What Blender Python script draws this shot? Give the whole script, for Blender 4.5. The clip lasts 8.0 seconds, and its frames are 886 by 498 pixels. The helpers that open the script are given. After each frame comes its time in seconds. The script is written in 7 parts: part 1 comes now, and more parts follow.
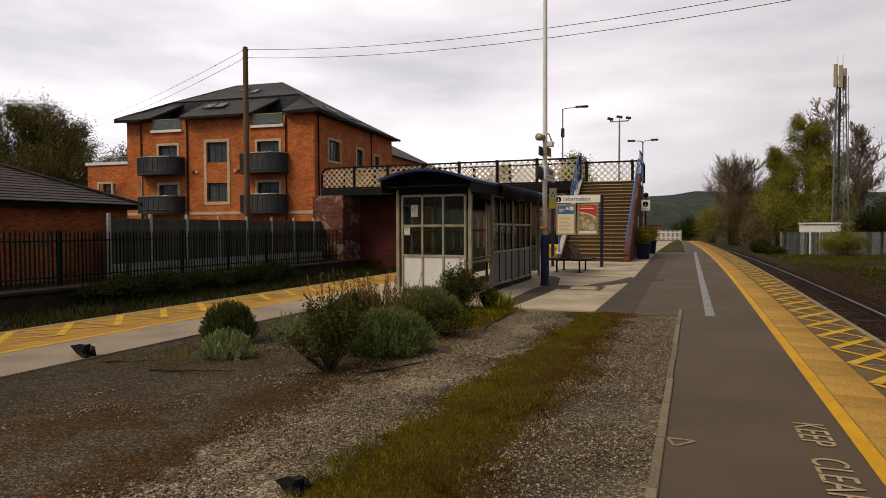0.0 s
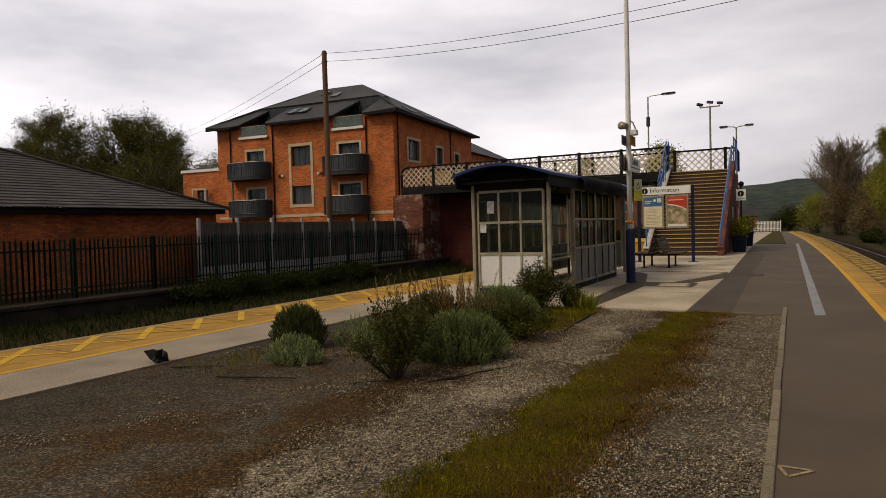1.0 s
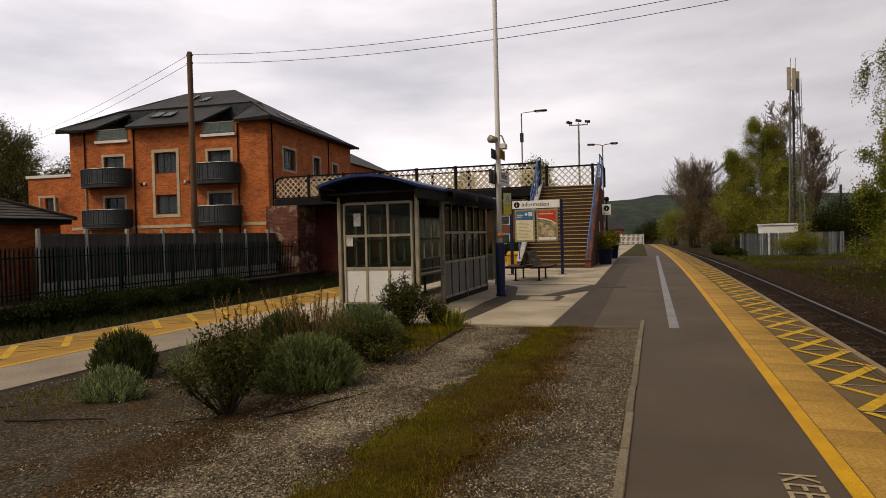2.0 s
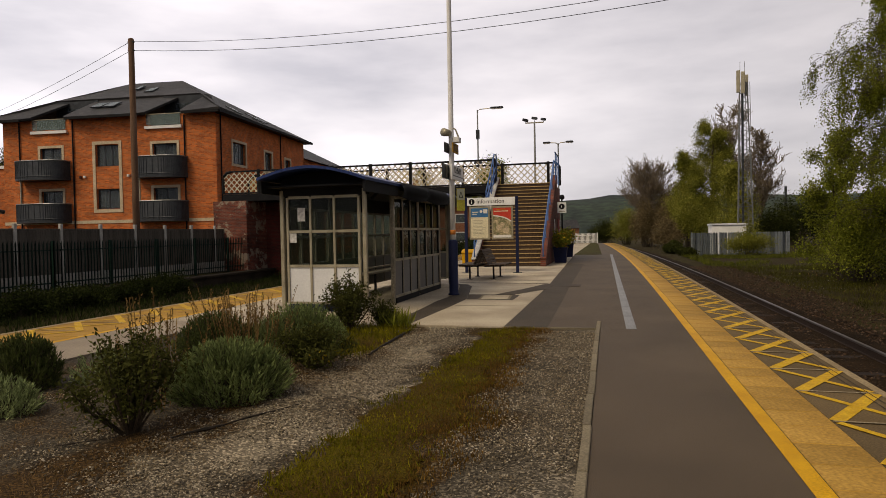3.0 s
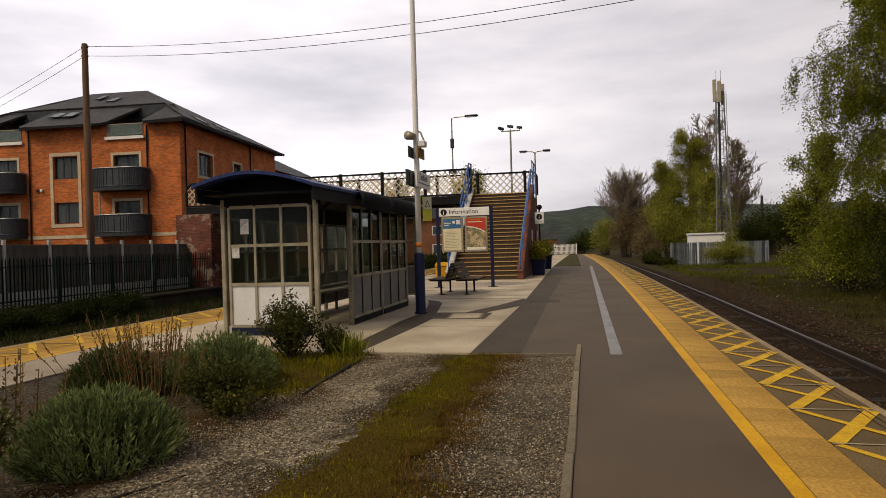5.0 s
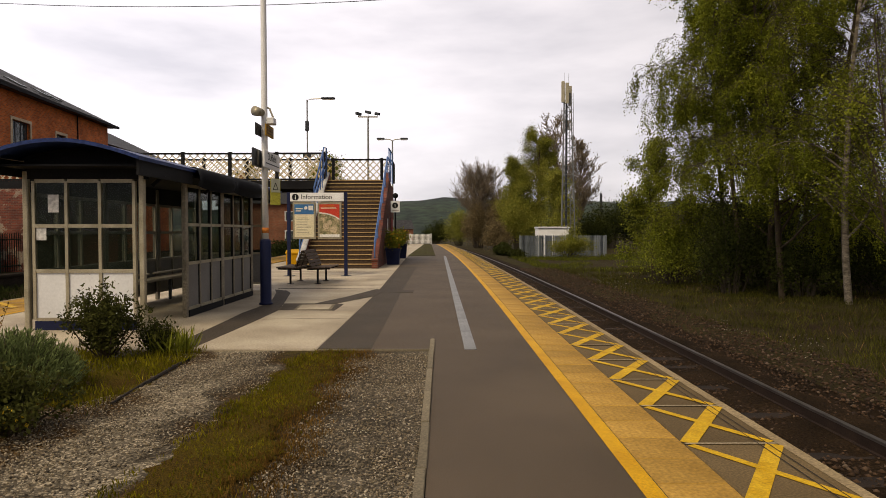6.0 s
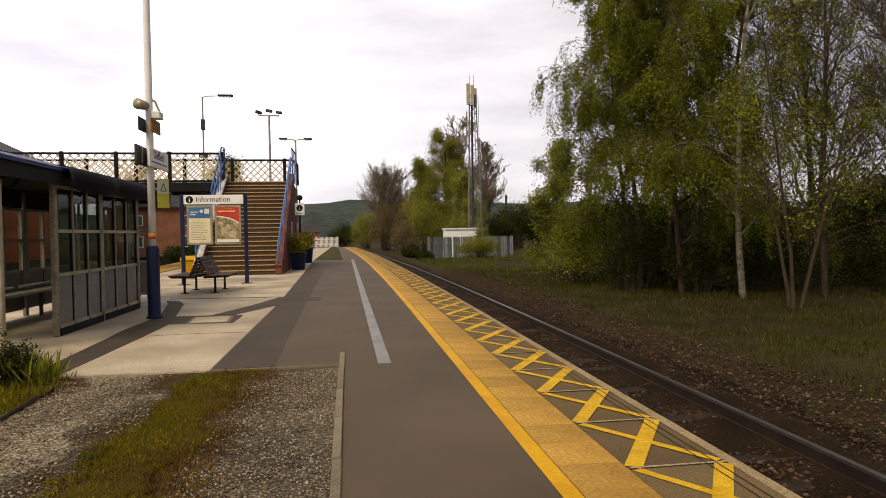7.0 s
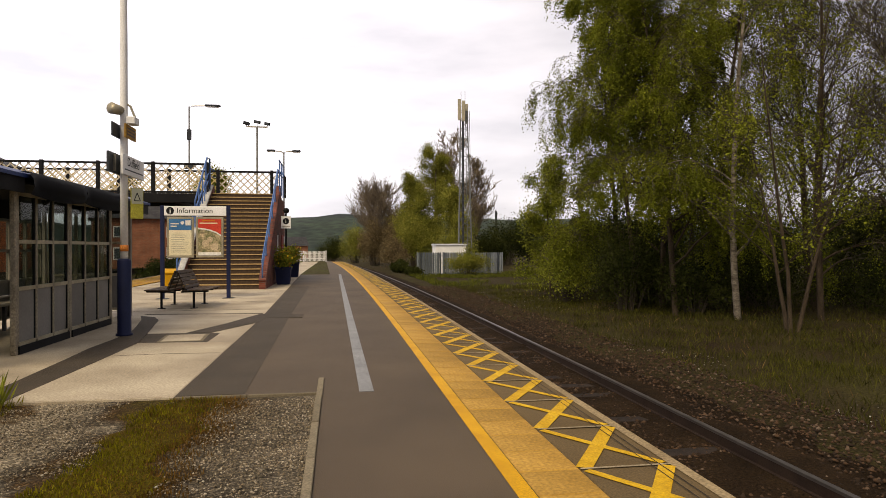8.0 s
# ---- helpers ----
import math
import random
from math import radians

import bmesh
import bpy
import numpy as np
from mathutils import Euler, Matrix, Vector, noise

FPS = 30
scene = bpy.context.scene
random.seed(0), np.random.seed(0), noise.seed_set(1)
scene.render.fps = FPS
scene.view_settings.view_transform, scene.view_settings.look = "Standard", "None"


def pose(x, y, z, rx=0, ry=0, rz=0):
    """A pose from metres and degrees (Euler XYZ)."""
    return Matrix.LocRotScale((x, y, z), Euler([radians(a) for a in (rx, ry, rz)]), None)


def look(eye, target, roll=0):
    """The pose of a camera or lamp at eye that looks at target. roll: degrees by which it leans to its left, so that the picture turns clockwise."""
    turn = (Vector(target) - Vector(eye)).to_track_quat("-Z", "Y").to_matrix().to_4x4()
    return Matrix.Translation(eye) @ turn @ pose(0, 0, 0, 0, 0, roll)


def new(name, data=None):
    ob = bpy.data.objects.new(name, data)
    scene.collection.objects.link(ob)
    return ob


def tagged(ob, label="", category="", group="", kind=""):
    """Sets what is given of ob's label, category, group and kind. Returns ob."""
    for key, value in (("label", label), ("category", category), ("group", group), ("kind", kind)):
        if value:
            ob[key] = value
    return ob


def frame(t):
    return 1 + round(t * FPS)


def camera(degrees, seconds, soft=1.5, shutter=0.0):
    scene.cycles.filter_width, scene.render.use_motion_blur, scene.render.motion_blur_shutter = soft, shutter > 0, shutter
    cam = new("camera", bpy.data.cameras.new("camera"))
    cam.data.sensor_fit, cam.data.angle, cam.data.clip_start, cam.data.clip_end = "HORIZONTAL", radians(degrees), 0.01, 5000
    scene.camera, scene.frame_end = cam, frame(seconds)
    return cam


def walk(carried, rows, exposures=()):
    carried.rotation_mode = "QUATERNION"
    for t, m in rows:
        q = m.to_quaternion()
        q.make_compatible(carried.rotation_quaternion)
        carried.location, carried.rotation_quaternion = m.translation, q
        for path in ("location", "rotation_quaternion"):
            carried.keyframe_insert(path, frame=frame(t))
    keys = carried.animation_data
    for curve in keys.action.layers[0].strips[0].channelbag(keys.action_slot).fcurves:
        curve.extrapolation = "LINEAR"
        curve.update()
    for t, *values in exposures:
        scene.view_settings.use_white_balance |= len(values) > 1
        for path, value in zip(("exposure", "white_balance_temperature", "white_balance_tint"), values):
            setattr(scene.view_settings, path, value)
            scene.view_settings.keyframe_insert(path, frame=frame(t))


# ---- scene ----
cam = camera(68.2, 8.0, soft=0.6)

PATH = [
    (0, (-1.5, 0.902, 1.412), (-2.215, 2.769, 1.349), -0.2),
    (0.5, (-1.56, 1.1, 1.41), (-2.362, 2.932, 1.389), -1.1),
    (1, (-1.562, 1.379, 1.41), (-2.508, 3.14, 1.343), -1.6),
    (1.5, (-1.468, 1.6, 1.401), (-2.39, 3.373, 1.316), -1.8),
    (2, (-1.477, 1.985, 1.431), (-2.096, 3.887, 1.391), -1.4),
    (2.2, (-1.487, 2.124, 1.428), (-1.995, 4.058, 1.396), -2.1),
    (3.3, (-1.533, 2.786, 1.387), (-2.028, 4.724, 1.335), -1.0),
    (3.5, (-1.529, 2.934, 1.393), (-2.038, 4.868, 1.342), -1.6),
    (4, (-1.549, 3.216, 1.401), (-2.051, 5.152, 1.357), -2.9),
    (4.2, (-1.565, 3.373, 1.389), (-2.091, 5.302, 1.35), -2.6),
    (5.3, (-1.538, 4.056, 1.39), (-1.855, 6.031, 1.38), -1.2),
    (5.5, (-1.537, 4.166, 1.385), (-1.73, 6.156, 1.354), -1.5),
    (6, (-1.573, 4.451, 1.385), (-1.57, 6.45, 1.331), -0.1),
    (6.5, (-1.556, 4.768, 1.371), (-1.418, 6.762, 1.299), 0.7),
    (7, (-1.594, 5.075, 1.392), (-1.31, 7.054, 1.342), -0.9),
    (7.5, (-1.579, 5.41, 1.397), (-1.301, 7.39, 1.403), -0.4),
    (8, (-1.515, 5.629, 1.405), (-1.198, 7.604, 1.402), -0.1),
]
walk(cam, [(t, look(eye, target, roll)) for t, eye, target, roll in PATH],
     exposures=[(0, -0.06, 7600, 9), (1.0, -0.22, 7600, 9), (1.6, -0.22, 7600, 9), (2.1, -0.14, 7600, 9), (4.0, -0.1, 7600, 9), (5.5, 0.1, 7600, 9), (6.5, 0.33, 7600, 9), (8.0, 0.47, 7600, 9)])

# ---- daylight: high thin overcast ----
world = bpy.data.worlds.new("overcast_sky")
scene.world = world
world.use_nodes = True
wn, wl = world.node_tree.nodes, world.node_tree.links
wn.clear()
w_out, w_bg = wn.new("ShaderNodeOutputWorld"), wn.new("ShaderNodeBackground")
w_sky = wn.new("ShaderNodeTexSky")
w_sky.sky_type, w_sky.sun_disc = "NISHITA", False
SUN_EL, SUN_ROT = radians(48), radians(215)
w_sky.sun_elevation, w_sky.sun_rotation = SUN_EL, SUN_ROT
w_dim = wn.new("ShaderNodeVectorMath")
w_dim.operation = "SCALE"
w_dim.inputs["Scale"].default_value = 0.10
w_tc, w_map, w_noise = wn.new("ShaderNodeTexCoord"), wn.new("ShaderNodeMapping"), wn.new("ShaderNodeTexNoise")
w_map.inputs["Scale"].default_value = (1.6, 1.6, 6.0)
w_noise.inputs["Scale"].default_value, w_noise.inputs["Detail"].default_value = 1.3, 6.0
w_ramp = wn.new("ShaderNodeValToRGB")
w_ramp.color_ramp.elements[0].position, w_ramp.color_ramp.elements[0].color = 0.34, (0.50, 0.512, 0.635, 1)
w_ramp.color_ramp.elements[1].position, w_ramp.color_ramp.elements[1].color = 0.66, (0.93, 0.93, 1.085, 1)
w_mix = wn.new("ShaderNodeMixRGB")
w_mix.inputs["Fac"].default_value = 0.9
wl.new(w_sky.outputs[0], w_dim.inputs[0])
wl.new(w_tc.outputs["Generated"], w_map.inputs[0])
wl.new(w_map.outputs[0], w_noise.inputs["Vector"])
wl.new(w_noise.outputs["Fac"], w_ramp.inputs[0])
wl.new(w_dim.outputs[0], w_mix.inputs[1])
wl.new(w_ramp.outputs[0], w_mix.inputs[2])
# the cloud is thinner and brighter to the west
w_dot, w_side, w_scale = wn.new("ShaderNodeVectorMath"), wn.new("ShaderNodeMapRange"), wn.new("ShaderNodeVectorMath")
w_dot.operation, w_dot.inputs[1].default_value = "DOT_PRODUCT", (-0.85, 0.53, 0.0)
w_side.inputs["From Min"].default_value, w_side.inputs["From Max"].default_value = -0.1, 1.0
w_side.inputs["To Min"].default_value, w_side.inputs["To Max"].default_value = 0.42, 1.18
w_scale.operation = "SCALE"
wl.new(w_tc.outputs["Generated"], w_dot.inputs[0]), wl.new(w_dot.outputs["Value"], w_side.inputs[0])
wl.new(w_mix.outputs[0], w_scale.inputs[0]), wl.new(w_side.outputs[0], w_scale.inputs["Scale"])
wl.new(w_scale.outputs[0], w_bg.inputs[0])
w_bg.inputs[1].default_value = 1.33
wl.new(w_bg.outputs[0], w_out.inputs[0])
sun = new("sun", bpy.data.lights.new("sun", "SUN"))
sun.data.energy, sun.data.angle, sun.data.color = 2.15, radians(25), (1.0, 0.89, 0.72)
sun.matrix_world = look((0, 0, 30), (30 * math.sin(SUN_ROT) * -1, 30 * math.cos(SUN_ROT) * -1, 30 - 34), 0)

# ---- materials ----
def links_of(m):
    return m.node_tree.nodes, m.node_tree.links


def ramp_node(nodes, stops):
    r = nodes.new("ShaderNodeValToRGB")
    e = r.color_ramp.elements
    while len(e) < len(stops):
        e.new(0.5)
    for el, (p, c) in zip(e, stops):
        el.position, el.color = p, (*c, 1)
    return r


def mat(name, c1, c2, scale=5.0, fine=60.0, rough=0.8, bump=0.25, metal=0.0, spread=0.35, rand=0.0, island=0.0, stretch=(1, 1, 1), spec=0.2, dist=0.01):
    """Two colours mixed by a broad noise, speckled and roughened by a fine one."""
    m = bpy.data.materials.new(name)
    m.use_nodes = True
    n, l = links_of(m)
    b = n["Principled BSDF"]
    b.inputs["Roughness"].default_value, b.inputs["Metallic"].default_value = rough, metal
    b.inputs["Specular IOR Level"].default_value = spec
    tc, mp = n.new("ShaderNodeTexCoord"), n.new("ShaderNodeMapping")
    mp.inputs["Scale"].default_value = stretch
    l.new(tc.outputs["Object"], mp.inputs[0])
    n1, n2 = n.new("ShaderNodeTexNoise"), n.new("ShaderNodeTexNoise")
    for nn, s, d in ((n1, scale, 5), (n2, fine, 3)):
        nn.inputs["Scale"].default_value, nn.inputs["Detail"].default_value = s, d
        l.new(mp.outputs[0], nn.inputs["Vector"])
    r = ramp_node(n, [(0.3, c1), (0.7, c2)])
    l.new(n1.outputs["Fac"], r.inputs[0])
    mr = n.new("ShaderNodeMapRange")
    mr.inputs["From Min"].default_value, mr.inputs["From Max"].default_value = 0.3, 0.7
    mr.inputs["To Min"].default_value, mr.inputs["To Max"].default_value = 1 - spread, 1 + spread
    l.new(n2.outputs["Fac"], mr.inputs[0])
    val = mr.outputs[0]
    for amount, node, out in ((rand, "ShaderNodeObjectInfo", "Random"), (island, "ShaderNodeNewGeometry", "Random Per Island")):
        if amount:
            o, k, mm = n.new(node), n.new("ShaderNodeMapRange"), n.new("ShaderNodeMath")
            k.inputs["To Min"].default_value, k.inputs["To Max"].default_value = 1 - amount, 1 + amount
            l.new(o.outputs[out], k.inputs[0])
            mm.operation = "MULTIPLY"
            l.new(val, mm.inputs[0]), l.new(k.outputs[0], mm.inputs[1])
            val = mm.outputs[0]
    vm = n.new("ShaderNodeVectorMath")
    vm.operation = "SCALE"
    l.new(r.outputs[0], vm.inputs[0]), l.new(val, vm.inputs["Scale"])
    l.new(vm.outputs[0], b.inputs["Base Color"])
    if bump:
        bp = n.new("ShaderNodeBump")
        bp.inputs["Strength"].default_value, bp.inputs["Distance"].default_value = bump, dist
        l.new(n2.outputs["Fac"], bp.inputs["Height"]), l.new(bp.outputs[0], b.inputs["Normal"])
    return m


def brick_mat(name, c1, c2, mortar, bw=0.225, rh=0.075, ms=0.008, bump=0.4, rough=0.9, flat=False, grime=0.35, zscale=1.0):
    """Courses that run level along any upright wall (or over a floor, if flat)."""
    m = bpy.data.materials.new(name)
    m.use_nodes = True
    n, l = links_of(m)
    b = n["Principled BSDF"]
    b.inputs["Roughness"].default_value, b.inputs["Specular IOR Level"].default_value = rough, 0.25
    tc, sp, ad, cb = n.new("ShaderNodeTexCoord"), n.new("ShaderNodeSeparateXYZ"), n.new("ShaderNodeMath"), n.new("ShaderNodeCombineXYZ")
    l.new(tc.outputs["Object"], sp.inputs[0])
    ad.operation = "ADD"
    l.new(sp.outputs[0], ad.inputs[0]), l.new(sp.outputs[1], ad.inputs[1])
    l.new(ad.outputs[0], cb.inputs[0])
    zz = n.new("ShaderNodeMath")
    zz.operation = "MULTIPLY"
    zz.inputs[1].default_value = zscale
    l.new(sp.outputs[2], zz.inputs[0]), l.new(zz.outputs[0], cb.inputs[1])
    br = n.new("ShaderNodeTexBrick")
    for k, v in (("Scale", 1.0), ("Brick Width", bw), ("Row Height", rh), ("Mortar Size", ms), ("Mortar Smooth", 0.3)):
        br.inputs[k].default_value = v
    br.inputs["Color1"].default_value, br.inputs["Color2"].default_value, br.inputs["Mortar"].default_value = (*c1, 1), (*c2, 1), (*mortar, 1)
    l.new(cb.outputs[0], br.inputs["Vector"])
    n1 = n.new("ShaderNodeTexNoise")
    n1.inputs["Scale"].default_value, n1.inputs["Detail"].default_value = 0.9, 8
    l.new(tc.outputs["Object"], n1.inputs["Vector"])
    mr, vm = n.new("ShaderNodeMapRange"), n.new("ShaderNodeVectorMath")
    mr.inputs["From Min"].default_value, mr.inputs["From Max"].default_value = 0.3, 0.7
    mr.inputs["To Min"].default_value, mr.inputs["To Max"].default_value = 1 - grime, 1 + grime * 0.6
    l.new(n1.outputs["Fac"], mr.inputs[0])
    vm.operation = "SCALE"
    l.new(br.outputs["Color"], vm.inputs[0]), l.new(mr.outputs[0], vm.inputs["Scale"])
    l.new(vm.outputs[0], b.inputs["Base Color"])
    bp = n.new("ShaderNodeBump")
    bp.inputs["Strength"].default_value, bp.inputs["Distance"].default_value, bp.invert = bump, 0.01, True
    l.new(br.outputs["Fac"], bp.inputs["Height"]), l.new(bp.outputs[0], b.inputs["Normal"])
    return m


def flaking_brick(name):
    """Stained old brick under the remains of a coat of pale paint."""
    m = brick_mat(name, (0.2, 0.05, 0.028), (0.1, 0.03, 0.022), (0.14, 0.1, 0.08), grime=0.6)
    n, l = links_of(m)
    b = n["Principled BSDF"]
    was = b.inputs["Base Color"].links[0].from_socket
    tc, nz, mx = n.new("ShaderNodeTexCoord"), n.new("ShaderNodeTexNoise"), n.new("ShaderNodeMixRGB")
    nz.inputs["Scale"].default_value, nz.inputs["Detail"].default_value, nz.inputs["Roughness"].default_value = 1.5, 9, 0.7
    l.new(tc.outputs["Object"], nz.inputs["Vector"])
    r = ramp_node(n, [(0.53, (0, 0, 0)), (0.57, (0.8, 0.8, 0.8))])
    l.new(nz.outputs["Fac"], r.inputs[0]), l.new(r.outputs[0], mx.inputs[0]), l.new(was, mx.inputs[1])
    mx.inputs[2].default_value = (0.3, 0.25, 0.19, 1)
    l.new(mx.outputs[0], b.inputs["Base Color"])
    return m


def glass_mat(name, tint, rough=0.03, alpha=0.35, clear=(0.86, 0.9, 0.88)):
    m = bpy.data.materials.new(name)
    m.use_nodes = True
    n, l = links_of(m)
    b = n["Principled BSDF"]
    b.inputs["Base Color"].default_value, b.inputs["Roughness"].default_value = (*tint, 1), rough
    b.inputs["IOR"].default_value = 1.45
    t, mx, nz = n.new("ShaderNodeBsdfTransparent"), n.new("ShaderNodeMixShader"), n.new("ShaderNodeTexNoise")
    t.inputs[0].default_value = (*clear, 1)
    nz.inputs["Scale"].default_value = 2.5
    mr = n.new("ShaderNodeMapRange")
    mr.inputs["To Min"].default_value, mr.inputs["To Max"].default_value = alpha * 0.6, alpha * 1.4
    l.new(nz.outputs["Fac"], mr.inputs[0]), l.new(mr.outputs[0], mx.inputs[0])
    l.new(t.outputs[0], mx.inputs[1]), l.new(b.outputs[0], mx.inputs[2])
    l.new(mx.outputs[0], n["Material Output"].inputs[0])
    return m


def leaf_mat(name, c1, c2, rough=0.8, scale=0.7, through_light=0.3):
    m = mat(name, c1, c2, scale=scale, fine=6, rough=rough, bump=0, spread=0.25, island=0.5, spec=0.08)
    n, l = links_of(m)
    b = n["Principled BSDF"]
    tr, mx = n.new("ShaderNodeBsdfTranslucent"), n.new("ShaderNodeMixShader")
    l.new(b.inputs["Base Color"].links[0].from_socket, tr.inputs[0])
    mx.inputs[0].default_value = through_light
    l.new(b.outputs[0], mx.inputs[1]), l.new(tr.outputs[0], mx.inputs[2])
    l.new(mx.outputs[0], n["Material Output"].inputs[0])
    return m


M_ASPHALT = mat("asphalt", (0.058, 0.0402, 0.0228), (0.089, 0.0625, 0.037), 0.7, 140, 0.76, 0.4, spread=0.45, spec=0.26)
M_ASPHALT_DARK = mat("asphalt_patch", (0.039, 0.0288, 0.0172), (0.059, 0.0438, 0.0272), 1.2, 140, 0.82, 0.4, spread=0.45, spec=0.28)
M_CONCRETE = mat("weathered_concrete", (0.22, 0.175, 0.118), (0.47, 0.395, 0.28), 0.8, 60, 0.75, 0.3, spread=0.3, spec=0.35)
M_CONC_LIGHT = mat("pale_concrete", (0.25, 0.2, 0.135), (0.45, 0.38, 0.27), 0.9, 45, 0.8, 0.3, spread=0.28, spec=0.3)
M_KERB = mat("concrete_edging", (0.1230, 0.0999, 0.0646), (0.1850, 0.1533, 0.1003), 2.0, 80, 0.9, 0.3, rand=0.15)
M_COPING = mat("coping_concrete", (0.0880, 0.0579, 0.0240), (0.1320, 0.0893, 0.0398), 1.5, 70, 0.9, 0.3, rand=0.12)
M_COPING_EDGE = mat("coping_edge_paint", (0.1940, 0.1387, 0.0714), (0.2900, 0.2182, 0.1198), 2.5, 50, 0.85, 0.2)
M_JOINT = mat("joint_mortar", (0.2110, 0.1668, 0.1020), (0.3170, 0.2541, 0.1615), 4, 60, 0.9, 0.2)
M_YELLOW = mat("yellow_line_paint", (0.440, 0.221, 0.003), (0.563, 0.303, 0.006), 3.0, 90, 0.7, 0.2, spread=0.22)
M_YELLOW_WORN = mat("worn_yellow_paint", (0.412, 0.230, 0.006), (0.554, 0.340, 0.018), 6.0, 70, 0.75, 0.2, spread=0.25)
M_TACTILE = mat("buff_tactile_paving", (0.25, 0.135, 0.022), (0.41, 0.238, 0.05), 1.8, 40, 0.85, 0.35, spread=0.26, rand=0.16)
M_TACTILE_OLD = mat("stained_buff_paving", (0.24, 0.125, 0.016), (0.36, 0.2, 0.034), 1.6, 60, 0.85, 0.3, spread=0.25, rand=0.15)
M_CONC_PATH = mat("dull_pinkish_concrete", (0.185, 0.147, 0.105), (0.31, 0.255, 0.187), 0.9, 45, 0.85, 0.3, spread=0.24)
M_STRIP = mat("grey_metal_channel", (0.16, 0.16, 0.16), (0.23, 0.23, 0.225), 3, 60, 0.6, 0.15, metal=0.1)
M_WHITEPAINT = mat("white_paint", (0.66, 0.65, 0.62), (0.8, 0.79, 0.77), 2, 40, 0.55, 0.08, spread=0.08)
M_FADED = mat("faded_pale_paint", (0.247, 0.188, 0.102), (0.359, 0.285, 0.173), 8, 60, 0.8, 0.1)
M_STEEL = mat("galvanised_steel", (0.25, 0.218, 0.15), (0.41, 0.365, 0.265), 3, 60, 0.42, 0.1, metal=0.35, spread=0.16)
M_BLUE = mat("dark_blue_paint", (0.005, 0.008, 0.03), (0.009, 0.014, 0.05), 2, 40, 0.6, 0.05, spread=0.15)
M_BLUE_ROOF = mat("blue_roof_sheet", (0.008, 0.02, 0.085), (0.02, 0.04, 0.14), 1.5, 30, 0.5, 0.08)
M_BLUE_RAIL = mat("blue_rail_paint", (0.05, 0.11, 0.28), (0.1, 0.19, 0.42), 3, 40, 0.45, 0.08)
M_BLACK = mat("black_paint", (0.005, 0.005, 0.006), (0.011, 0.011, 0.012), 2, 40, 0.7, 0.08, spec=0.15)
M_DARKMETAL = mat("dark_grey_metal", (0.03, 0.033, 0.038), (0.055, 0.06, 0.066), 3, 40, 0.5, 0.05, metal=0.3)
M_WHITE_LATTICE = mat("cream_lattice_paint", (0.42, 0.36, 0.25), (0.64, 0.57, 0.44), 2, 30, 0.6, 0.1, spread=0.15)
M_WOODSTEP = mat("worn_timber_tread", (0.12, 0.062, 0.022), (0.19, 0.105, 0.04), 3, 60, 0.85, 0.3, rand=0.15, stretch=(0.3, 3, 3))
M_NOSING = mat("pale_step_nosing", (0.34, 0.225, 0.095), (0.46, 0.32, 0.15), 4, 60, 0.8, 0.2, rand=0.12)
M_STAINWOOD = mat("dark_stained_timber", (0.042, 0.026, 0.015), (0.085, 0.055, 0.033), 4, 60, 0.6, 0.2, stretch=(4, 0.6, 4))
M_FENCEWOOD = mat("weathered_fence_boards", (0.056, 0.05, 0.042), (0.12, 0.106, 0.087), 4, 50, 0.9, 0.3, rand=0.2, stretch=(3, 3, 0.4))
M_GREEN_STEEL = mat("dark_green_steel", (0.004, 0.015, 0.011), (0.008, 0.028, 0.020), 3, 50, 0.45, 0.05)
M_POSTCONC = mat("concrete_post", (0.31, 0.298, 0.275), (0.45, 0.437, 0.405), 3, 50, 0.9, 0.15)
M_BRICK = brick_mat("orange_red_brick", (0.66, 0.165, 0.036), (0.34, 0.08, 0.02), (0.36, 0.19, 0.1), grime=0.3)
M_BRICK_OLD = brick_mat("old_stained_brick", (0.2, 0.05, 0.028), (0.1, 0.03, 0.022), (0.14, 0.1, 0.08), grime=0.6)
M_DARKSTONE = mat("soot_dark_stone", (0.018, 0.014, 0.01), (0.04, 0.031, 0.022), 1.2, 20, 0.95, 0.5, spread=0.5)
M_BRICK_SHED = brick_mat("shed_brick", (0.46, 0.12, 0.03), (0.24, 0.062, 0.019), (0.13, 0.07, 0.045), grime=0.35)
M_BRICK_FAR = brick_mat("far_house_brick", (0.28, 0.1, 0.05), (0.2, 0.07, 0.035), (0.22, 0.15, 0.1), grime=0.3)
M_SLATE = brick_mat("grey_slate", (0.024, 0.022, 0.022), (0.042, 0.038, 0.037), (0.01, 0.015, 0.015), bw=0.3, rh=0.11, ms=0.006, bump=0.5, rough=0.7, grime=0.35)
M_TILE = mat("brown_grey_roof_tile", (0.04, 0.033, 0.029), (0.072, 0.059, 0.05), 1.2, 40, 0.7, 0.2, island=0.12)
M_STONE = mat("buff_stone_surround", (0.4368, 0.3432, 0.2288), (0.5720, 0.4680, 0.3328), 2, 30, 0.9, 0.1)
# the grey-blue tint adds some reflected sky to the panes
M_WINDOW = glass_mat("sky_greyed_window_glass", (0.07, 0.085, 0.095), 0.04, 0.55)
M_SHELTER_GLASS = glass_mat("dirty_shelter_glass", (0.010, 0.015, 0.009), 0.03, 0.3)
M_BALC_GLASS = glass_mat("green_tinted_glass", (0.2, 0.26, 0.25), 0.06, 0.4)
M_PANEL = mat("light_grey_panel", (0.5525, 0.5525, 0.5525), (0.6851, 0.6851, 0.6851), 1.5, 30, 0.6, 0.03, spread=0.06)
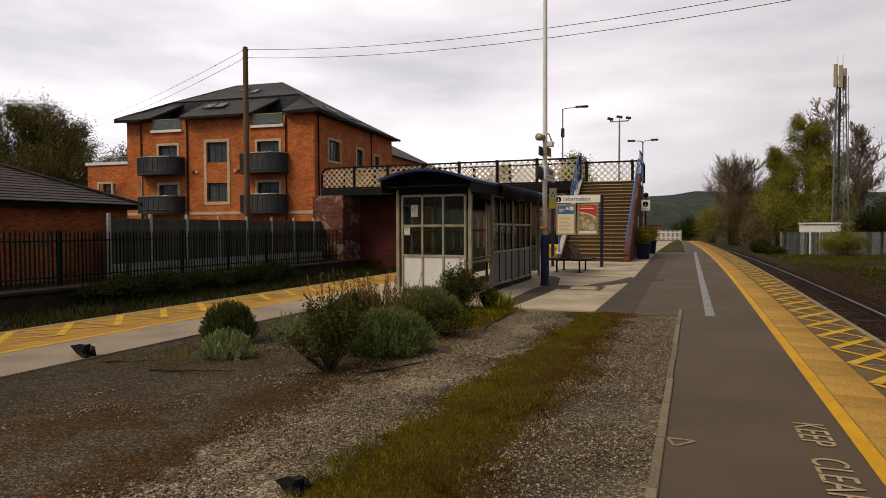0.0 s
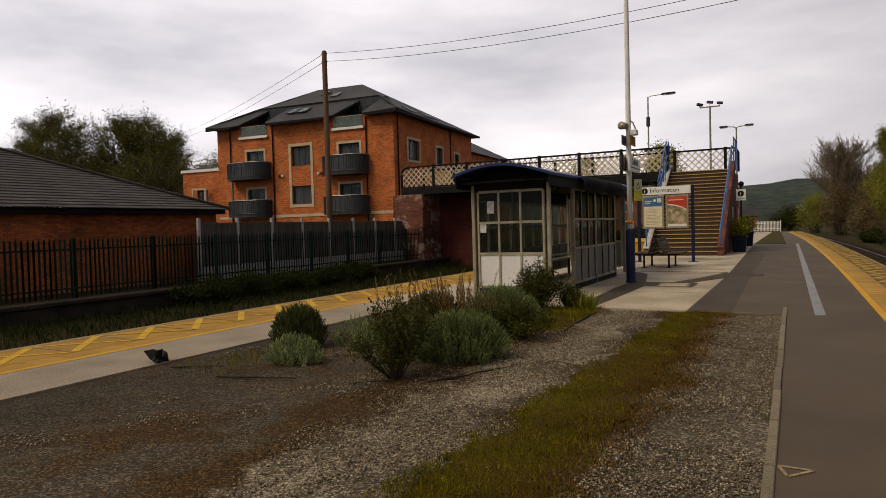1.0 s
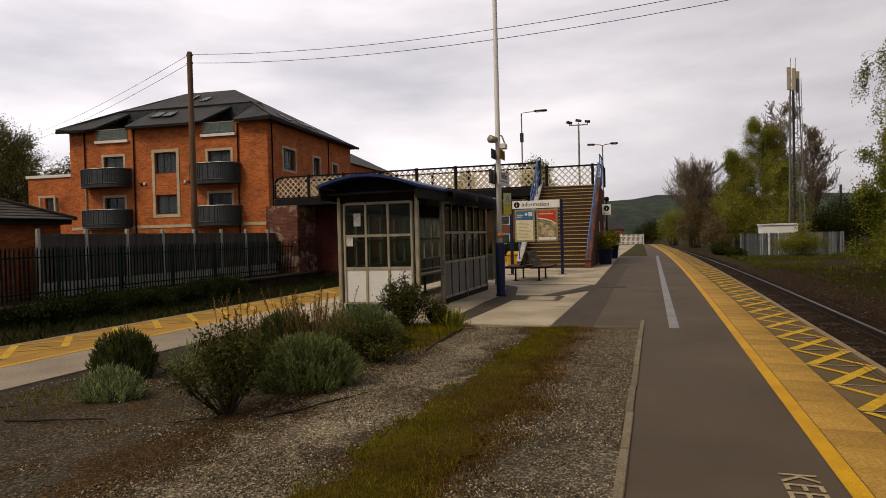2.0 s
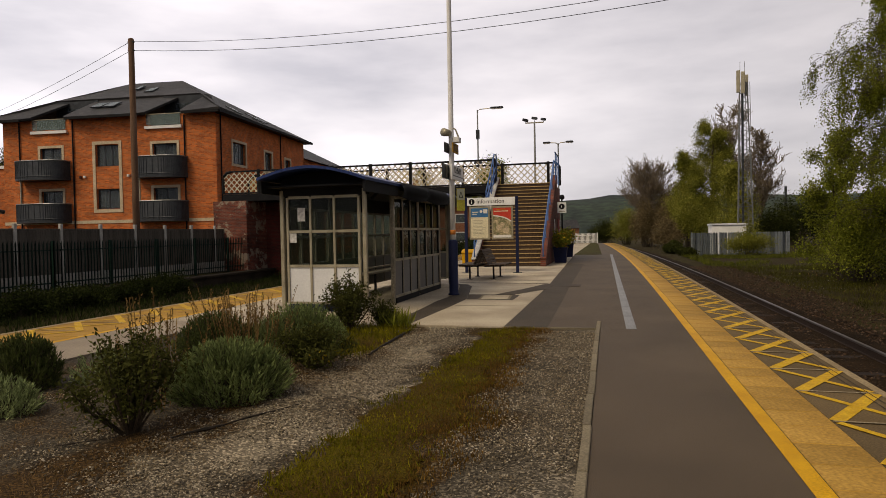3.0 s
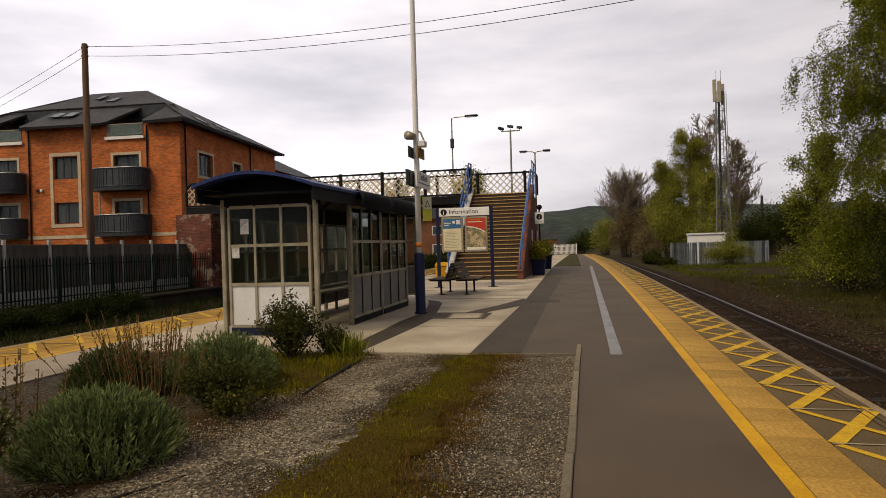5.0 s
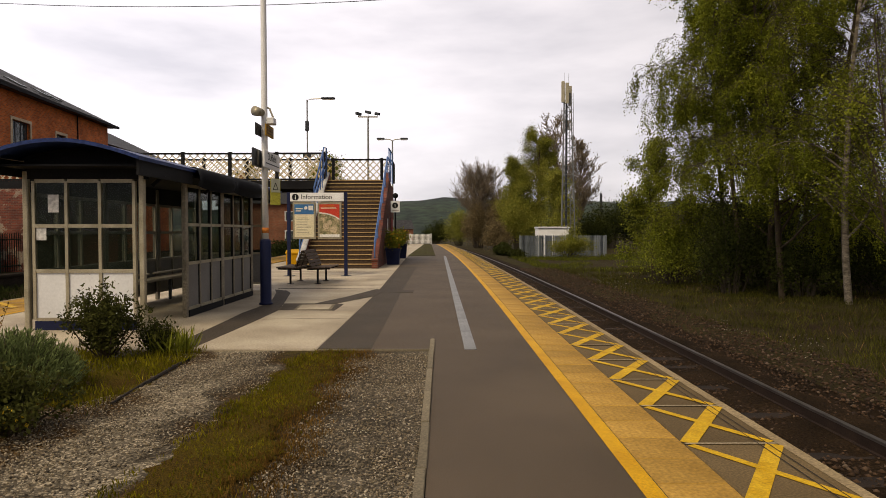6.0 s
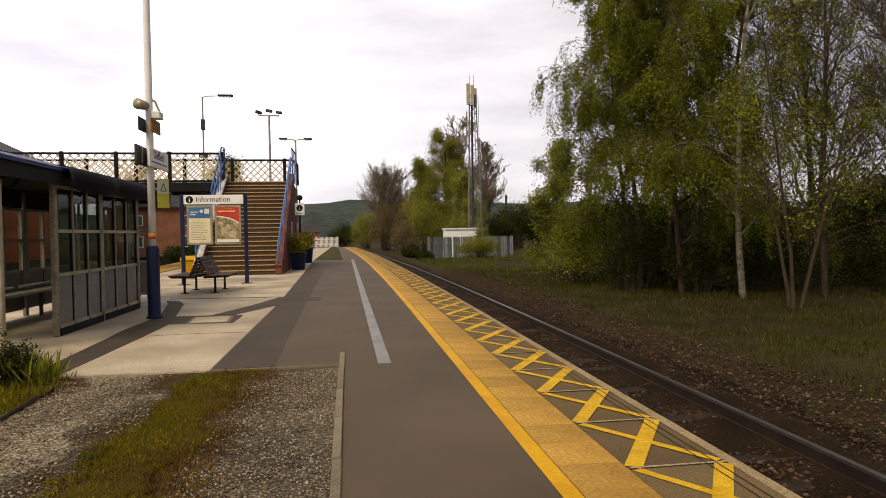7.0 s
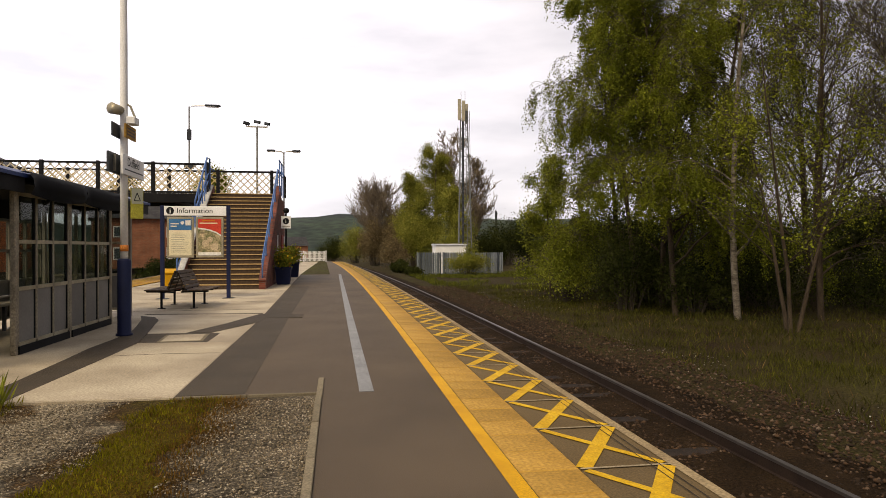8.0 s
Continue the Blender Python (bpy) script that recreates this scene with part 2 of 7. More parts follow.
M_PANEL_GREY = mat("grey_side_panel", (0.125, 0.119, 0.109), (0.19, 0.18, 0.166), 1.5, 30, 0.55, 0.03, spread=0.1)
M_CURTAIN = mat("pale_curtain", (0.45, 0.44, 0.42), (0.6, 0.58, 0.55), 2, 20, 0.9, 0.05)
# near-black that puts the shade inside rooms and recesses into the colour
M_INSIDE_SHADE = mat("painted_inside_shade", (0.02, 0.018, 0.016), (0.04, 0.036, 0.03), 1, 10, 0.9, 0)
M_RUST = mat("rusty_rail_steel", (0.0188, 0.0112, 0.0083), (0.0338, 0.0206, 0.0142), 4, 60, 0.7, 0.2, metal=0.3)
M_RAILTOP = mat("polished_rail_head", (0.1, 0.09, 0.085), (0.17, 0.158, 0.148), 2, 30, 0.42, 0.02, metal=0.8, spread=0.08)
M_SLEEPER = mat("old_sleeper_timber", (0.0108, 0.0073, 0.0049), (0.0221, 0.0147, 0.0098), 3, 40, 0.9, 0.4, rand=0.3)
M_BALLAST = mat("track_ballast", (0.011, 0.0066, 0.0032), (0.026, 0.0155, 0.0074), 1.5, 34, 0.95, 1.0, spread=0.6, dist=0.04, spec=0.05)


def chip_mat(name, stops):
    """Loose stones, each of one colour out of a mixed load."""
    m = mat(name, (0.1, 0.1, 0.1), (0.2, 0.2, 0.2), 60, 160, 0.9, 0.3, spread=0.2, spec=0.2)
    n, l = links_of(m)
    geo, r = n.new("ShaderNodeNewGeometry"), ramp_node(n, stops)
    l.new(geo.outputs["Random Per Island"], r.inputs[0])
    scale = [q for q in n if q.bl_idname == "ShaderNodeVectorMath"][0]
    l.new(r.outputs[0], scale.inputs[0])
    return m


M_STONECHIP = chip_mat("loose_stone", [(0.0, (0.04, 0.032, 0.023)), (0.3, (0.09, 0.074, 0.053)), (0.5, (0.135, 0.106, 0.068)), (0.7, (0.19, 0.142, 0.085)), (0.87, (0.29, 0.235, 0.16)), (1.0, (0.46, 0.4, 0.3))])
M_PALECHIP = chip_mat("pale_stone", [(0.0, (0.1, 0.09, 0.08)), (0.5, (0.22, 0.2, 0.17)), (1.0, (0.48, 0.45, 0.4))])
M_BALLASTCHIP = chip_mat("ballast_stone", [(0.0, (0.015, 0.009, 0.005)), (0.5, (0.042, 0.0235, 0.012)), (0.85, (0.075, 0.042, 0.022)), (1.0, (0.12, 0.085, 0.058))])
# darker copies of the steel, toned down for the less lit sides
M_STEEL_SHADED = mat("shaded_dark_steel", (0.15, 0.137, 0.11), (0.25, 0.228, 0.185), 3, 60, 0.55, 0.1, metal=0.3, spread=0.15)
M_STEEL_WARM = mat("shaded_brown_steel", (0.17, 0.145, 0.105), (0.29, 0.25, 0.185), 3, 40, 0.5, 0.08, metal=0.25)
M_MAST_STEEL = mat("dull_mast_steel", (0.12, 0.122, 0.12), (0.19, 0.192, 0.19), 3, 60, 0.6, 0.1, metal=0.2)
M_TWIG_PALE = mat("pale_bare_twigs", (0.13, 0.1, 0.072), (0.2, 0.16, 0.12), 3, 30, 0.95, 0)
M_NOTICE_PALE = mat("pale_notice_paper", (0.42, 0.42, 0.3), (0.5, 0.5, 0.37), rough=0.6, spread=0.08)
M_BARK = mat("brown_bark", (0.03, 0.021, 0.0125), (0.068, 0.049, 0.031), 3, 30, 0.95, 0.6, stretch=(3, 3, 0.7))
M_BIRCH = mat("birch_bark", (0.050, 0.039, 0.027), (0.202, 0.172, 0.130), 2.2, 14, 0.85, 0.3, spread=0.5, stretch=(1, 1, 3.5))
M_TWIG = mat("thin_twigs", (0.038, 0.030, 0.021), (0.066, 0.053, 0.038), 3, 30, 0.95, 0)
M_WOODPOLE = mat("creosoted_pole", (0.09, 0.05, 0.03), (0.16, 0.095, 0.06), 2, 40, 0.9, 0.3, stretch=(4, 4, 0.4))
L_BIRCH = leaf_mat("birch_leaves", (0.074, 0.09, 0.007), (0.185, 0.195, 0.019))
L_WILLOW = leaf_mat("spring_leaves", (0.11, 0.13, 0.012), (0.22, 0.225, 0.03))
L_FAR = leaf_mat("far_spring_leaves", (0.15, 0.155, 0.02), (0.25, 0.24, 0.045))
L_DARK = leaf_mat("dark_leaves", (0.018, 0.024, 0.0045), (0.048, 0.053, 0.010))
L_BUD = leaf_mat("bud_leaves", (0.09, 0.084, 0.018), (0.145, 0.132, 0.03))
L_BUD_FAR = leaf_mat("far_pinkish_buds", (0.13, 0.095, 0.045), (0.2, 0.15, 0.075))
L_LAV = leaf_mat("grey_green_needles", (0.0910, 0.1170, 0.0390), (0.1950, 0.2340, 0.0845), scale=4)
L_LAV_DARK = leaf_mat("olive_needles", (0.0403, 0.0529, 0.0138), (0.0920, 0.1058, 0.0345), scale=4)
L_SHRUB = leaf_mat("olive_shrub_leaves", (0.032, 0.036, 0.007), (0.075, 0.076, 0.018), scale=4)
L_PALE = leaf_mat("pale_sage_leaves", (0.15, 0.19, 0.075), (0.27, 0.31, 0.14), scale=5)
L_GRASS = leaf_mat("grass_blades", (0.068, 0.066, 0.003), (0.185, 0.155, 0.009), scale=2)
L_WEED = leaf_mat("lineside_weeds", (0.03, 0.03, 0.006), (0.075, 0.07, 0.014), scale=0.8)
L_GRASS_DULL = leaf_mat("dull_verge_grass", (0.043, 0.047, 0.006), (0.09, 0.085, 0.011), scale=2)
L_MEADOW = leaf_mat("fresh_meadow_grass", (0.05, 0.06, 0.008), (0.115, 0.12, 0.017), scale=1.2)
L_RUSTY = leaf_mat("rusty_dead_grass", (0.075, 0.038, 0.008), (0.155, 0.085, 0.018), scale=3)
L_STRAW = leaf_mat("dry_stalks", (0.11, 0.066, 0.022), (0.2, 0.125, 0.05), scale=3)
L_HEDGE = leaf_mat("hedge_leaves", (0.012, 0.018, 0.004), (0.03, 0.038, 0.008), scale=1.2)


# ---- mesh helpers ----
def part(name, bm, material, parent=None, label="", smooth=False):
    """One mesh object out of a bmesh, under a thing or a part."""
    me = bpy.data.meshes.new(name)
    bm.normal_update()
    bm.to_mesh(me)
    bm.free()
    return part_of(name, me, material, parent, label, smooth)


def part_of(name, me, material, parent=None, label="", smooth=False):
    if not me.materials:
        for k in material if isinstance(material, (list, tuple)) else (material,):
            me.materials.append(k)
    if smooth:
        me.polygons.foreach_set("use_smooth", [True] * len(me.polygons))
    ob = new(name, me)
    ob.parent = parent
    if label:
        ob["label"] = label
    return ob


def thing(name, label, category, at=(0, 0, 0), rz=0, group="", kind=""):
    e = new(name)
    e.empty_display_size = 0.2
    e.matrix_basis = pose(*at, 0, 0, rz)
    return tagged(e, label, category, group, kind)


def structure(name, bm, material, label, category, smooth=False):
    return tagged(part(name, bm, material, None, "", smooth), label, category, "", "structure")


def box(bm, x0, x1, y0, y1, z0, z1, bev=0.0):
    v = [bm.verts.new(p) for p in ((x0, y0, z0), (x1, y0, z0), (x1, y1, z0), (x0, y1, z0), (x0, y0, z1), (x1, y0, z1), (x1, y1, z1), (x0, y1, z1))]
    f = [bm.faces.new([v[i] for i in q]) for q in ((3, 2, 1, 0), (4, 5, 6, 7), (0, 1, 5, 4), (1, 2, 6, 5), (2, 3, 7, 6), (3, 0, 4, 7))]
    if bev:
        bmesh.ops.bevel(bm, geom=list({e for q in f for e in q.edges}), offset=bev, segments=1, affect="EDGES")
    return bm


def bx(*a, bev=0.0):
    return box(bmesh.new(), *a, bev=bev)


def tube(bm, pts, radii, n=8, cap=True):
    """A round bar along points, with a radius at each."""
    rings = []
    pts = [Vector(p) for p in pts]
    if not isinstance(radii, (list, tuple)):
        radii = [radii] * len(pts)
    for i, p in enumerate(pts):
        d = (pts[min(i + 1, len(pts) - 1)] - pts[max(i - 1, 0)]).normalized()
        a = d.cross(Vector((0, 0, 1)) if abs(d.z) < 0.9 else Vector((1, 0, 0))).normalized()
        b = d.cross(a)
        rings.append([bm.verts.new(p + radii[i] * (math.cos(6.28318 * k / n) * a + math.sin(6.28318 * k / n) * b)) for k in range(n)])
    for r0, r1 in zip(rings, rings[1:]):
        for k in range(n):
            bm.faces.new((r0[k], r0[(k + 1) % n], r1[(k + 1) % n], r1[k]))
    if cap:
        bm.faces.new(rings[0][::-1]), bm.faces.new(rings[-1])
    return bm


def bar(bm, p, q, w, t, up=(0, 0, 1)):
    """A flat rectangular bar from p to q, w wide across up, t thick along up."""
    p, q, up = Vector(p), Vector(q), Vector(up)
    d = (q - p).normalized()
    s = d.cross(up).normalized()
    u = s.cross(d).normalized()
    v = [bm.verts.new(o + s * a * w / 2 + u * b * t / 2) for o in (p, q) for a, b in ((-1, -1), (1, -1), (1, 1), (-1, 1))]
    for q4 in ((0, 1, 2, 3), (7, 6, 5, 4), (0, 4, 5, 1), (1, 5, 6, 2), (2, 6, 7, 3), (3, 7, 4, 0)):
        bm.faces.new([v[i] for i in q4])
    return bm


def prism(bm, poly, z0, z1):
    """An upright block over a plan polygon."""
    a, b = [bm.verts.new((x, y, z0)) for x, y in poly], [bm.verts.new((x, y, z1)) for x, y in poly]
    n = len(poly)
    bm.faces.new(b)
    bm.faces.new(a[::-1])
    for i in range(n):
        bm.faces.new((a[i], a[(i + 1) % n], b[(i + 1) % n], b[i]))
    bmesh.ops.recalc_face_normals(bm, faces=bm.faces)
    return bm


def lathe(bm, at, prof, n=16):
    """A turned body: (radius, height) pairs about an upright axis."""
    x, y, z = at
    rings = [[bm.verts.new((x + r * math.cos(6.28318 * k / n), y + r * math.sin(6.28318 * k / n), z + h)) for k in range(n)] for r, h in prof]
    for a, b in zip(rings, rings[1:]):
        for k in range(n):
            bm.faces.new((a[k], a[(k + 1) % n], b[(k + 1) % n], b[k]))
    bm.faces.new(rings[0][::-1]), bm.faces.new(rings[-1])
    return bm


def mesh_from(name, verts, faces):
    me = bpy.data.meshes.new(name)
    me.from_pydata([tuple(v) for v in verts], [], faces)
    me.update()
    return me


def text_part(name, body, size, material, parent, m, label="", align="LEFT"):
    cu = bpy.data.curves.new(name, "FONT")
    cu.body, cu.size, cu.extrude, cu.align_x = body, size, 0.001, align
    tmp = bpy.data.objects.new(name, cu)
    scene.collection.objects.link(tmp)
    me = bpy.data.meshes.new_from_object(tmp.evaluated_get(bpy.context.evaluated_depsgraph_get()))
    bpy.data.objects.remove(tmp)
    me.materials.clear()
    ob = part_of(name, me, material, parent, label)
    ob.matrix_basis = m
    return ob


def bend(y):
    """How far the line and platform edge have swung to the west at y."""
    return -4.5e-4 * max(0.0, y - 14.0) ** 2


def strip(bm, x0, x1, y0, y1, z, depth=0.0, step=3.0):
    """A ribbon along the line from x0 to x1 that follows its curve; depth makes it a slab."""
    n = max(1, int((y1 - y0) / step))
    ys = [y0 + (y1 - y0) * i / n for i in range(n + 1)]
    rows = []
    for y in ys:
        row = [bm.verts.new((x0 + bend(y), y, z)), bm.verts.new((x1 + bend(y), y, z))]
        if depth:
            row += [bm.verts.new((x1 + bend(y), y, z - depth)), bm.verts.new((x0 + bend(y), y, z - depth))]
        rows.append(row)
    for a, b in zip(rows, rows[1:]):
        k = len(a)
        if k == 2:
            bm.faces.new((a[0], a[1], b[1], b[0]))
        else:
            for i in range(4):
                bm.faces.new((a[i], a[(i + 1) % 4], b[(i + 1) % 4], b[i]))
    if depth:
        bm.faces.new(rows[0][::-1]), bm.faces.new(rows[-1])
    return bm

# ---- ground, platform and line ----
def gravel_mat():
    """Loose chippings: grey, paler in the wheel tracks, brown and mossy between them."""
    m = mat("gravel_path", (0.09, 0.08, 0.07), (0.15, 0.135, 0.12), 1.0, 60, 0.95, 0.0, spec=0.1)
    n, l = links_of(m)
    b = n["Principled BSDF"]
    tc, sp, nz, nb = n.new("ShaderNodeTexCoord"), n.new("ShaderNodeSeparateXYZ"), n.new("ShaderNodeTexNoise"), n.new("ShaderNodeTexNoise")
    l.new(tc.outputs["Object"], sp.inputs[0])
    for q, s in ((nz, 1.1), (nb, 0.5)):
        q.inputs["Scale"].default_value, q.inputs["Detail"].default_value, q.inputs["Roughness"].default_value = s, 8, 0.65
        l.new(tc.outputs["Object"], q.inputs["Vector"])
    wob = n.new("ShaderNodeMath")
    wob.operation, wob.inputs[1].default_value = "MULTIPLY_ADD", 2.4
    l.new(nz.outputs["Fac"], wob.inputs[0]), l.new(sp.outputs[0], wob.inputs[2])
    mr = n.new("ShaderNodeMapRange")
    mr.inputs["From Min"].default_value, mr.inputs["From Max"].default_value = -7.7 + 1.2, -1.7 + 1.2
    l.new(wob.outputs[0], mr.inputs[0])
    g1, g2, br, gr, pale = (0.042, 0.034, 0.0225), (0.062, 0.050, 0.033), (0.052, 0.029, 0.0095), (0.046, 0.033, 0.004), (0.19, 0.156, 0.106)
    r = ramp_node(n, [(0.0, g1), (0.3, g2), (0.44, g2), (0.48, br), (0.545, br), (0.575, pale), (0.67, pale), (0.71, g2), (0.74, br), (0.8, gr), (0.86, br), (0.89, g2), (1.0, (0.135, 0.112, 0.08))])
    l.new(mr.outputs[0], r.inputs[0])
    # dry brown patches among the grey stones
    npz, pr, side, both, mixb = n.new("ShaderNodeTexNoise"), n.new("ShaderNodeMapRange"), n.new("ShaderNodeMapRange"), n.new("ShaderNodeMath"), n.new("ShaderNodeMixRGB")
    npz.inputs["Scale"].default_value, npz.inputs["Detail"].default_value, npz.inputs["Roughness"].default_value = 0.75, 9, 0.7
    l.new(tc.outputs["Object"], npz.inputs["Vector"])
    pr.inputs["From Min"].default_value, pr.inputs["From Max"].default_value = 0.5, 0.6
    side.inputs["From Min"].default_value, side.inputs["From Max"].default_value = 0.62, 0.52
    both.operation = "MULTIPLY"
    l.new(npz.outputs["Fac"], pr.inputs[0]), l.new(mr.outputs[0], side.inputs[0])
    l.new(pr.outputs[0], both.inputs[0]), l.new(side.outputs[0], both.inputs[1])
    mixb.inputs[2].default_value = (*br, 1)
    l.new(both.outputs[0], mixb.inputs[0]), l.new(r.outputs[0], mixb.inputs[1])
    vo = n.new("ShaderNodeTexVoronoi")
    vo.inputs["Scale"].default_value = 70
    l.new(tc.outputs["Object"], vo.inputs["Vector"])
    sc, k, mu = n.new("ShaderNodeSeparateColor"), n.new("ShaderNodeMapRange"), n.new("ShaderNodeMath")
    l.new(vo.outputs["Color"], sc.inputs[0])
    pw = n.new("ShaderNodeMath")
    pw.operation, pw.inputs[1].default_value = "POWER", 3.0
    k.inputs["To Min"].default_value, k.inputs["To Max"].default_value = 0.5, 2.3
    l.new(sc.outputs[0], pw.inputs[0]), l.new(pw.outputs[0], k.inputs[0])
    kb = n.new("ShaderNodeMapRange")
    kb.inputs["From Min"].default_value, kb.inputs["From Max"].default_value = 0.3, 0.7
    kb.inputs["To Min"].default_value, kb.inputs["To Max"].default_value = 0.7, 1.3
    l.new(nb.outputs["Fac"], kb.inputs[0])
    mu.operation = "MULTIPLY"
    l.new(k.outputs[0], mu.inputs[0]), l.new(kb.outputs[0], mu.inputs[1])
    vm = n.new("ShaderNodeVectorMath")
    vm.operation = "SCALE"
    l.new(mixb.outputs[0], vm.inputs[0]), l.new(mu.outputs[0], vm.inputs["Scale"])
    l.new(vm.outputs[0], b.inputs["Base Color"])
    bp = n.new("ShaderNodeBump")
    bp.inputs["Strength"].default_value, bp.inputs["Distance"].default_value, bp.invert = 0.55, 0.012, True
    l.new(vo.outputs["Distance"], bp.inputs["Height"]), l.new(bp.outputs[0], b.inputs["Normal"])
    return m


M_GRAVEL = gravel_mat()
M_EARTH = mat("rough_grass_and_earth", (0.045, 0.034, 0.018), (0.055, 0.056, 0.015), 0.35, 14, 0.95, 0.8, spread=0.5, dist=0.05, spec=0.05)
M_VERGE = mat("weedy_lineside", (0.027, 0.0175, 0.0105), (0.042, 0.037, 0.012), 0.5, 26, 0.95, 0.9, spread=0.6, dist=0.05, spec=0.05)
M_FARGREEN = mat("wooded_hillside", (0.008, 0.015, 0.013), (0.027, 0.04, 0.021), 0.022, 0.13, 0.95, 0, spread=0.6)
M_SOIL = mat("planting_soil", (0.05, 0.032, 0.02), (0.09, 0.06, 0.036), 2, 30, 0.95, 0.6, spread=0.4)


def ground_height(x, y):
    if x < -20.3:
        return -0.42
    if x < 5.6:
        return -1.0
    return -1.06 + 0.1 * noise.noise((x * 0.35, y * 0.35, 0)) + 0.02 * min(x - 5.6, 20)


gx = [-3000, -900, -300, -120, -60, -35, -24, -20.4, -20.2, -15, -10, -5, 0, 4] + [5.6 + 0.7 * i for i in range(28)] + [26, 30, 38, 55, 90, 200, 600, 3000]
gy = [-600, -60, -20, -8] + [0.8 * i for i in range(60)] + [50, 56, 64, 75, 90, 120, 200, 420, 900, 3000]
me = mesh_from("ground", [(x, y, ground_height(x, y)) for y in gy for x in gx],
               [(j * len(gx) + i, j * len(gx) + i + 1, (j + 1) * len(gx) + i + 1, (j + 1) * len(gx) + i) for j in range(len(gy) - 1) for i in range(len(gx) - 1)])
tagged(part_of("ground", me, M_VERGE, None, "", True), "rough weedy lineside ground with thin grass", "ground", "", "structure")

# distant wooded hills
hx = [-900 + 25 * i for i in range(73)]
hv, hf = [], []
for j, (yy, up) in enumerate(((420, 0.0), (520, 0.5), (620, 0.92), (700, 1.0), (900, 0.7))):
    for x in hx:
        crest = 27 + 9 * math.exp(-((x + 10) / 60) ** 2) + 5 * math.sin(x / 95.0) + 4.5 * noise.noise((x * 0.03, yy * 0.01, 3)) + 2.5 * noise.noise((x * 0.16, 9, yy))
        hv.append((x, yy, -3 + (crest + 3) * up))
hf = [(j * 73 + i, j * 73 + i + 1, (j + 1) * 73 + i + 1, (j + 1) * 73 + i) for j in range(4) for i in range(72)]
tagged(part_of("backdrop", mesh_from("backdrop", hv, hf), M_FARGREEN, None, "", True), "distant green wooded hillside under grey sky", "hill", "", "structure")

# island platform: core, then its surfaces butted side by side
structure("platform", strip(bmesh.new(), -10.38, 0.6, -14, 76, -0.07, 0.98), M_BRICK_OLD, "brick-faced island railway platform core", "platform")
bm = bmesh.new()
strip(bm, -1.664, -0.4, -14, 76, 0.0, 0.068)
asphalt = structure("pavement", bm, M_ASPHALT, "worn brown-grey asphalt walkway along the platform", "asphalt path")
bm = bmesh.new()
prism(bm, [(-3.05, 12.12), (-1.5, 12.12), (-1.5 + bend(41.4), 41.4), (-3.5, 41.4), (-3.05, 19)], -0.068, -0.002)
structure("pavement", bm, M_ASPHALT, "wider dark asphalt beside the shelter", "asphalt path")
bm = bmesh.new()
prism(bm, [(-8.9, 12.12), (-3.052, 12.12), (-3.052, 19), (-3.502, 41.4), (-3.5, 76), (-8.9, 76)], -0.069, -0.002)
structure("pavement", bm, M_CONCRETE, "weathered pale concrete platform surface", "concrete paving")
structure("pavement", strip(bmesh.new(), -8.9, -7.72, -14, 12.118, 0.0, 0.068), M_CONC_PATH, "pale concrete path along the far platform edge", "concrete path")
bm = bmesh.new()
prism(bm, [(-3.498, 41.402), (-1.95, 41.402), (-2.6, 70), (-2.9, 76), (-3.498, 76)], -0.068, 0.012)
structure("grass_plot", bm, M_EARTH, "short brown-green grass plot at the platform end", "grass")
bm = bmesh.new()
prism(bm, [(-1.948, 41.402), (-1.4 + bend(41.4), 41.402), (-1.0 + bend(76), 76), (-2.86, 76), (-2.59, 70)], -0.068, -0.0025)
structure("pavement", bm, M_ASPHALT, "narrow asphalt at the platform end", "asphalt path")

# gravel bed, gently uneven
n_x, n_y = 61, 131
gv = []
for j in range(n_y):
    for i in range(n_x):
        x, y = -7.72 + 6.0 * i / (n_x - 1), -14 + 26.118 * j / (n_y - 1)
        edge = min(1.0, (x + 7.72) * 3, (-1.72 - x) * 3, (12.118 - y) * 3)
        gv.append((x, y, -0.02 + max(0, edge) * (0.025 * noise.noise((x * 1.3, y * 1.3, 0)) + 0.012 * noise.noise((x * 5, y * 5, 1)))))
gf = [(j * n_x + i, j * n_x + i + 1, (j + 1) * n_x + i + 1, (j + 1) * n_x + i) for j in range(n_y - 1) for i in range(n_x - 1)]
tagged(part_of("gravel_bed", mesh_from("gravel_bed", gv, gf), M_GRAVEL, None, "", True), "grey gravel bed with mossy strips and pale wheel tracks", "gravel", "", "structure")

M_MOSS = mat("olive_moss", (0.055, 0.029, 0.006), (0.08, 0.062, 0.004), 1.3, 110, 0.95, 1.0, spread=0.75, dist=0.02, spec=0.05)


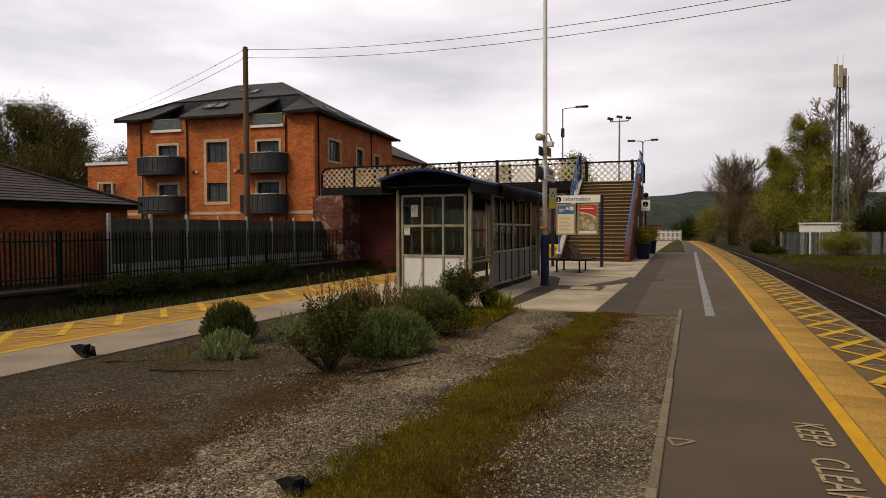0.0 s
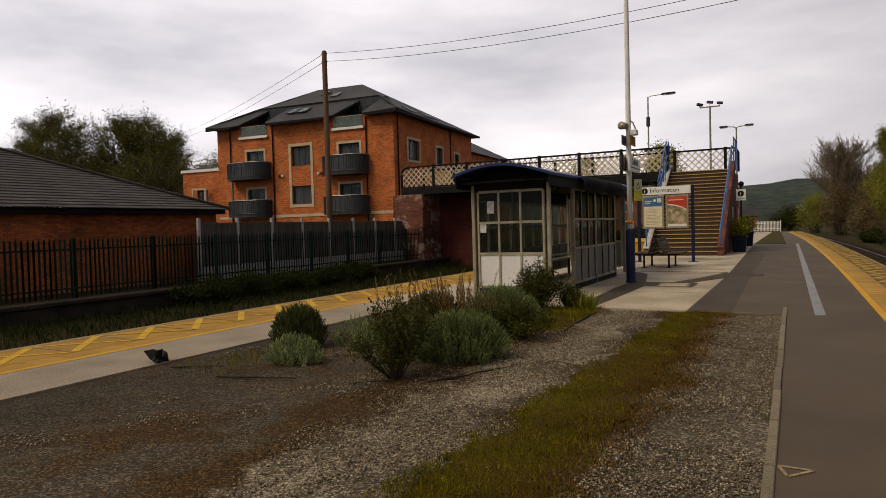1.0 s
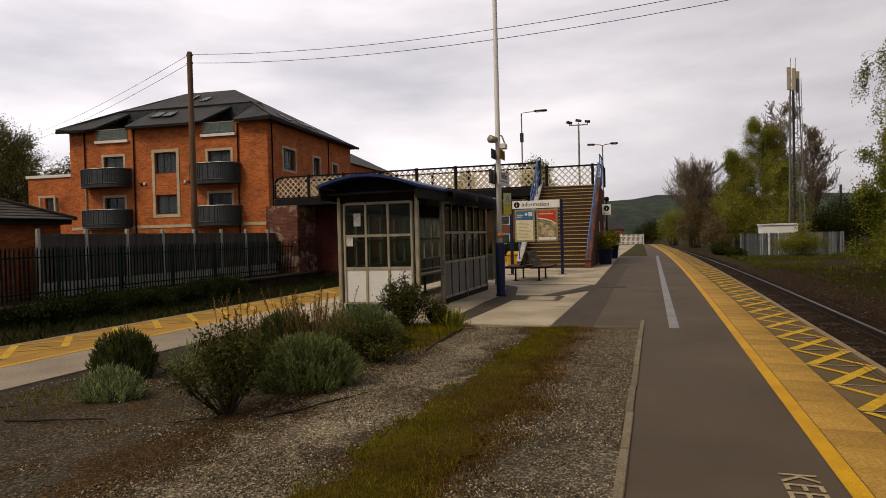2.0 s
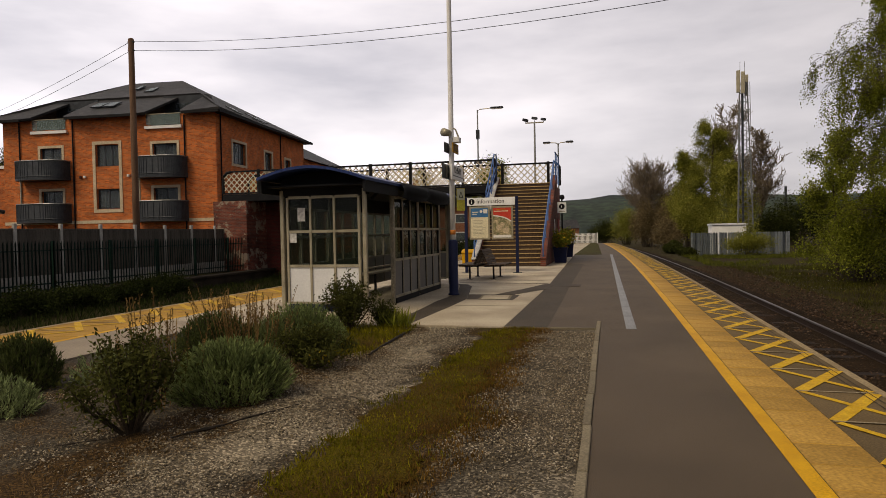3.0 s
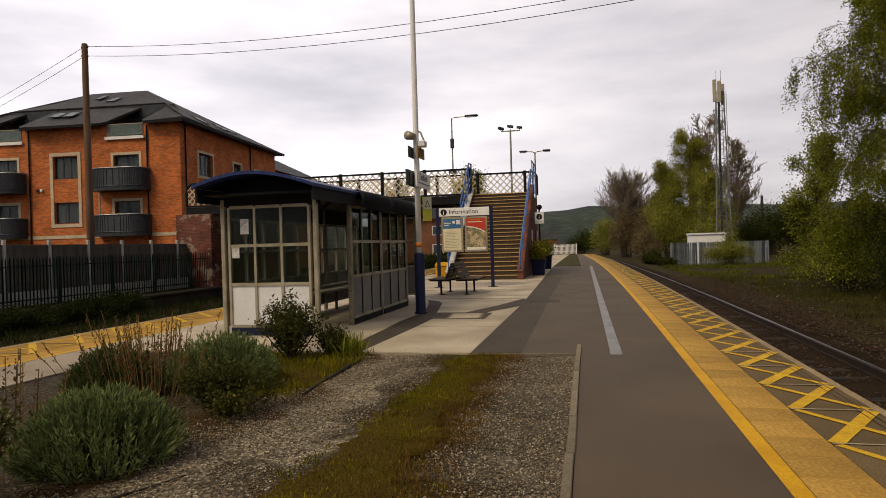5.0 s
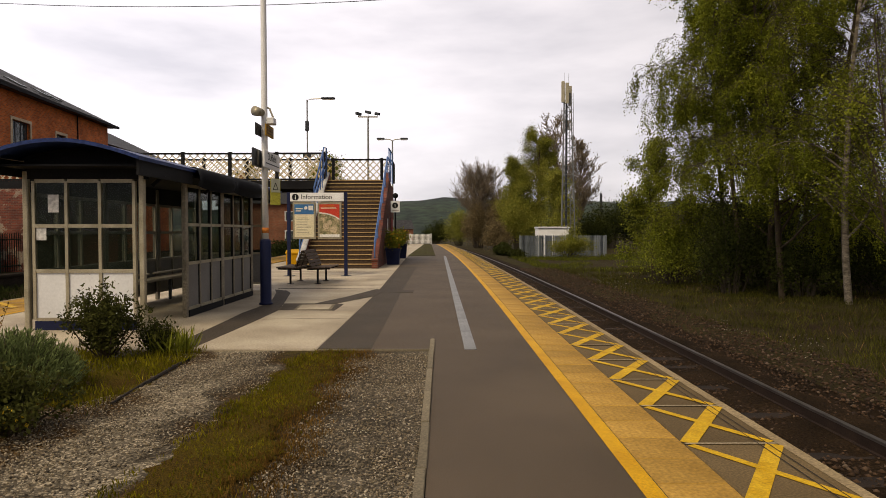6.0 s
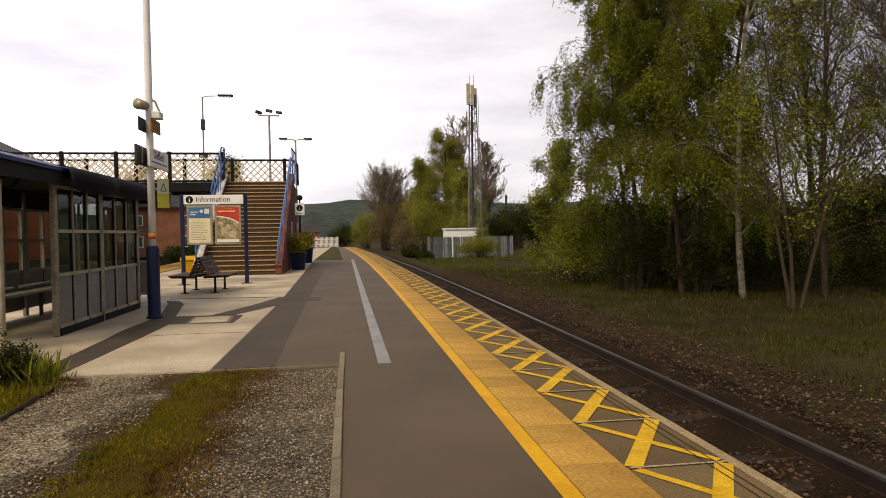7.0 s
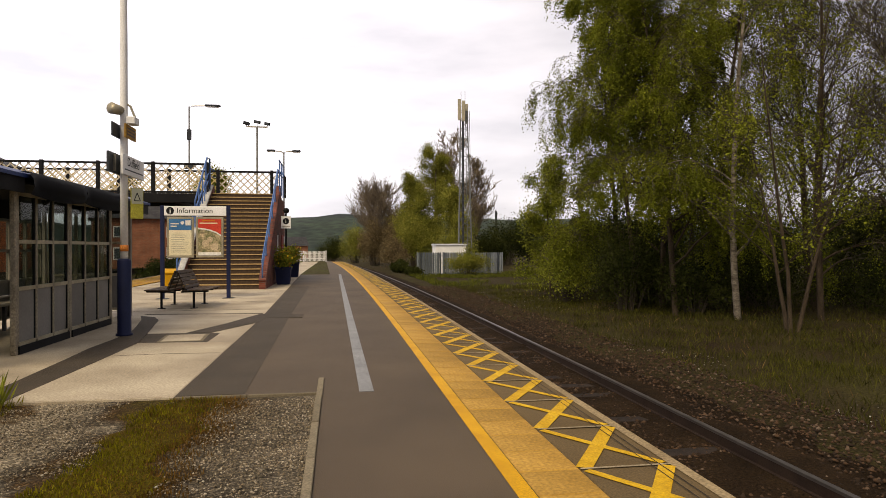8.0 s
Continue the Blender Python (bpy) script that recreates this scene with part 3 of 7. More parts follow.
def ragged_patch(name, label, category, mid, half, y0, y1, material, z, seed):
    """A low mat with a frayed outline along y; mid and half give its centre and half width at y."""
    bm = bmesh.new()
    rows, y = [], y0
    while y <= y1:
        w, c = half(y), mid(y)
        fade = min(1.0, (y - y0) * 2.5 + 0.02, (y1 - y) * 2.5 + 0.02)
        l_ = w * fade * (1 + 0.9 * noise.noise((y * 1.7, seed, 0)) + 0.5 * noise.noise((y * 9, seed, 1)))
        r_ = w * fade * (1 + 0.9 * noise.noise((y * 1.7, seed, 5)) + 0.5 * noise.noise((y * 9, seed, 6)))
        rows.append([bm.verts.new((c + x, y, z - 0.02 if abs(k) == 2 else z + 0.008 * noise.noise((x * 6, y * 6, seed)))) for k, x in ((-2, -l_), (-1, -l_ * 0.8), (0, 0), (1, r_ * 0.8), (2, r_))])
        y += 0.06
    for p, q in zip(rows, rows[1:]):
        for i in range(4):
            bm.faces.new((p[i], p[i + 1], q[i + 1], q[i]))
    return structure(name, bm, material, label, category, True)


ragged_patch("moss_strip", "olive moss and grass strip in the gravel", "moss", lambda y: -3.1 + 0.03 * (y - 4), lambda y: 0.38 - 0.02 * (y - 4), -6, 12.06, M_MOSS, 0.004, 1)
ragged_patch("moss_strip", "green mossy grass by the planting bed", "moss", lambda y: -4.62, lambda y: 0.3, 9.6, 11.6, M_MOSS, 0.004, 5)

# concrete edging kerbs, piece by piece
kerb = thing("kerb", "narrow concrete edging kerb between gravel and asphalt", "kerb", kind="structure")
kmesh = None
for k in range(26):
    y = -11.0 + 0.915 * k
    if kmesh is None:
        b = bx(-0.03, 0.03, 0.003, 0.905, -0.1, 0.018, bev=0.006)
        o = part("kerb_stone", b, M_KERB, kerb)
        kmesh = o.data
    else:
        o = part_of("kerb_stone", kmesh, M_KERB, kerb)
    o.location = (-1.695 + random.uniform(-0.004, 0.004), y, random.uniform(-0.004, 0.004))
for k in range(2):
    o = part_of("kerb_stone", kmesh, M_KERB, kerb)
    o.matrix_basis = pose(-1.72 - 0.66 * k, 12.1, -0.012, 0, 0, 90) @ Matrix.Diagonal((0.5, 0.72, 1, 1))

# metal channel in the asphalt
bm = bmesh.new()
prism(bm, [(-1.31, 12.07), (-1.17, 12.07), (-1.35, 41.2), (-1.49, 41.2)], 0.0, 0.006)
tagged(part("drain_channel", bm, M_STRIP), "grey metal drain channel cover set in asphalt", "drain channel")

# dark trench repairs and a manhole in the concrete
def patch(points, z, material, label, category="asphalt patch"):
    bm = bmesh.new()
    prism(bm, points, -0.01, z)
    return structure("pavement_patch", bm, material, label, category)


patch([(-4.85, 12.15), (-4.55, 12.15), (-4.51, 13.36), (-4.47, 14.79), (-4.46, 15.98), (-4.62, 17.03), (-4.71, 17.55), (-4.99, 19.18), (-5.22, 19.8), (-5.57, 20.07), (-5.34, 19.3), (-5.01, 17.64), (-4.94, 16.68), (-4.98, 15.52), (-4.93, 14.56)], 0.003, M_ASPHALT_DARK, "dark asphalt trench repair in concrete")
patch([(-4.455, 15.98), (-3.46, 15.86), (-3.45, 16.9), (-3.6, 17.015), (-4.615, 17.03)], 0.0025, M_ASPHALT_DARK, "dark asphalt repair round a manhole")
patch([(-4.01, 17.035), (-3.6, 17.025), (-3.01, 18.47), (-2.94, 19.34), (-2.45, 19.2), (-2.23, 19.18), (-2.23, 19.83), (-3.17, 20.03), (-3.6, 18.27)], 0.0045, M_ASPHALT_DARK, "winding dark asphalt cable trench")
patch([(-5.57, 20.36), (-3.11, 20.12), (-3.11, 20.2), (-5.57, 20.46)], 0.003, M_ASPHALT_DARK, "thin dark joint across the concrete")
patch([(-3.04, 12.17), (-2.41, 12.17), (-2.45, 15.6), (-2.5, 19.1), (-2.56, 30.2), (-3.22, 30.2), (-3.04, 19.0)], 0.0015, M_ASPHALT_DARK, "darker asphalt strip along the concrete")
for k, (pts, w) in enumerate((([(-4.4, 14.75), (-3.8, 14.82), (-3.08, 14.78)], 0.008), ([(-6.9, 21.2), (-5.2, 21.12), (-3.3, 21.2)], 0.014), ([(-6.6, 23.4), (-4.9, 23.5), (-3.4, 23.42)], 0.012), ([(-6.2, 26.9), (-3.5, 26.8)], 0.016))):
    bm = bmesh.new()
    for a, b in zip(pts, pts[1:]):
        bar(bm, (*a, 0.004 + 0.0007 * k), (*b, 0.004 + 0.0007 * k), w, 0.002)
    structure("pavement_crack", bm, M_DARKSTONE, "thin dark crack in the concrete", "crack")
cover = thing("manhole_cover", "square grey manhole cover in asphalt", "manhole cover", (-3.9, 16.4, 0.003), 4)
part("frame", bx(-0.33, 0.33, -0.42, 0.42, -0.01, 0.003), M_KERB, cover)
part("lid", bx(-0.28, 0.28, -0.37, 0.37, 0.0, 0.007, bev=0.003), M_CONC_LIGHT, cover)
patch([(-4.54, 12.15), (-3.06, 12.15), (-3.06, 15.84), (-4.45, 15.96), (-4.46, 14.79), (-4.5, 13.36)], 0.0015, M_CONC_LIGHT, "newer pale concrete slab by the gravel", "concrete slab")

# painted line and worn words
structure("yellow_line", strip(bmesh.new(), -0.515, -0.406, -14, 75, 0.004), M_YELLOW, "yellow painted safety line", "painted line")
structure("yellow_line", strip(bmesh.new(), -8.96, -8.86, -14, 75, 0.004), M_YELLOW, "yellow painted safety line", "painted line")
words = thing("painted_words", "worn buff painted warning words on asphalt", "lettering", (0, 0, 0.004), kind="structure")
text_part("word", "KEEP", 0.29, M_FADED, words, pose(-0.825, 6.19, 0.002, 0, 0, -90) @ Matrix.Diagonal((0.84, 1.0, 1, 1)))
text_part("word", "CLEAR", 0.29, M_FADED, words, pose(-0.825, 5.42, 0.002, 0, 0, -90) @ Matrix.Diagonal((0.83, 0.98, 1, 1)))
tri = [Vector((-1.655, 5.5, 0.004)), Vector((-1.475, 5.49, 0.004)), Vector((-1.605, 5.34, 0.004))]
bm = bmesh.new()
for i in range(3):
    bar(bm, tri[i], tri[(i + 1) % 3], 0.018, 0.004)
structure("painted_triangle", bm, M_COPING_EDGE, "small white painted triangle on asphalt", "painted mark")


# platform edges: tactile slabs, coping slabs, hatching
def edge_rows(side, xt0, xt1, xc0, xc1, lip, y_from, y_to, y_base):
    """side: +1 the edge lies at high x. Slabs near the walkway are pieces; the far ones are joined."""
    tact = thing("tactile_paving", "buff tactile paving slabs along the platform edge", "paving", kind="structure")
    M_C, M_T = (M_COPING, M_TACTILE) if side > 0 else (M_TACTILE_OLD, M_TACTILE_OLD)
    cope = thing("platform_coping", "concrete coping slabs with yellow hatching at the platform edge", "coping", kind="structure")
    tm = cm = None
    far_t, far_c = bmesh.new(), bmesh.new()
    y = -13.6
    while y < 75:
        if y_from < y < y_to:
            if tm is None:
                o = part("tactile_slab", bx(xt0 + 0.002, xt1 - 0.002, 0.003, 0.397, -0.06, 0.0, bev=0.006), M_T, tact)
                tm = o.data
            else:
                o = part_of("tactile_slab", tm, M_T, tact)
            o.location = (bend(y + 0.2), y, random.uniform(-0.0015, 0.0025))
        else:
            box(far_t, xt0 + bend(y), xt1 + bend(y), y + 0.002, y + 0.398, -0.06, 0.0)
        y += 0.4
    part("slab_row", far_t, M_T, tact)["kind"] = "stuff"
    pitch = 0.92
    k0 = math.floor((-13 - y_base) / pitch)
    bright = bmesh.new()
    joints = bmesh.new()
    lip_bm = bmesh.new()
    for k in range(k0, int((75 - y_base) / pitch)):
        y = y_base + k * pitch
        if y_from < y < y_to:
            if cm is None:
                o = part("coping_slab", bx(xc0 + 0.001, xc1, 0.004, pitch - 0.004, -0.16, 0.0, bev=0.006), M_C, cope)
                cm = o.data
            else:
                o = part_of("coping_slab", cm, M_C, cope)
            o.location = (bend(y + 0.4), y, random.uniform(-0.002, 0.002))
        else:
            box(far_c, xc0 + bend(y), xc1 + bend(y), y + 0.004, y + pitch - 0.004, -0.16, 0.0)
        i0, i1 = (xc0, lip) if side > 0 else (xc1, lip)
        e = bend(y + 0.4)
        bar(joints, (i0 + e, y, 0.0072), (i1 + e, y, 0.0072), 0.02, 0.002)
        s = 0.03 * side
        bar(bright, (i0 + e + s, y + 0.02, 0.005), (i1 + e - s, y + pitch - 0.02, 0.005), 0.105, 0.002)
        bar(bright, (i0 + e + s, y + pitch - 0.03, 0.0062), (i1 + e - s, y + 0.03, 0.0062), 0.06, 0.002)
    part("slab_row", far_c, M_C, cope)["kind"] = "stuff"
    part("joint", joints, M_JOINT, cope)
    part("hatching", bright, M_YELLOW_WORN, cope, "worn yellow zigzag hatching paint")
    a, b = (lip, xc1 + 0.004) if side > 0 else (xc0 - 0.004, lip)
    part("edge_line", strip(bmesh.new(), a, b, -13.5, 75, 0.004), M_COPING_EDGE, cope, "pale painted outer edge")


structure("edge_gap", strip(bmesh.new(), -0.42, -0.4, -14, 75, 0.002), M_DARKSTONE, "dark dirt line beside tactile paving", "joint")
for gap in (0.47, 0.53):
    structure("edge_gap", strip(bmesh.new(), gap, gap + 0.008, -14, 75, 0.0085), M_DARKSTONE, "thin dark crack along the coping", "joint")
edge_rows(1, -0.4, 0.0, 0.0, 0.68, 0.605, 1.5, 46, 8.66)
edge_rows(-1, -9.36, -8.96, -10.42, -9.36, -10.3, 3, 34, 8.1)


# railway tracks
def track(name, xc, z, y0, y1):
    t = thing(name, "single railway track with rusty rails on ballast", "railway track", kind="structure")
    for xr in (xc - 0.7525, xc + 0.7525):
        part("rail", strip(bmesh.new(), xr - 0.03, xr + 0.03, y0, y1, z - 0.012, 0.13, 2.0), M_RUST, t, "rusty steel rail")
        part("rail_head", strip(bmesh.new(), xr - 0.033, xr + 0.033, y0, y1, z, 0.03, 2.0), M_RAILTOP, t, "polished rail head")
        part("rail_foot", strip(bmesh.new(), xr - 0.07, xr + 0.07, y0, y1, z - 0.135, 0.02, 2.0), M_RUST, t)
    sm = None
    y = y0
    while y < min(y1, y0 + 120):
        if sm is None:
            o = part("sleeper", bx(-1.3, 1.3, -0.125, 0.125, -0.13, 0.0, bev=0.012), M_SLEEPER, t)
            sm = o.data
        else:
            o = part_of("sleeper", sm, M_SLEEPER, t)
        o.matrix_basis = pose(xc + bend(y) + random.uniform(-0.03, 0.03), y, z - 0.155, 0, 0, random.uniform(-1, 1))
        y += 0.72
    return t


RAIL_X = 2.12
track("railway_track", RAIL_X, -0.74, -12, 118)
track("railway_track", -13.1, -0.82, -12, 118)


def ballast_bed(xc, half, z, y0, y1, name="ballast"):
    bm = bmesh.new()
    ys = [y0 + 0.6 * i for i in range(int((y1 - y0) / 0.6))]
    prof = [(-half - 0.7, -0.14), (-half, 0.0), (-1.0, 0.02), (-0.5, 0.01), (0, 0.0), (0.5, 0.01), (1.0, 0.02), (half, 0.02), (half + 0.7, -0.1), (half + 1.6, -0.2)]
    rows = [[bm.verts.new((xc + dx + bend(y), y, z + dz + 0.035 * noise.noise((dx * 2.3, y * 1.7, xc)))) for dx, dz in prof] for y in ys]
    for a, b in zip(rows, rows[1:]):
        for i in range(len(prof) - 1):
            bm.faces.new((a[i], a[i + 1], b[i + 1], b[i]))
    return structure(name, bm, M_BALLAST, "brown weathered track ballast", "ballast", True)


ballast_bed(RAIL_X, 1.35, -0.9, -12, 118)
ballast_bed(-13.1, 1.6, -0.98, -12, 80)

# old platform wall on the far side of the main lines
structure("retaining_wall", bx(-20.3, -19.95, -14, 80, -1.05, -0.52), M_DARKSTONE, "dark stained brick retaining wall", "wall")
structure("wall_coping", bx(-20.5, -19.85, -14, 80, -0.52, -0.40, bev=0.02), M_DARKSTONE, "dark weathered stone coping", "coping")


# ---- passenger shelter ----
def glazed_bay(parent, axis, at, a0, a1, z_rows, bars_u, low_mat, post=0.05, metal=M_STEEL, rail=None, gasket=False):
    """A framed screen in a wall plane. axis 'x': runs along x at y=at; 'y': runs along y at x=at."""
    def b(u0, u1, z0, z1, d):
        return bx(u0, u1, at - d, at + d, z0, z1) if axis == "x" else bx(at - d, at + d, u0, u1, z0, z1)
    for u in bars_u:
        part("mullion", b(u - post / 2, u + post / 2, z_rows[0], z_rows[-1], 0.03), metal, parent)
    for z in z_rows:
        for u0, u1 in zip(bars_u, bars_u[1:]):
            part("transom", b(u0 + post / 2, u1 - post / 2, z - 0.025, z + 0.025, 0.026), rail or metal, parent)
    # black strips draw the shade along one edge of each mullion
    if gasket:
        for u in bars_u[1:]:
            for z0, z1 in zip(z_rows, z_rows[1:]):
                part("gasket", b(u - post / 2 - 0.022, u - post / 2 - 0.001, z0 + 0.026, z1 - 0.026, 0.018), M_BLACK, parent, "black strip drawn as mullion shade")
    for i, (z0, z1) in enumerate(zip(z_rows, z_rows[1:])):
        for u0, u1 in zip(bars_u, bars_u[1:]):
            g = part("panel" if i == 0 else "pane", b(u0 + post / 2, u1 - post / 2, z0 + 0.025, z1 - 0.025, 0.006), low_mat if i == 0 else M_SHELTER_GLASS, parent)
            if i:
                g.visible_shadow = False


def shelter():
    s = thing("passenger_shelter", "steel-framed glazed platform shelter with curved blue roof", "shelter", (-6.66, 13.68, 0), 0)
    X0, X1, Y1 = -0.76, 0.93, 6.4            # local: front screen at y 0, long screen at X1
    for x, y in ((X0, 0), (0.87, 0), (X0, 2.1), (X0, 4.2), (X0, Y1), (X1, 1.35), (X1, 3.1), (X1, 5.0), (0.87, Y1)):
        # front posts bright, side and rear ones in the shaded copies
        part("post", bx(x - 0.038, x + 0.038, y - 0.038, y + 0.038, 0, 2.24, bev=0.012), M_STEEL if y == 0 else M_STEEL_WARM if x == X1 else M_STEEL_SHADED, s)
    fr = [X0 + 0.11, X0 + 0.57, X0 + 1.04, X0 + 1.52]
    glazed_bay(s, "x", 0.0, fr[0], fr[-1], (0.15, 0.835, 1.47, 2.1), fr, M_PANEL, 0.042)
    part("skirt", bx(fr[0], fr[-1], -0.03, 0.03, 0.0, 0.13), M_BLUE, s, "dark blue kick board")
    for k in range(3):
        a, b = 0.08 + 2.1 * k, 2.0 + 2.1 * k
        glazed_bay(s, "y", X0, a, b, (0.16, 0.82, 1.37, 1.92), [a, a + 0.64, a + 1.28, b], M_PANEL_GREY, metal=M_STEEL_SHADED)
        part("head_board", bx(X0 - 0.03, X0 + 0.03, a, b, 1.947, 2.268), M_BLACK, s, "black board above the rear glazing")
    for a, b in ((1.4, 3.05), (3.15, 4.95)):
        # transoms take the lighter steel: sunlight on their tops, put into the colour
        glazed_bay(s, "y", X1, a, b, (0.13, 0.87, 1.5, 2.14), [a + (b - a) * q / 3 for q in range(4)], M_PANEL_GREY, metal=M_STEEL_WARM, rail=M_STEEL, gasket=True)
        part("sill_beam", bx(X1 - 0.05, X1 + 0.05, a, b, 0.0, 0.105), M_BLACK, s, "black kick board")
    glazed_bay(s, "x", Y1, X0, 0.8, (0.16, 0.87, 1.52, 2.16), [X0 + 0.1, X0 + 0.6, X0 + 1.1, 0.8], M_PANEL_GREY)
    # curved roof with deep soffit, black for the shade below it, and dark fascia
    bm = bmesh.new()
    arc = [(-0.93 + 2.05 * i / 12, 2.35 + 0.27 * math.sin(math.pi * (0.1 + 0.86 * i / 12))) for i in range(13)]
    rows = [[bm.verts.new((x, y, z + dz)) for x, z in arc] for y, dz in ((-0.62, 0), (7.0, 0))]
    under = [[bm.verts.new((x, y, z - 0.05)) for x, z in arc] for y in (-0.62, 7.0)]
    for i in range(12):
        bm.faces.new((rows[0][i], rows[0][i + 1], rows[1][i + 1], rows[1][i]))
        bm.faces.new((under[0][i + 1], under[0][i], under[1][i], under[1][i + 1]))
        for j in (0, 1):
            bm.faces.new((rows[j][i], under[j][i], under[j][i + 1], rows[j][i + 1]) if j == 0 else (rows[j][i + 1], under[j][i + 1], under[j][i], rows[j][i]))
    for i in (0, 12):
        bm.faces.new((rows[0][i], rows[1][i], under[1][i], under[0][i]))
    bmesh.ops.recalc_face_normals(bm, faces=bm.faces)
    part("roof", bm, M_BLUE_ROOF, s, "curved faded blue roof sheet", smooth=False)
    # end boards near-black: the overhang's shade is put into their colour
    for y in (0.0, Y1):
        bm = bmesh.new()
        prof = [(x, z - 0.055) for x, z in arc[1:-1]]
        top = [bm.verts.new((x, y - 0.03, z)) for x, z in prof]
        low = [bm.verts.new((x, y - 0.03, 2.125)) for x, z in prof]
        top2 = [bm.verts.new((x, y + 0.03, z)) for x, z in prof]
        low2 = [bm.verts.new((x, y + 0.03, 2.125)) for x, z in prof]
        for i in range(len(prof) - 1):
            bm.faces.new((low[i], low[i + 1], top[i + 1], top[i]))
            bm.faces.new((low2[i + 1], low2[i], top2[i], top2[i + 1]))
            bm.faces.new((low[i + 1], low[i], low2[i], low2[i + 1]))
        part("gable_board", bm, M_BLACK, s, "end board blackened for the roof's shade")
    part("fascia", bx(-0.91, -0.87, -0.55, 6.95, 2.16, 2.38), M_BLACK, s, "black fascia board")
    for y0, y1 in ((-0.55, 1.3), (5.02, 6.95)):
        part("fascia", bx(1.05, 1.09, y0, y1, 2.14, 2.36), M_BLACK, s, "black fascia board")
    for k, (y0, y1) in enumerate(((1.28, 3.12), (3.14, 5.0))):
        # loose rubber flap over the roof edge, sagging between its fixings
        bm = bmesh.new()
        n = 10
        cols = []
        for q in range(n + 1):
            y, sag = y0 + (y1 - y0) * q / n, math.sin(math.pi * q / n)
            w = 0.02 * noise.noise((q * 0.9, k, 3))
            cols.append([bm.verts.new(p) for p in ((1.02, y, 2.425), (1.14, y, 2.42), (1.2 + 0.03 * sag + w, y, 2.33), (1.22 + 0.03 * sag - w, y, 2.22 - 0.03 * sag), (1.17 + w, y, 2.12 - 0.05 * sag))])
        for c0, c1 in zip(cols, cols[1:]):
            for q in range(4):
                bm.faces.new((c0[q], c1[q], c1[q + 1], c0[q + 1]))
        bmesh.ops.solidify(bm, geom=bm.faces[:], thickness=0.012)
        part("edge_flap", bm, M_BLACK, s, "sagging black rubber edge flap", True)
    # this black sheet carries the shade under the roof as colour
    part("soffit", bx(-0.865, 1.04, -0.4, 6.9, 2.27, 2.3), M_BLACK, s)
    for k in range(4):
        bm = bmesh.new()
        y = 0.25 + 2.05 * k
        bar(bm, (X1 - 0.02, y, 2.05), (1.08, y, 2.2), 0.04, 0.05)
        part("bracket", bm, M_BLACK, s)
    part("seat", bx(X0 + 0.1, X0 + 0.42, 0.6, 5.8, 0.44, 0.49, bev=0.01), M_STEEL, s, "grey metal perch seat")
    for y in (0.9, 2.6, 4.2, 5.6):
        bm = bmesh.new()
        bar(bm, (X0 + 0.26, y, 0.0), (X0 + 0.26, y, 0.44), 0.05, 0.05, (0, 1, 0))
        part("seat_leg", bm, M_DARKMETAL, s)
    for y in (0.6, 3.2):
        bm = bmesh.new()
        tube(bm, [(X0 + 0.36, y, 0.6), (X0 + 0.36, y + 2.4, 0.6)], 0.02)
        part("lean_rail", bm, M_STEEL, s)
    for (u, z, w, h) in ((fr[0] + 0.2, 1.66, 0.15, 0.25), (fr[0] + 0.03, 1.27, 0.14, 0.22)):
        part("notice", bx(u, u + w, -0.014, -0.008, z, z + h), M_CURTAIN, s, "white paper notice on the glass")
    return s


shelter()

# ---- pole with loudspeaker, signs and tall white mast ----
pole = thing("station_sign_pole", "tall white pole with dark blue base, loudspeakers and signs", "pole", (-4.93, 16.9, 0))
part("base_tube", lathe(bmesh.new(), (0, 0, 0), [(0.13, 0), (0.13, 0.03), (0.105, 0.04), (0.105, 1.2), (0.09, 1.24)], 14), M_BLUE, pole, "dark blue painted steel base", True)
part("shaft", lathe(bmesh.new(), (0, 0, 1.2), [(0.062, 0), (0.06, 2.6), (0.05, 6.5), (0.045, 8.2)], 12), M_WHITEPAINT, pole, "white painted shaft", True)
part("band", lathe(bmesh.new(), (0, 0, 1.36), [(0.066, 0), (0.066, 0.1)], 12), mat("orange_band", (0.5, 0.16, 0.03), (0.6, 0.22, 0.05), rough=0.6), pole, "orange band", True)
bm = bmesh.new()
tube(bm, [(-0.12, -0.22, 3.72), (-0.03, 0.0, 3.72)], [0.092, 0.07], 14)
part("loudspeaker", bm, M_STEEL, pole, "round grey loudspeaker", True)
part("camera_box", bx(0.06, 0.2, -0.1, 0.12, 3.5, 3.62, bev=0.01), M_WHITEPAINT, pole, "small white box")
bm = bmesh.new()
tube(bm, [(0, 0, 3.85), (0.1, 0, 3.8), (0.17, 0, 3.62)], 0.02, 6)
part("bracket", bm, M_STEEL, pole)
o = part("warning_sign", bx(-0.2, 0.34, -0.012, 0.012, 3.27, 3.49, bev=0.004), M_TACTILE, pole, "small yellow sign plate")
o.matrix_basis = pose(0.075, 0, 0, 0, 0, 90)
for z in (3.33, 3.38, 3.43):
    part("text_line", bx(-0.13, 0.27, -0.0145, -0.0135, z - 0.012, z + 0.012), M_STAINWOOD, o)
o = part("sign_back", bx(-0.34, 0.2, -0.012, 0.012, 3.27, 3.49, bev=0.004), M_DARKMETAL, pole, "dark back of a sign plate")
o.matrix_basis = pose(-0.075, 0, 0, 0, 0, 90)
# two nameboards back to back, along the platform
nameboard = part("nameboard", bx(-0.34, 0.78, -0.02, 0.02, 2.67, 2.99, bev=0.005), M_WHITEPAINT, pole, "white station nameboard")
nameboard.matrix_basis = pose(0.07, 0, 0, 0, 0, 90)
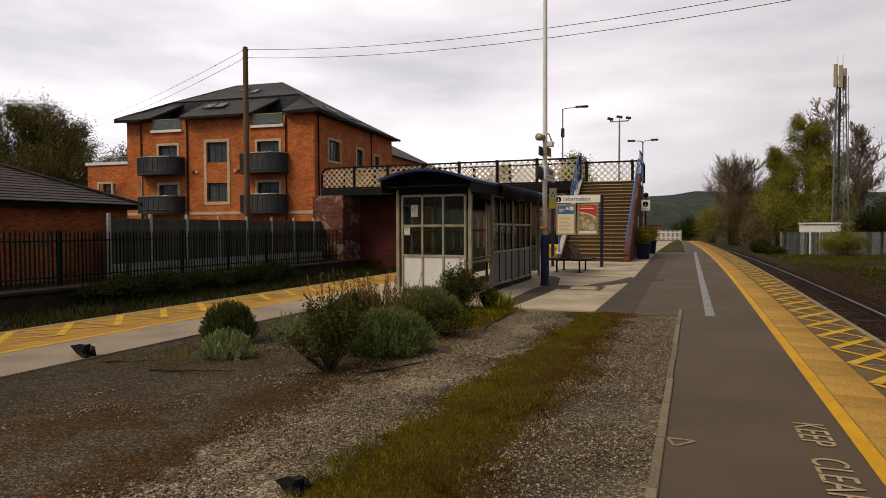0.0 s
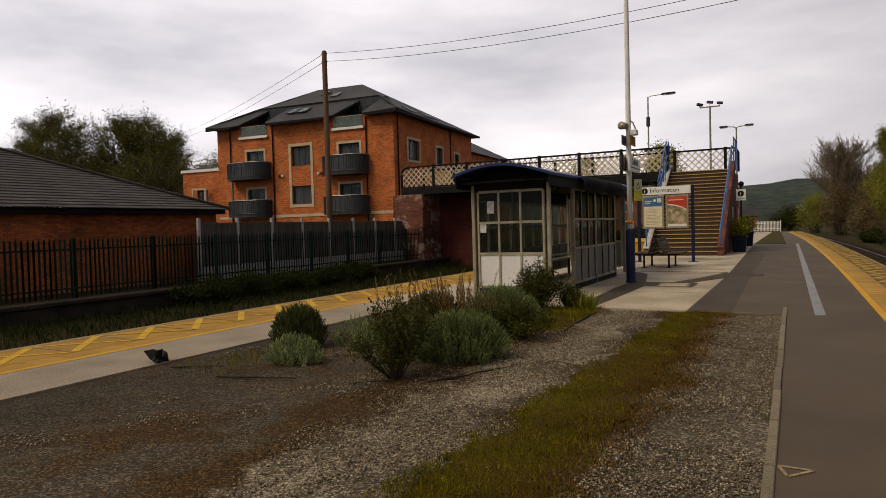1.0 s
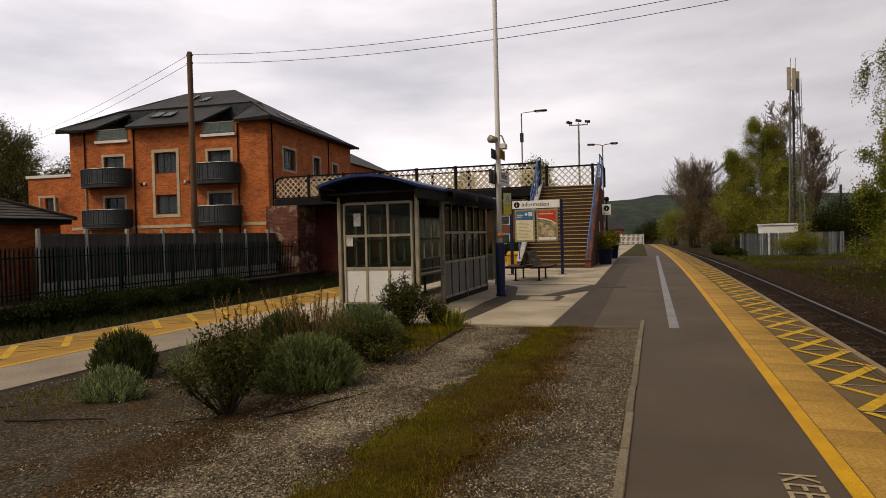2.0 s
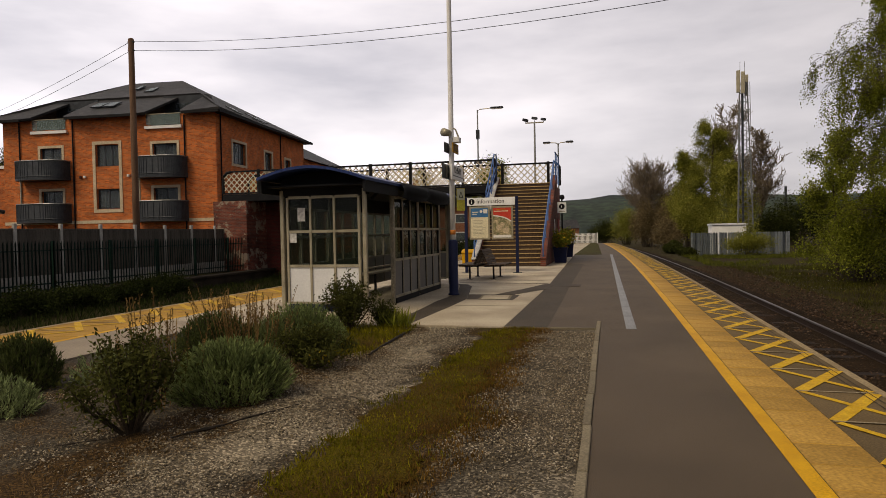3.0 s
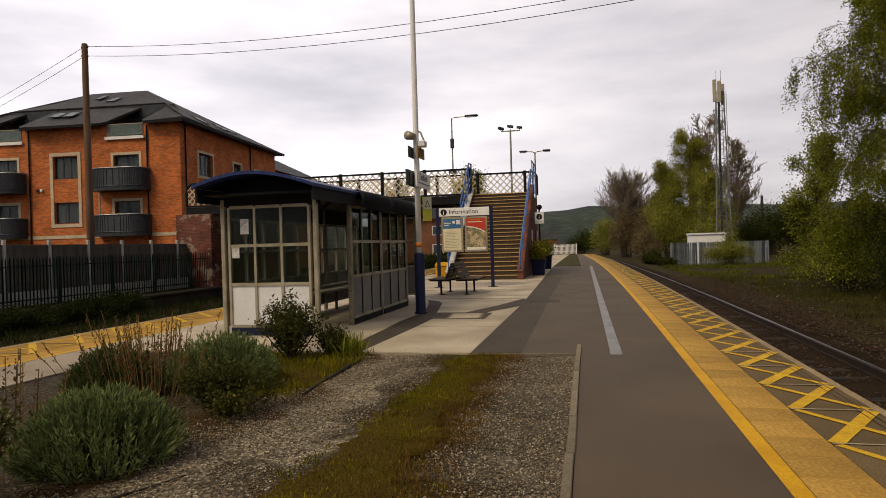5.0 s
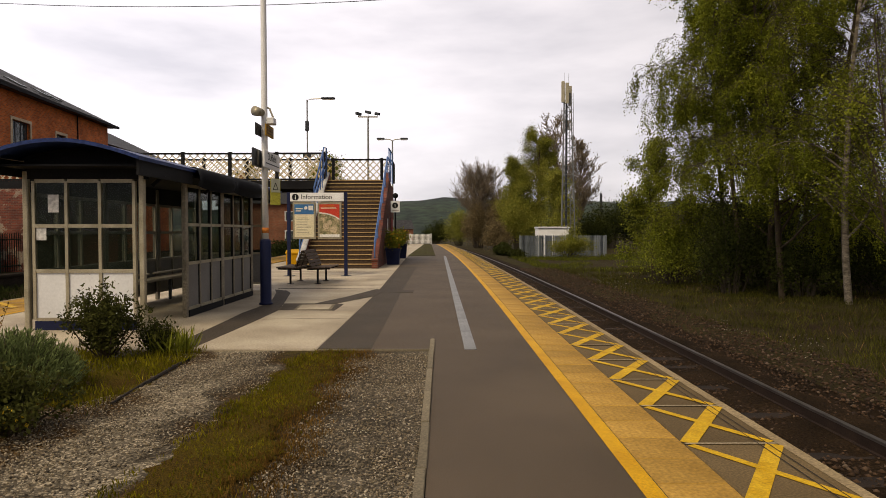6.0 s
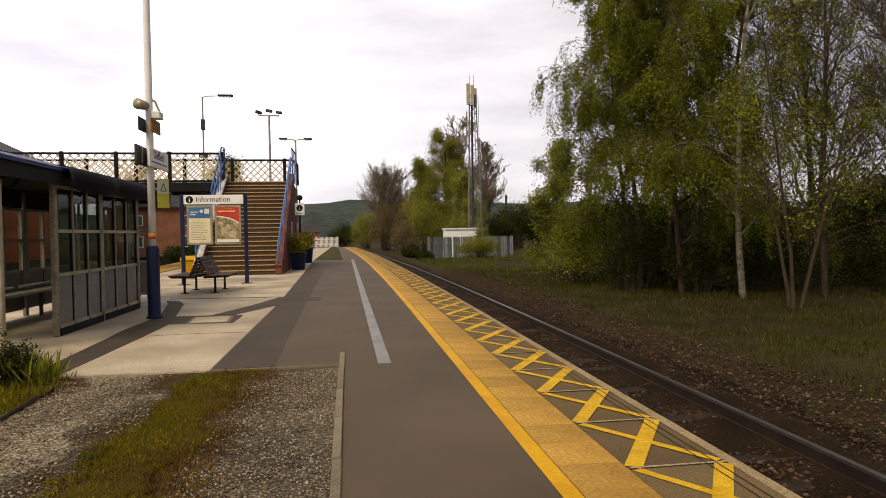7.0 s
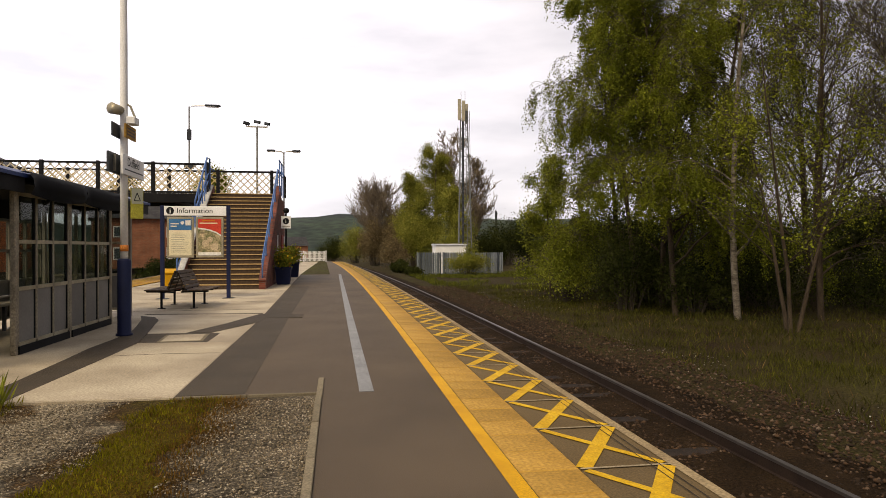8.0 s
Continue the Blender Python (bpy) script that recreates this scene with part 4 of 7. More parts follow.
text_part("place_name", "Duffield", 0.2, M_BLACK, nameboard, pose(-0.13, -0.0225, 2.82, 90, 0, 0), "black station name")
part("small_line", bx(-0.26, 0.7, -0.0235, -0.0215, 2.745, 2.765), M_DARKMETAL, nameboard)
nb2 = part("nameboard", bx(-0.5, 0.62, -0.02, 0.02, 2.69, 3.01, bev=0.005), M_DARKMETAL, pole, "dark back of a second nameboard")
nb2.matrix_basis = pose(-0.085, 0, 0, 0, 0, 90)
for x in (-0.3, 0.25):
    part("clamp", bx(x - 0.02, x + 0.02, -0.05, -0.022, 2.72, 2.98), M_STEEL_SHADED, nb2)
tr = part("notice_plate", bx(0.0, 0.2, -0.08, -0.068, 1.98, 2.48), mat("lime_yellow_notice", (0.36, 0.33, 0.04), (0.46, 0.42, 0.07), rough=0.6), pole, "narrow lime-yellow and pale notice plate")
tr.matrix_basis = pose(0.07, 0, 0, 0, 0, 40)
part("notice_head", bx(0.01, 0.19, -0.083, -0.0815, 2.22, 2.47), M_NOTICE_PALE, tr)
bm = bmesh.new()
for p, q in (((0.05, 2.27), (0.15, 2.27)), ((0.15, 2.27), (0.1, 2.4)), ((0.1, 2.4), (0.05, 2.27))):
    bar(bm, (p[0], -0.0845, p[1]), (q[0], -0.0845, q[1]), 0.012, 0.003, (0, 1, 0))
part("triangle", bm, M_BLACK, tr)

for o in pole.children:
    if o.name.split(".")[0] not in ("base_tube", "shaft", "band"):
        o.location.z -= 0.09

# ---- footbridge ----
def lattice(bm, p, q, z0, z1, pitch, w=0.05, t=0.012):
    """Crossed flat bars filling a panel from p to q (plan points)."""
    p, q = Vector((*p, 0)), Vector((*q, 0))
    d, L = (q - p).normalized(), (q - p).length
    h = z1 - z0
    nrm = d.cross(Vector((0, 0, 1)))
    k = -h
    while k < L:
        for s in (1, -1):
            a, b = k, k + h
            za, zb = (z0, z1) if s > 0 else (z1, z0)
            ca, cb = max(a, 0.0), min(b, L)
            if cb - ca > 0.03:
                fa, fb = (ca - a) / h, (cb - a) / h
                off = nrm * (0.007 * s)
                bar(bm, p + d * ca + Vector((0, 0, za + (zb - za) * fa)) + off, p + d * cb + Vector((0, 0, za + (zb - za) * fb)) + off, w, t, nrm)
        k += pitch
    return bm


M_YELLOW_LATTICE = mat("yellow_cream_lattice", (0.4, 0.29, 0.1), (0.58, 0.45, 0.2), 2, 30, 0.6, 0.1, spread=0.2)


def footbridge():
    f = thing("footbridge", "Victorian black iron footbridge with cream lattice parapets", "footbridge", (0, 0, 0))
    YN, YF, XL, XR = 34.35, 36.95, -21.9, -6.95
    def parapet(y, xr, paint):
        part("top_rail", bx(XL + 0.5, xr, y - 0.06, y + 0.06, 4.9, 4.98, bev=0.015), M_BLACK, f)
        part("bottom_rail", bx(XL, xr, y - 0.05, y + 0.05, 3.72, 3.8), M_BLACK, f)
        bm = bmesh.new()
        tube(bm, [(XL, y, 3.75), (XL, y, 4.5), (XL + 0.06, y, 4.72), (XL + 0.22, y, 4.88), (XL + 0.5, y, 4.94)], 0.075, 8)
        part("curved_end", bm, M_BLACK, f)
        xs = [XL + (xr - XL) * i / 7 for i in range(8)]
        for i, x in enumerate(xs):
            if i:
                part("post", bx(x - 0.07, x + 0.07, y - 0.075, y + 0.075, 3.6, 5.02, bev=0.015), M_BLACK, f)
        for x0, x1 in zip(xs, xs[1:]):
            part("lattice_panel", lattice(bmesh.new(), (x0 + 0.06, y), (x1 - 0.06, y), 3.8, 4.9, 0.33), paint, f, "cream painted iron lattice")
    parapet(YN, XR, M_WHITE_LATTICE)
    # the far parapet's lattice is yellower than the near one
    parapet(YF, XR, M_YELLOW_LATTICE)
    part("top_rail", bx(XR, -4.2, YF - 0.06, YF + 0.06, 4.9, 4.98, bev=0.015), M_BLACK, f)
    part("lattice_panel", lattice(bmesh.new(), (XR + 0.06, YF), (-4.2, YF), 3.8, 4.9, 0.33), M_WHITE_LATTICE, f)
    part("post", bx(-4.62, -4.48, YF - 0.07, YF + 0.07, 3.7, 5.02, bev=0.015), M_BLACK, f)
    bm = bmesh.new()
    tube(bm, [(-4.2, YF, 4.94), (-4.05, YF, 4.88), (-3.95, YF, 4.7), (-3.95, YF, 3.75)], 0.05, 8)
    part("curved_end", bm, M_BLACK, f)
    for y in (YN, YF):
        part("girder", bx(XL, XR, y - 0.09, y + 0.09, 3.32, 3.7, bev=0.01), M_BLACK, f, "black riveted iron girder")
    part("deck", bx(XL, XR, YN + 0.1, YF - 0.1, 3.62, 3.72), M_DARKMETAL, f)
    for x in (-20.2, -17, -14, -11, -8):
        bm = bmesh.new()
        bar(bm, (x, YN, 3.4), (x, YF, 3.4), 0.12, 0.16)
        part("cross_beam", bm, M_BLACK, f)
    # curved bracket at the island end
    bm = bmesh.new()
    tube(bm, [(XR + 0.05, YN, 2.4), (XR - 0.2, YN, 2.95), (XR - 0.7, YN, 3.25), (XR - 1.3, YN, 3.36)], 0.06, 8)
    part("bracket", bm, M_BLACK, f)
    part("landing", bx(XR, -4.1, YN + 0.4, YF + 0.1, 3.58, 3.74), M_WOODSTEP, f)
    return f


footbridge()


def stairs():
    s = thing("staircase", "worn timber footbridge staircase with blue handrails and brick side", "staircase")
    n, z1, y0, going = 22, 3.74, 29.0, 0.262
    rise = z1 / n
    tread = riser = None
    for i in range(n):
        y, z = y0 + going * i, rise * (i + 1)
        if tread is None:
            o = part("tread", bx(-6.78, -4.2, -0.02, going + 0.02, -0.04, 0.0), M_WOODSTEP, s)
            tread = o.data
            p = part("nosing", bx(-6.78, -4.2, -0.032, 0.03, -0.03, 0.004), M_NOSING, s, "pale worn step edge")
            nose = p.data
            r = part("riser", bx(-6.78, -4.2, 0.0, 0.02, -rise, -0.04), M_STAINWOOD, s, "dark riser board")
            riser = r.data
        else:
            o, p, r = part_of("tread", tread, M_WOODSTEP, s), part_of("nosing", nose, M_NOSING, s), part_of("riser", riser, M_STAINWOOD, s)
        for q in (o, p, r):
            q.location = (0, y, z)
    ytop = y0 + going * n
    for x0, x1, lab in ((-7.0, -6.78, "stone-topped side string"), (-4.2, -3.98, "stone-topped side string")):
        bm = bmesh.new()
        v0 = [(x0, y0 - 0.15, 0.0), (x0, y0 - 0.15, 0.3), (x0, ytop, z1 + 0.32), (x0, ytop + 0.4, z1 + 0.32), (x0, ytop + 0.4, 0.0)]
        a = [bm.verts.new(p) for p in v0]
        b = [bm.verts.new((x1, p[1], p[2])) for p in v0]
        bm.faces.new(a), bm.faces.new(b[::-1])
        for i in range(5):
            bm.faces.new((a[i], a[(i + 1) % 5], b[(i + 1) % 5], b[i]))
        bmesh.ops.recalc_face_normals(bm, faces=bm.faces)
        part("side_wall", bm, M_BRICK_OLD, s, "red-brown brick side wall")
        bm = bmesh.new()
        bar(bm, ((x0 + x1) / 2, y0 - 0.2, 0.3), ((x0 + x1) / 2, ytop + 0.1, z1 + 0.36), 0.24, 0.06)
        part("string_cap", bm, M_POSTCONC if x0 < -5 else M_BRICK_OLD, s, "pale capping" if x0 < -5 else "dark brick capping")
        for k, (off, r) in enumerate(((0.72, 0.032), (0.42, 0.022))):
            bm = bmesh.new()
            xm = (x0 + x1) / 2
            tube(bm, [(xm, y0 - 0.1, 0.3), (xm, y0 - 0.1, 0.3 + off), (xm, ytop, z1 + 0.36 + off), (xm, ytop + 0.9, z1 + 0.36 + off)], r, 8)
            part("handrail", bm, M_BLUE_RAIL, s, "blue painted steel handrail", True)
        for k in range(6):
            t = k / 5
            y, z = y0 - 0.1 + (ytop - y0 + 0.1) * t, 0.3 + (z1 + 0.06) * t
            bm = bmesh.new()
            tube(bm, [((x0 + x1) / 2, y, z), ((x0 + x1) / 2, y, z + 0.72)], 0.024, 6)
            part("baluster", bm, M_BLUE_RAIL, s)
    # raised blue guard rails at the top of the flight
    bm = bmesh.new()
    tube(bm, [(-6.86, 31.6, 3.2), (-6.86, 33.9, 5.15), (-6.86, 34.5, 5.2), (-6.86, 34.5, 3.9)], 0.035, 8)
    part("guard_rail", bm, M_BLUE_RAIL, s, "raised blue guard rail", True)
    for y, za, zb in ((31.6, 2.2, 3.2), (32.3, 2.7, 3.79), (33.0, 3.2, 4.39), (33.7, 3.65, 4.98)):
        bm = bmesh.new()
        tube(bm, [(-6.86, y, za), (-6.86, y, zb)], 0.026, 6)
        part("baluster", bm, M_BLUE_RAIL, s)
    for y in (34.4, 35.3, 36.2):
        bm = bmesh.new()
        tube(bm, [(-3.98, y, 3.7), (-3.98, y, 5.15)], 0.03, 6)
        part("baluster", bm, M_BLUE_RAIL, s)
    bm = bmesh.new()
    tube(bm, [(-3.98, 34.2, 5.15), (-3.98, 36.3, 5.15)], 0.03, 6)
    tube(bm, [(-3.98, 34.2, 4.6), (-3.98, 36.3, 4.6)], 0.025, 6)
    part("handrail", bm, M_BLUE_RAIL, s)
    # brick tower below the landing
    part("tower", bx(-6.95, -3.98, 34.95, 37.05, 0, 3.56), M_BRICK_OLD, s, "red-painted brick tower under the landing")
    part("tower_door", bx(-3.985, -3.955, 35.3, 36.2, 0, 2.0), mat("dull_red_paint", (0.2, 0.035, 0.03), (0.28, 0.055, 0.045), rough=0.7), s, "dull red door")
    for y in (33.2, 36.45):
        part("poster", bx(-3.985, -3.965, y, y + 0.42, 1.3, 1.95), M_CURTAIN, s, "pale poster frame")
    return s


stairs()
# abutment on the far bank
ab = thing("bridge_abutment", "stained red brick footbridge abutment with flaking white paint", "abutment", kind="structure")
part("pier", bx(-22.4, -20.4, 34.1, 37.2, -0.45, 3.34), flaking_brick("flaking_painted_brick"), ab)
part("return_wall", bx(-20.4, -17.3, 36.2, 37.2, -1.05, 3.32), brick_mat("dark_red_painted_brick", (0.12, 0.02, 0.014), (0.07, 0.016, 0.012), (0.08, 0.04, 0.03), grime=0.5), ab, "dark red painted brickwork")


# ---- brick apartment block ----
def wall_x(x0, x1, z0, z1, holes, y, t):
    """A wall along x with openings (u0, u1, w0, w1), outer face at y."""
    bm = bmesh.new()
    us = sorted({x0, x1, *[h[0] for h in holes], *[h[1] for h in holes]})
    zs = sorted({z0, z1, *[h[2] for h in holes], *[h[3] for h in holes]})
    pts = {}

    def at(i, j, k):
        if (i, j, k) not in pts:
            pts[i, j, k] = bm.verts.new((us[i], y + t * k, zs[j]))
        return pts[i, j, k]

    def solid(i, j):
        if not (0 <= i < len(us) - 1 and 0 <= j < len(zs) - 1):
            return False
        u, z = (us[i] + us[i + 1]) / 2, (zs[j] + zs[j + 1]) / 2
        return not any(h[0] < u < h[1] and h[2] < z < h[3] for h in holes)

    for i in range(len(us) - 1):
        for j in range(len(zs) - 1):
            if solid(i, j):
                bm.faces.new((at(i, j, 0), at(i + 1, j, 0), at(i + 1, j + 1, 0), at(i, j + 1, 0)))
                bm.faces.new((at(i, j + 1, 1), at(i + 1, j + 1, 1), at(i + 1, j, 1), at(i, j, 1)))
                for di, dj, p, q in ((-1, 0, (i, j), (i, j + 1)), (1, 0, (i + 1, j + 1), (i + 1, j)), (0, -1, (i + 1, j), (i, j)), (0, 1, (i, j + 1), (i + 1, j + 1))):
                    if not solid(i + di, j + dj):
                        bm.faces.new((at(*p, 0), at(*q, 0), at(*q, 1), at(*p, 1)))
    bmesh.ops.recalc_face_normals(bm, faces=bm.faces)
    return bm


def swap_xy(bm):
    for v in bm.verts:
        v.co = Vector((-v.co.y, v.co.x, v.co.z))
    return bm


def window(parent, u0, u1, z0, z1, side, leaves=2, curtain=0.0):
    """A framed window in an opening; side 'f' the front wall (y=0), 'r' the flank (x=0)."""
    def b(a, c, y0, y1, d, e):
        m = bx(a, c, y0, y1, d, e)
        return m if side == "f" else swap_xy(m)
    w = part("window", b(u0, u1, 0.16, 0.2, z0, z0 + 0.06), M_DARKMETAL, parent, "dark grey framed window")
    for a, c, d, e in ((u0, u1, z1 - 0.06, z1), (u0, u0 + 0.06, z0 + 0.06, z1 - 0.06), (u1 - 0.06, u1, z0 + 0.06, z1 - 0.06)):
        part("frame", b(a, c, 0.16, 0.2, d, e), M_DARKMETAL, w)
    for i in range(leaves):
        a, c = u0 + 0.06 + (u1 - u0 - 0.12) * i / leaves, u0 + 0.06 + (u1 - u0 - 0.12) * (i + 1) / leaves
        part("pane", b(a + 0.02, c - 0.02, 0.175, 0.185, z0 + 0.06, z1 - 0.06), M_WINDOW, w)
        if i:
            part("mullion", b(a - 0.035, a + 0.035, 0.155, 0.2, z0 + 0.06, z1 - 0.06), M_DARKMETAL, w)
    if curtain:
        for a, c in ((u0 + 0.1, u0 + 0.1 + curtain), (u1 - 0.1 - curtain * 0.6, u1 - 0.1)):
            part("curtain", b(a, c, 0.26, 0.28, z0 + 0.05, z1 - 0.05), M_CURTAIN, w)


def surround(parent, u0, u1, z0, z1, side, w=0.16):
    for a, c, d, e in ((u0 - w, u0, z0 - w, z1 + w), (u1, u1 + w, z0 - w, z1 + w), (u0, u1, z1, z1 + w), (u0, u1, z0 - w, z0)):
        m = bx(a, c, -0.04, 0.06, d, e)
        part("surround", m if side == "f" else swap_xy(m), M_STONE, parent, "buff stone surround")


M_RAIL_GREY = mat("galvanised_handrail", (0.16, 0.165, 0.165), (0.24, 0.245, 0.24), 4, 50, 0.4, 0.05, metal=0.5)


def balcony(parent, u0, u1, z0, z1):
    """A bowed balcony: slab, many uprights, curved rail."""
    uc, hw, out = (u0 + u1) / 2, (u1 - u0) / 2, 1.15
    def rim(t, k=1.0):
        a = math.pi * t
        return uc - hw * k * math.copysign(abs(math.cos(a)) ** 0.6, math.cos(a)), -out * k * math.sin(a) ** 0.6
    rim_pts = [rim(i / 24) for i in range(25)]
    b = part("balcony", prism(bmesh.new(), rim_pts, z0, z0 + 0.16), M_DARKMETAL, parent, "bowed dark grey steel balcony")
    part("rail", tube(bmesh.new(), [(x, y, z1) for x, y in rim_pts], 0.035, 6), M_RAIL_GREY, b, "pale galvanised handrail")
    part("low_rail", tube(bmesh.new(), [(x, y, z0 + 0.25) for x, y in rim_pts], 0.025, 6), M_DARKMETAL, b)
    bm = bmesh.new()
    prev = None
    for x, y in [rim(i / 24, 0.985) for i in range(25)]:
        cur = bm.verts.new((x, y, z0 + 0.16)), bm.verts.new((x, y, z1 - 0.03))
        if prev:
            bm.faces.new((prev[0], cur[0], cur[1], prev[1]))
        prev = cur
    part("screen", bm, mat("perforated_grey_sheet", (0.045, 0.05, 0.056), (0.07, 0.075, 0.082), 4, 60, 0.5, 0.1, metal=0.3), b, "dark perforated screen")
    for i in range(1, 36):
        x, y = rim(i / 36)
        part("upright", tube(bmesh.new(), [(x, y, z0 + 0.1), (x, y, z1)], 0.013, 5), M_DARKMETAL, b)


def apartments():
    ap = thing("apartment_block", "three-storey orange brick apartment block with slate hipped roof", "building", (-24.8, 38.18, 0), 4.8)
    W, D, G, E = -14.85, 14.4, -0.45, 9.1
    doors = [(-12.15, -10.6, 5.35, 7.3), (-4.25, -2.6, 5.3, 7.3), (-12.15, -10.6, 2.65, 4.55), (-4.25, -2.6, 2.6, 4.55)]
    wins = [(-8.2, -6.6, 6.02, 7.36), (-8.2, -6.6, 3.33, 4.6)]
    notches = [(-12.6, -10.3, 8.45, E), (-4.55, -2.35, 8.4, E)]
    part("wall", wall_x(W, 0, G, E, doors + wins + notches, 0, 0.3), M_BRICK, ap, "orange-red brick front wall")
    sw = [(2.1, 3.9, 6.15, 7.55), (6.9, 8.1, 6.1, 7.45), (10.5, 11.5, 6.1, 7.3)]
    part("wall", swap_xy(wall_x(0.3, D, G, E, sw, 0, 0.3)), M_BRICK, ap, "orange-red brick flank wall")
    part("wall", bx(W, W + 0.3, 0.3, D, G, E), M_BRICK, ap)
    part("wall", bx(W + 0.3, -0.3, D - 0.3, D, G, E), M_BRICK, ap)
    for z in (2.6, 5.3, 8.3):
        part("floor_slab", bx(W + 0.3, -0.3, 0.3, D - 0.3, z - 0.3, z), M_INSIDE_SHADE, ap)
    part("partition", bx(W + 0.3, -0.3, 3.2, 3.3, G, E), M_INSIDE_SHADE, ap)
    # stone band
    part("stone_band", bx(W - 0.03, 0.03, -0.035, 0.0, 2.42, 2.62), M_STONE, ap, "buff stone band course")
    part("stone_band", bx(0.0, 0.035, 0.0, D, 2.42, 2.62), M_STONE, ap, "buff stone band course")
    for i, d in enumerate(doors):
        window(ap, *d, "f", 2, (0.42, 0.55, 0.2, 0.35)[i])
        surround(ap, d[0], d[1], d[2] + 0.2, d[3], "f")
    for i, d in enumerate(wins):
        window(ap, *d, "f", 3 if i == 0 else 2, 0.35 if i else 0.25)
    surround(ap, -8.22, -6.58, 3.3, 7.4, "f", 0.2)
    for d in sw:
        window(ap, *d, "r", 3 if d[1] - d[0] > 1.5 else 2, 0.3)
        surround(ap, *d, "r")
    for u0, u1, z0, z1 in ((-13.5, -10.0, 5.2, 6.42), (-5.25, -1.9, 5.12, 6.42), (-13.5, -10.0, 2.5, 3.7), (-5.25, -1.9, 2.45, 3.7)):
        balcony(ap, u0, u1, z0, z1)
    for u in (-12.85, -4.6):
        part("balcony_post", tube(bmesh.new(), [(u, -0.9, 2.6), (u, -0.9, 5.2)], 0.05, 8), M_STEEL, ap)
    # hipped slate roof with two cut-in terraces
    e, z0, zr = 0.55, 9.14, 12.95
    L, R, F, B = W - e, e, -e, D + e
    ym, rl, rr = D / 2, -10.6, -6.4
    def sl(x, y):                       # height of the front slope
        return z0 + (zr - z0) * (y - F) / (ym - F)
    cuts = [(-13.1, -9.9), (-5.05, -1.9)]
    yc = 2.9
    bm = bmesh.new()
    def face(*pts):
        bm.faces.new([bm.verts.new(p) for p in pts])
    def hipx(y, left):
        t = (y - F) / (ym - F)
        return L + (rl - L) * t if left else R + (rr - R) * t
    # lower band of the front slope, left out over the terraces
    for a, b in ((L, -13.1), (-9.9, -5.05), (-1.9, R)):
        al, bl = (hipx(yc, True) if a == L else a), (hipx(yc, False) if b == R else b)
        if a == L:
            face((L, F, z0), (-13.1, F, z0), (-13.1, yc, sl(0, yc)), (al, yc, sl(0, yc)))
        elif b == R:
            face((-1.9, F, z0), (R, F, z0), (bl, yc, sl(0, yc)), (-1.9, yc, sl(0, yc)))
        else:
            face((a, F, z0), (b, F, z0), (b, yc, sl(0, yc)), (a, yc, sl(0, yc)))
    # triangles left and right of each cut, giving its raked edges
    for c0, c1 in cuts:
        face((c0, F, z0), (c0 + 0.55, F + 0.2, sl(0, F + 0.2)), (c0 + 1.1, yc, sl(0, yc)), (c0, yc, sl(0, yc)))
        face((c1 - 0.25, F + 0.2, sl(0, F + 0.2)), (c1, F, z0), (c1, yc, sl(0, yc)), (c1 - 0.25, yc, sl(0, yc)))
    face((hipx(yc, True), yc, sl(0, yc)), (hipx(yc, False), yc, sl(0, yc)), (rr, ym, zr), (rl, ym, zr))
    face((R, F, z0), (R, B, z0), (rr, ym, zr))
    face((R, B, z0), (L, B, z0), (rl, ym, zr), (rr, ym, zr))
    face((L, B, z0), (L, F, z0), (rl, ym, zr))
    bmesh.ops.recalc_face_normals(bm, faces=bm.faces)
    bmesh.ops.remove_doubles(bm, verts=bm.verts[:], dist=0.002)
    bmesh.ops.recalc_face_normals(bm, faces=bm.faces)
    bmesh.ops.solidify(bm, geom=bm.faces[:], thickness=0.14)
    part("roof", bm, M_SLATE, ap, "dark grey slate hipped roof")
    for k in (0, 1):
        c0, c1 = cuts[k]
        n0, n1, nz = notches[k][0], notches[k][1], notches[k][2]
        # terrace floor near-black too, for the shade in the recess
        part("terrace_floor", bx(c0, c1, 0.3, 3.1, 8.3, 8.42), M_INSIDE_SHADE, ap)
        part("terrace_back", bx(c0, c1, 2.6, 2.8, 8.42, 10.8), M_DARKMETAL, ap, "dark terrace wall")
        part("terrace_door", bx(c0 + 0.9, c1 - 0.7, 2.56, 2.6, 8.45, 10.3), M_WINDOW, ap)
        part("balustrade", bx(n0 - 0.05, n1 + 0.05, -0.06, -0.04, 8.46, 9.1), M_BALC_GLASS, ap, "green glass terrace balustrade")
        part("balustrade_rail", bx(n0 - 0.08, n1 + 0.08, -0.08, -0.02, 9.1, 9.15), M_STEEL, ap)
        part("sill", bx(n0 - 0.15, n1 + 0.15, -0.14, 0.0, 8.22, 8.4), M_WHITEPAINT, ap, "white sill board")
        for x in (c0 + 0.06, c1 - 0.06):
            bm = bmesh.new()
            v = [bm.verts.new(p) for p in ((x, 0.0, 8.42), (x, 2.8, 8.42), (x, 2.8, 10.8), (x, 0.0, 9.3))]
            bm.faces.new(v)
            part("terrace_cheek", bm, M_STAINWOOD, ap)
    for a in ((L, -13.1), (-9.9, -5.05), (-1.9, R)):
        part("gutter", bx(a[0], a[1], F - 0.08, F + 0.06, z0 - 0.16, z0 + 0.0), M_BLACK, ap, "black gutter")
    part("gutter", bx(R - 0.06, R + 0.08, F, B, z0 - 0.16, z0), M_BLACK, ap, "black gutter")
    part("eaves_soffit", bx(-0.0, R, 0.0, B, z0 - 0.12, z0 - 0.06), M_DARKMETAL, ap)
    for x in (-13.6, -9.75, -2.05, -0.12):
        y = -0.07 if x < -0.5 else 0.5
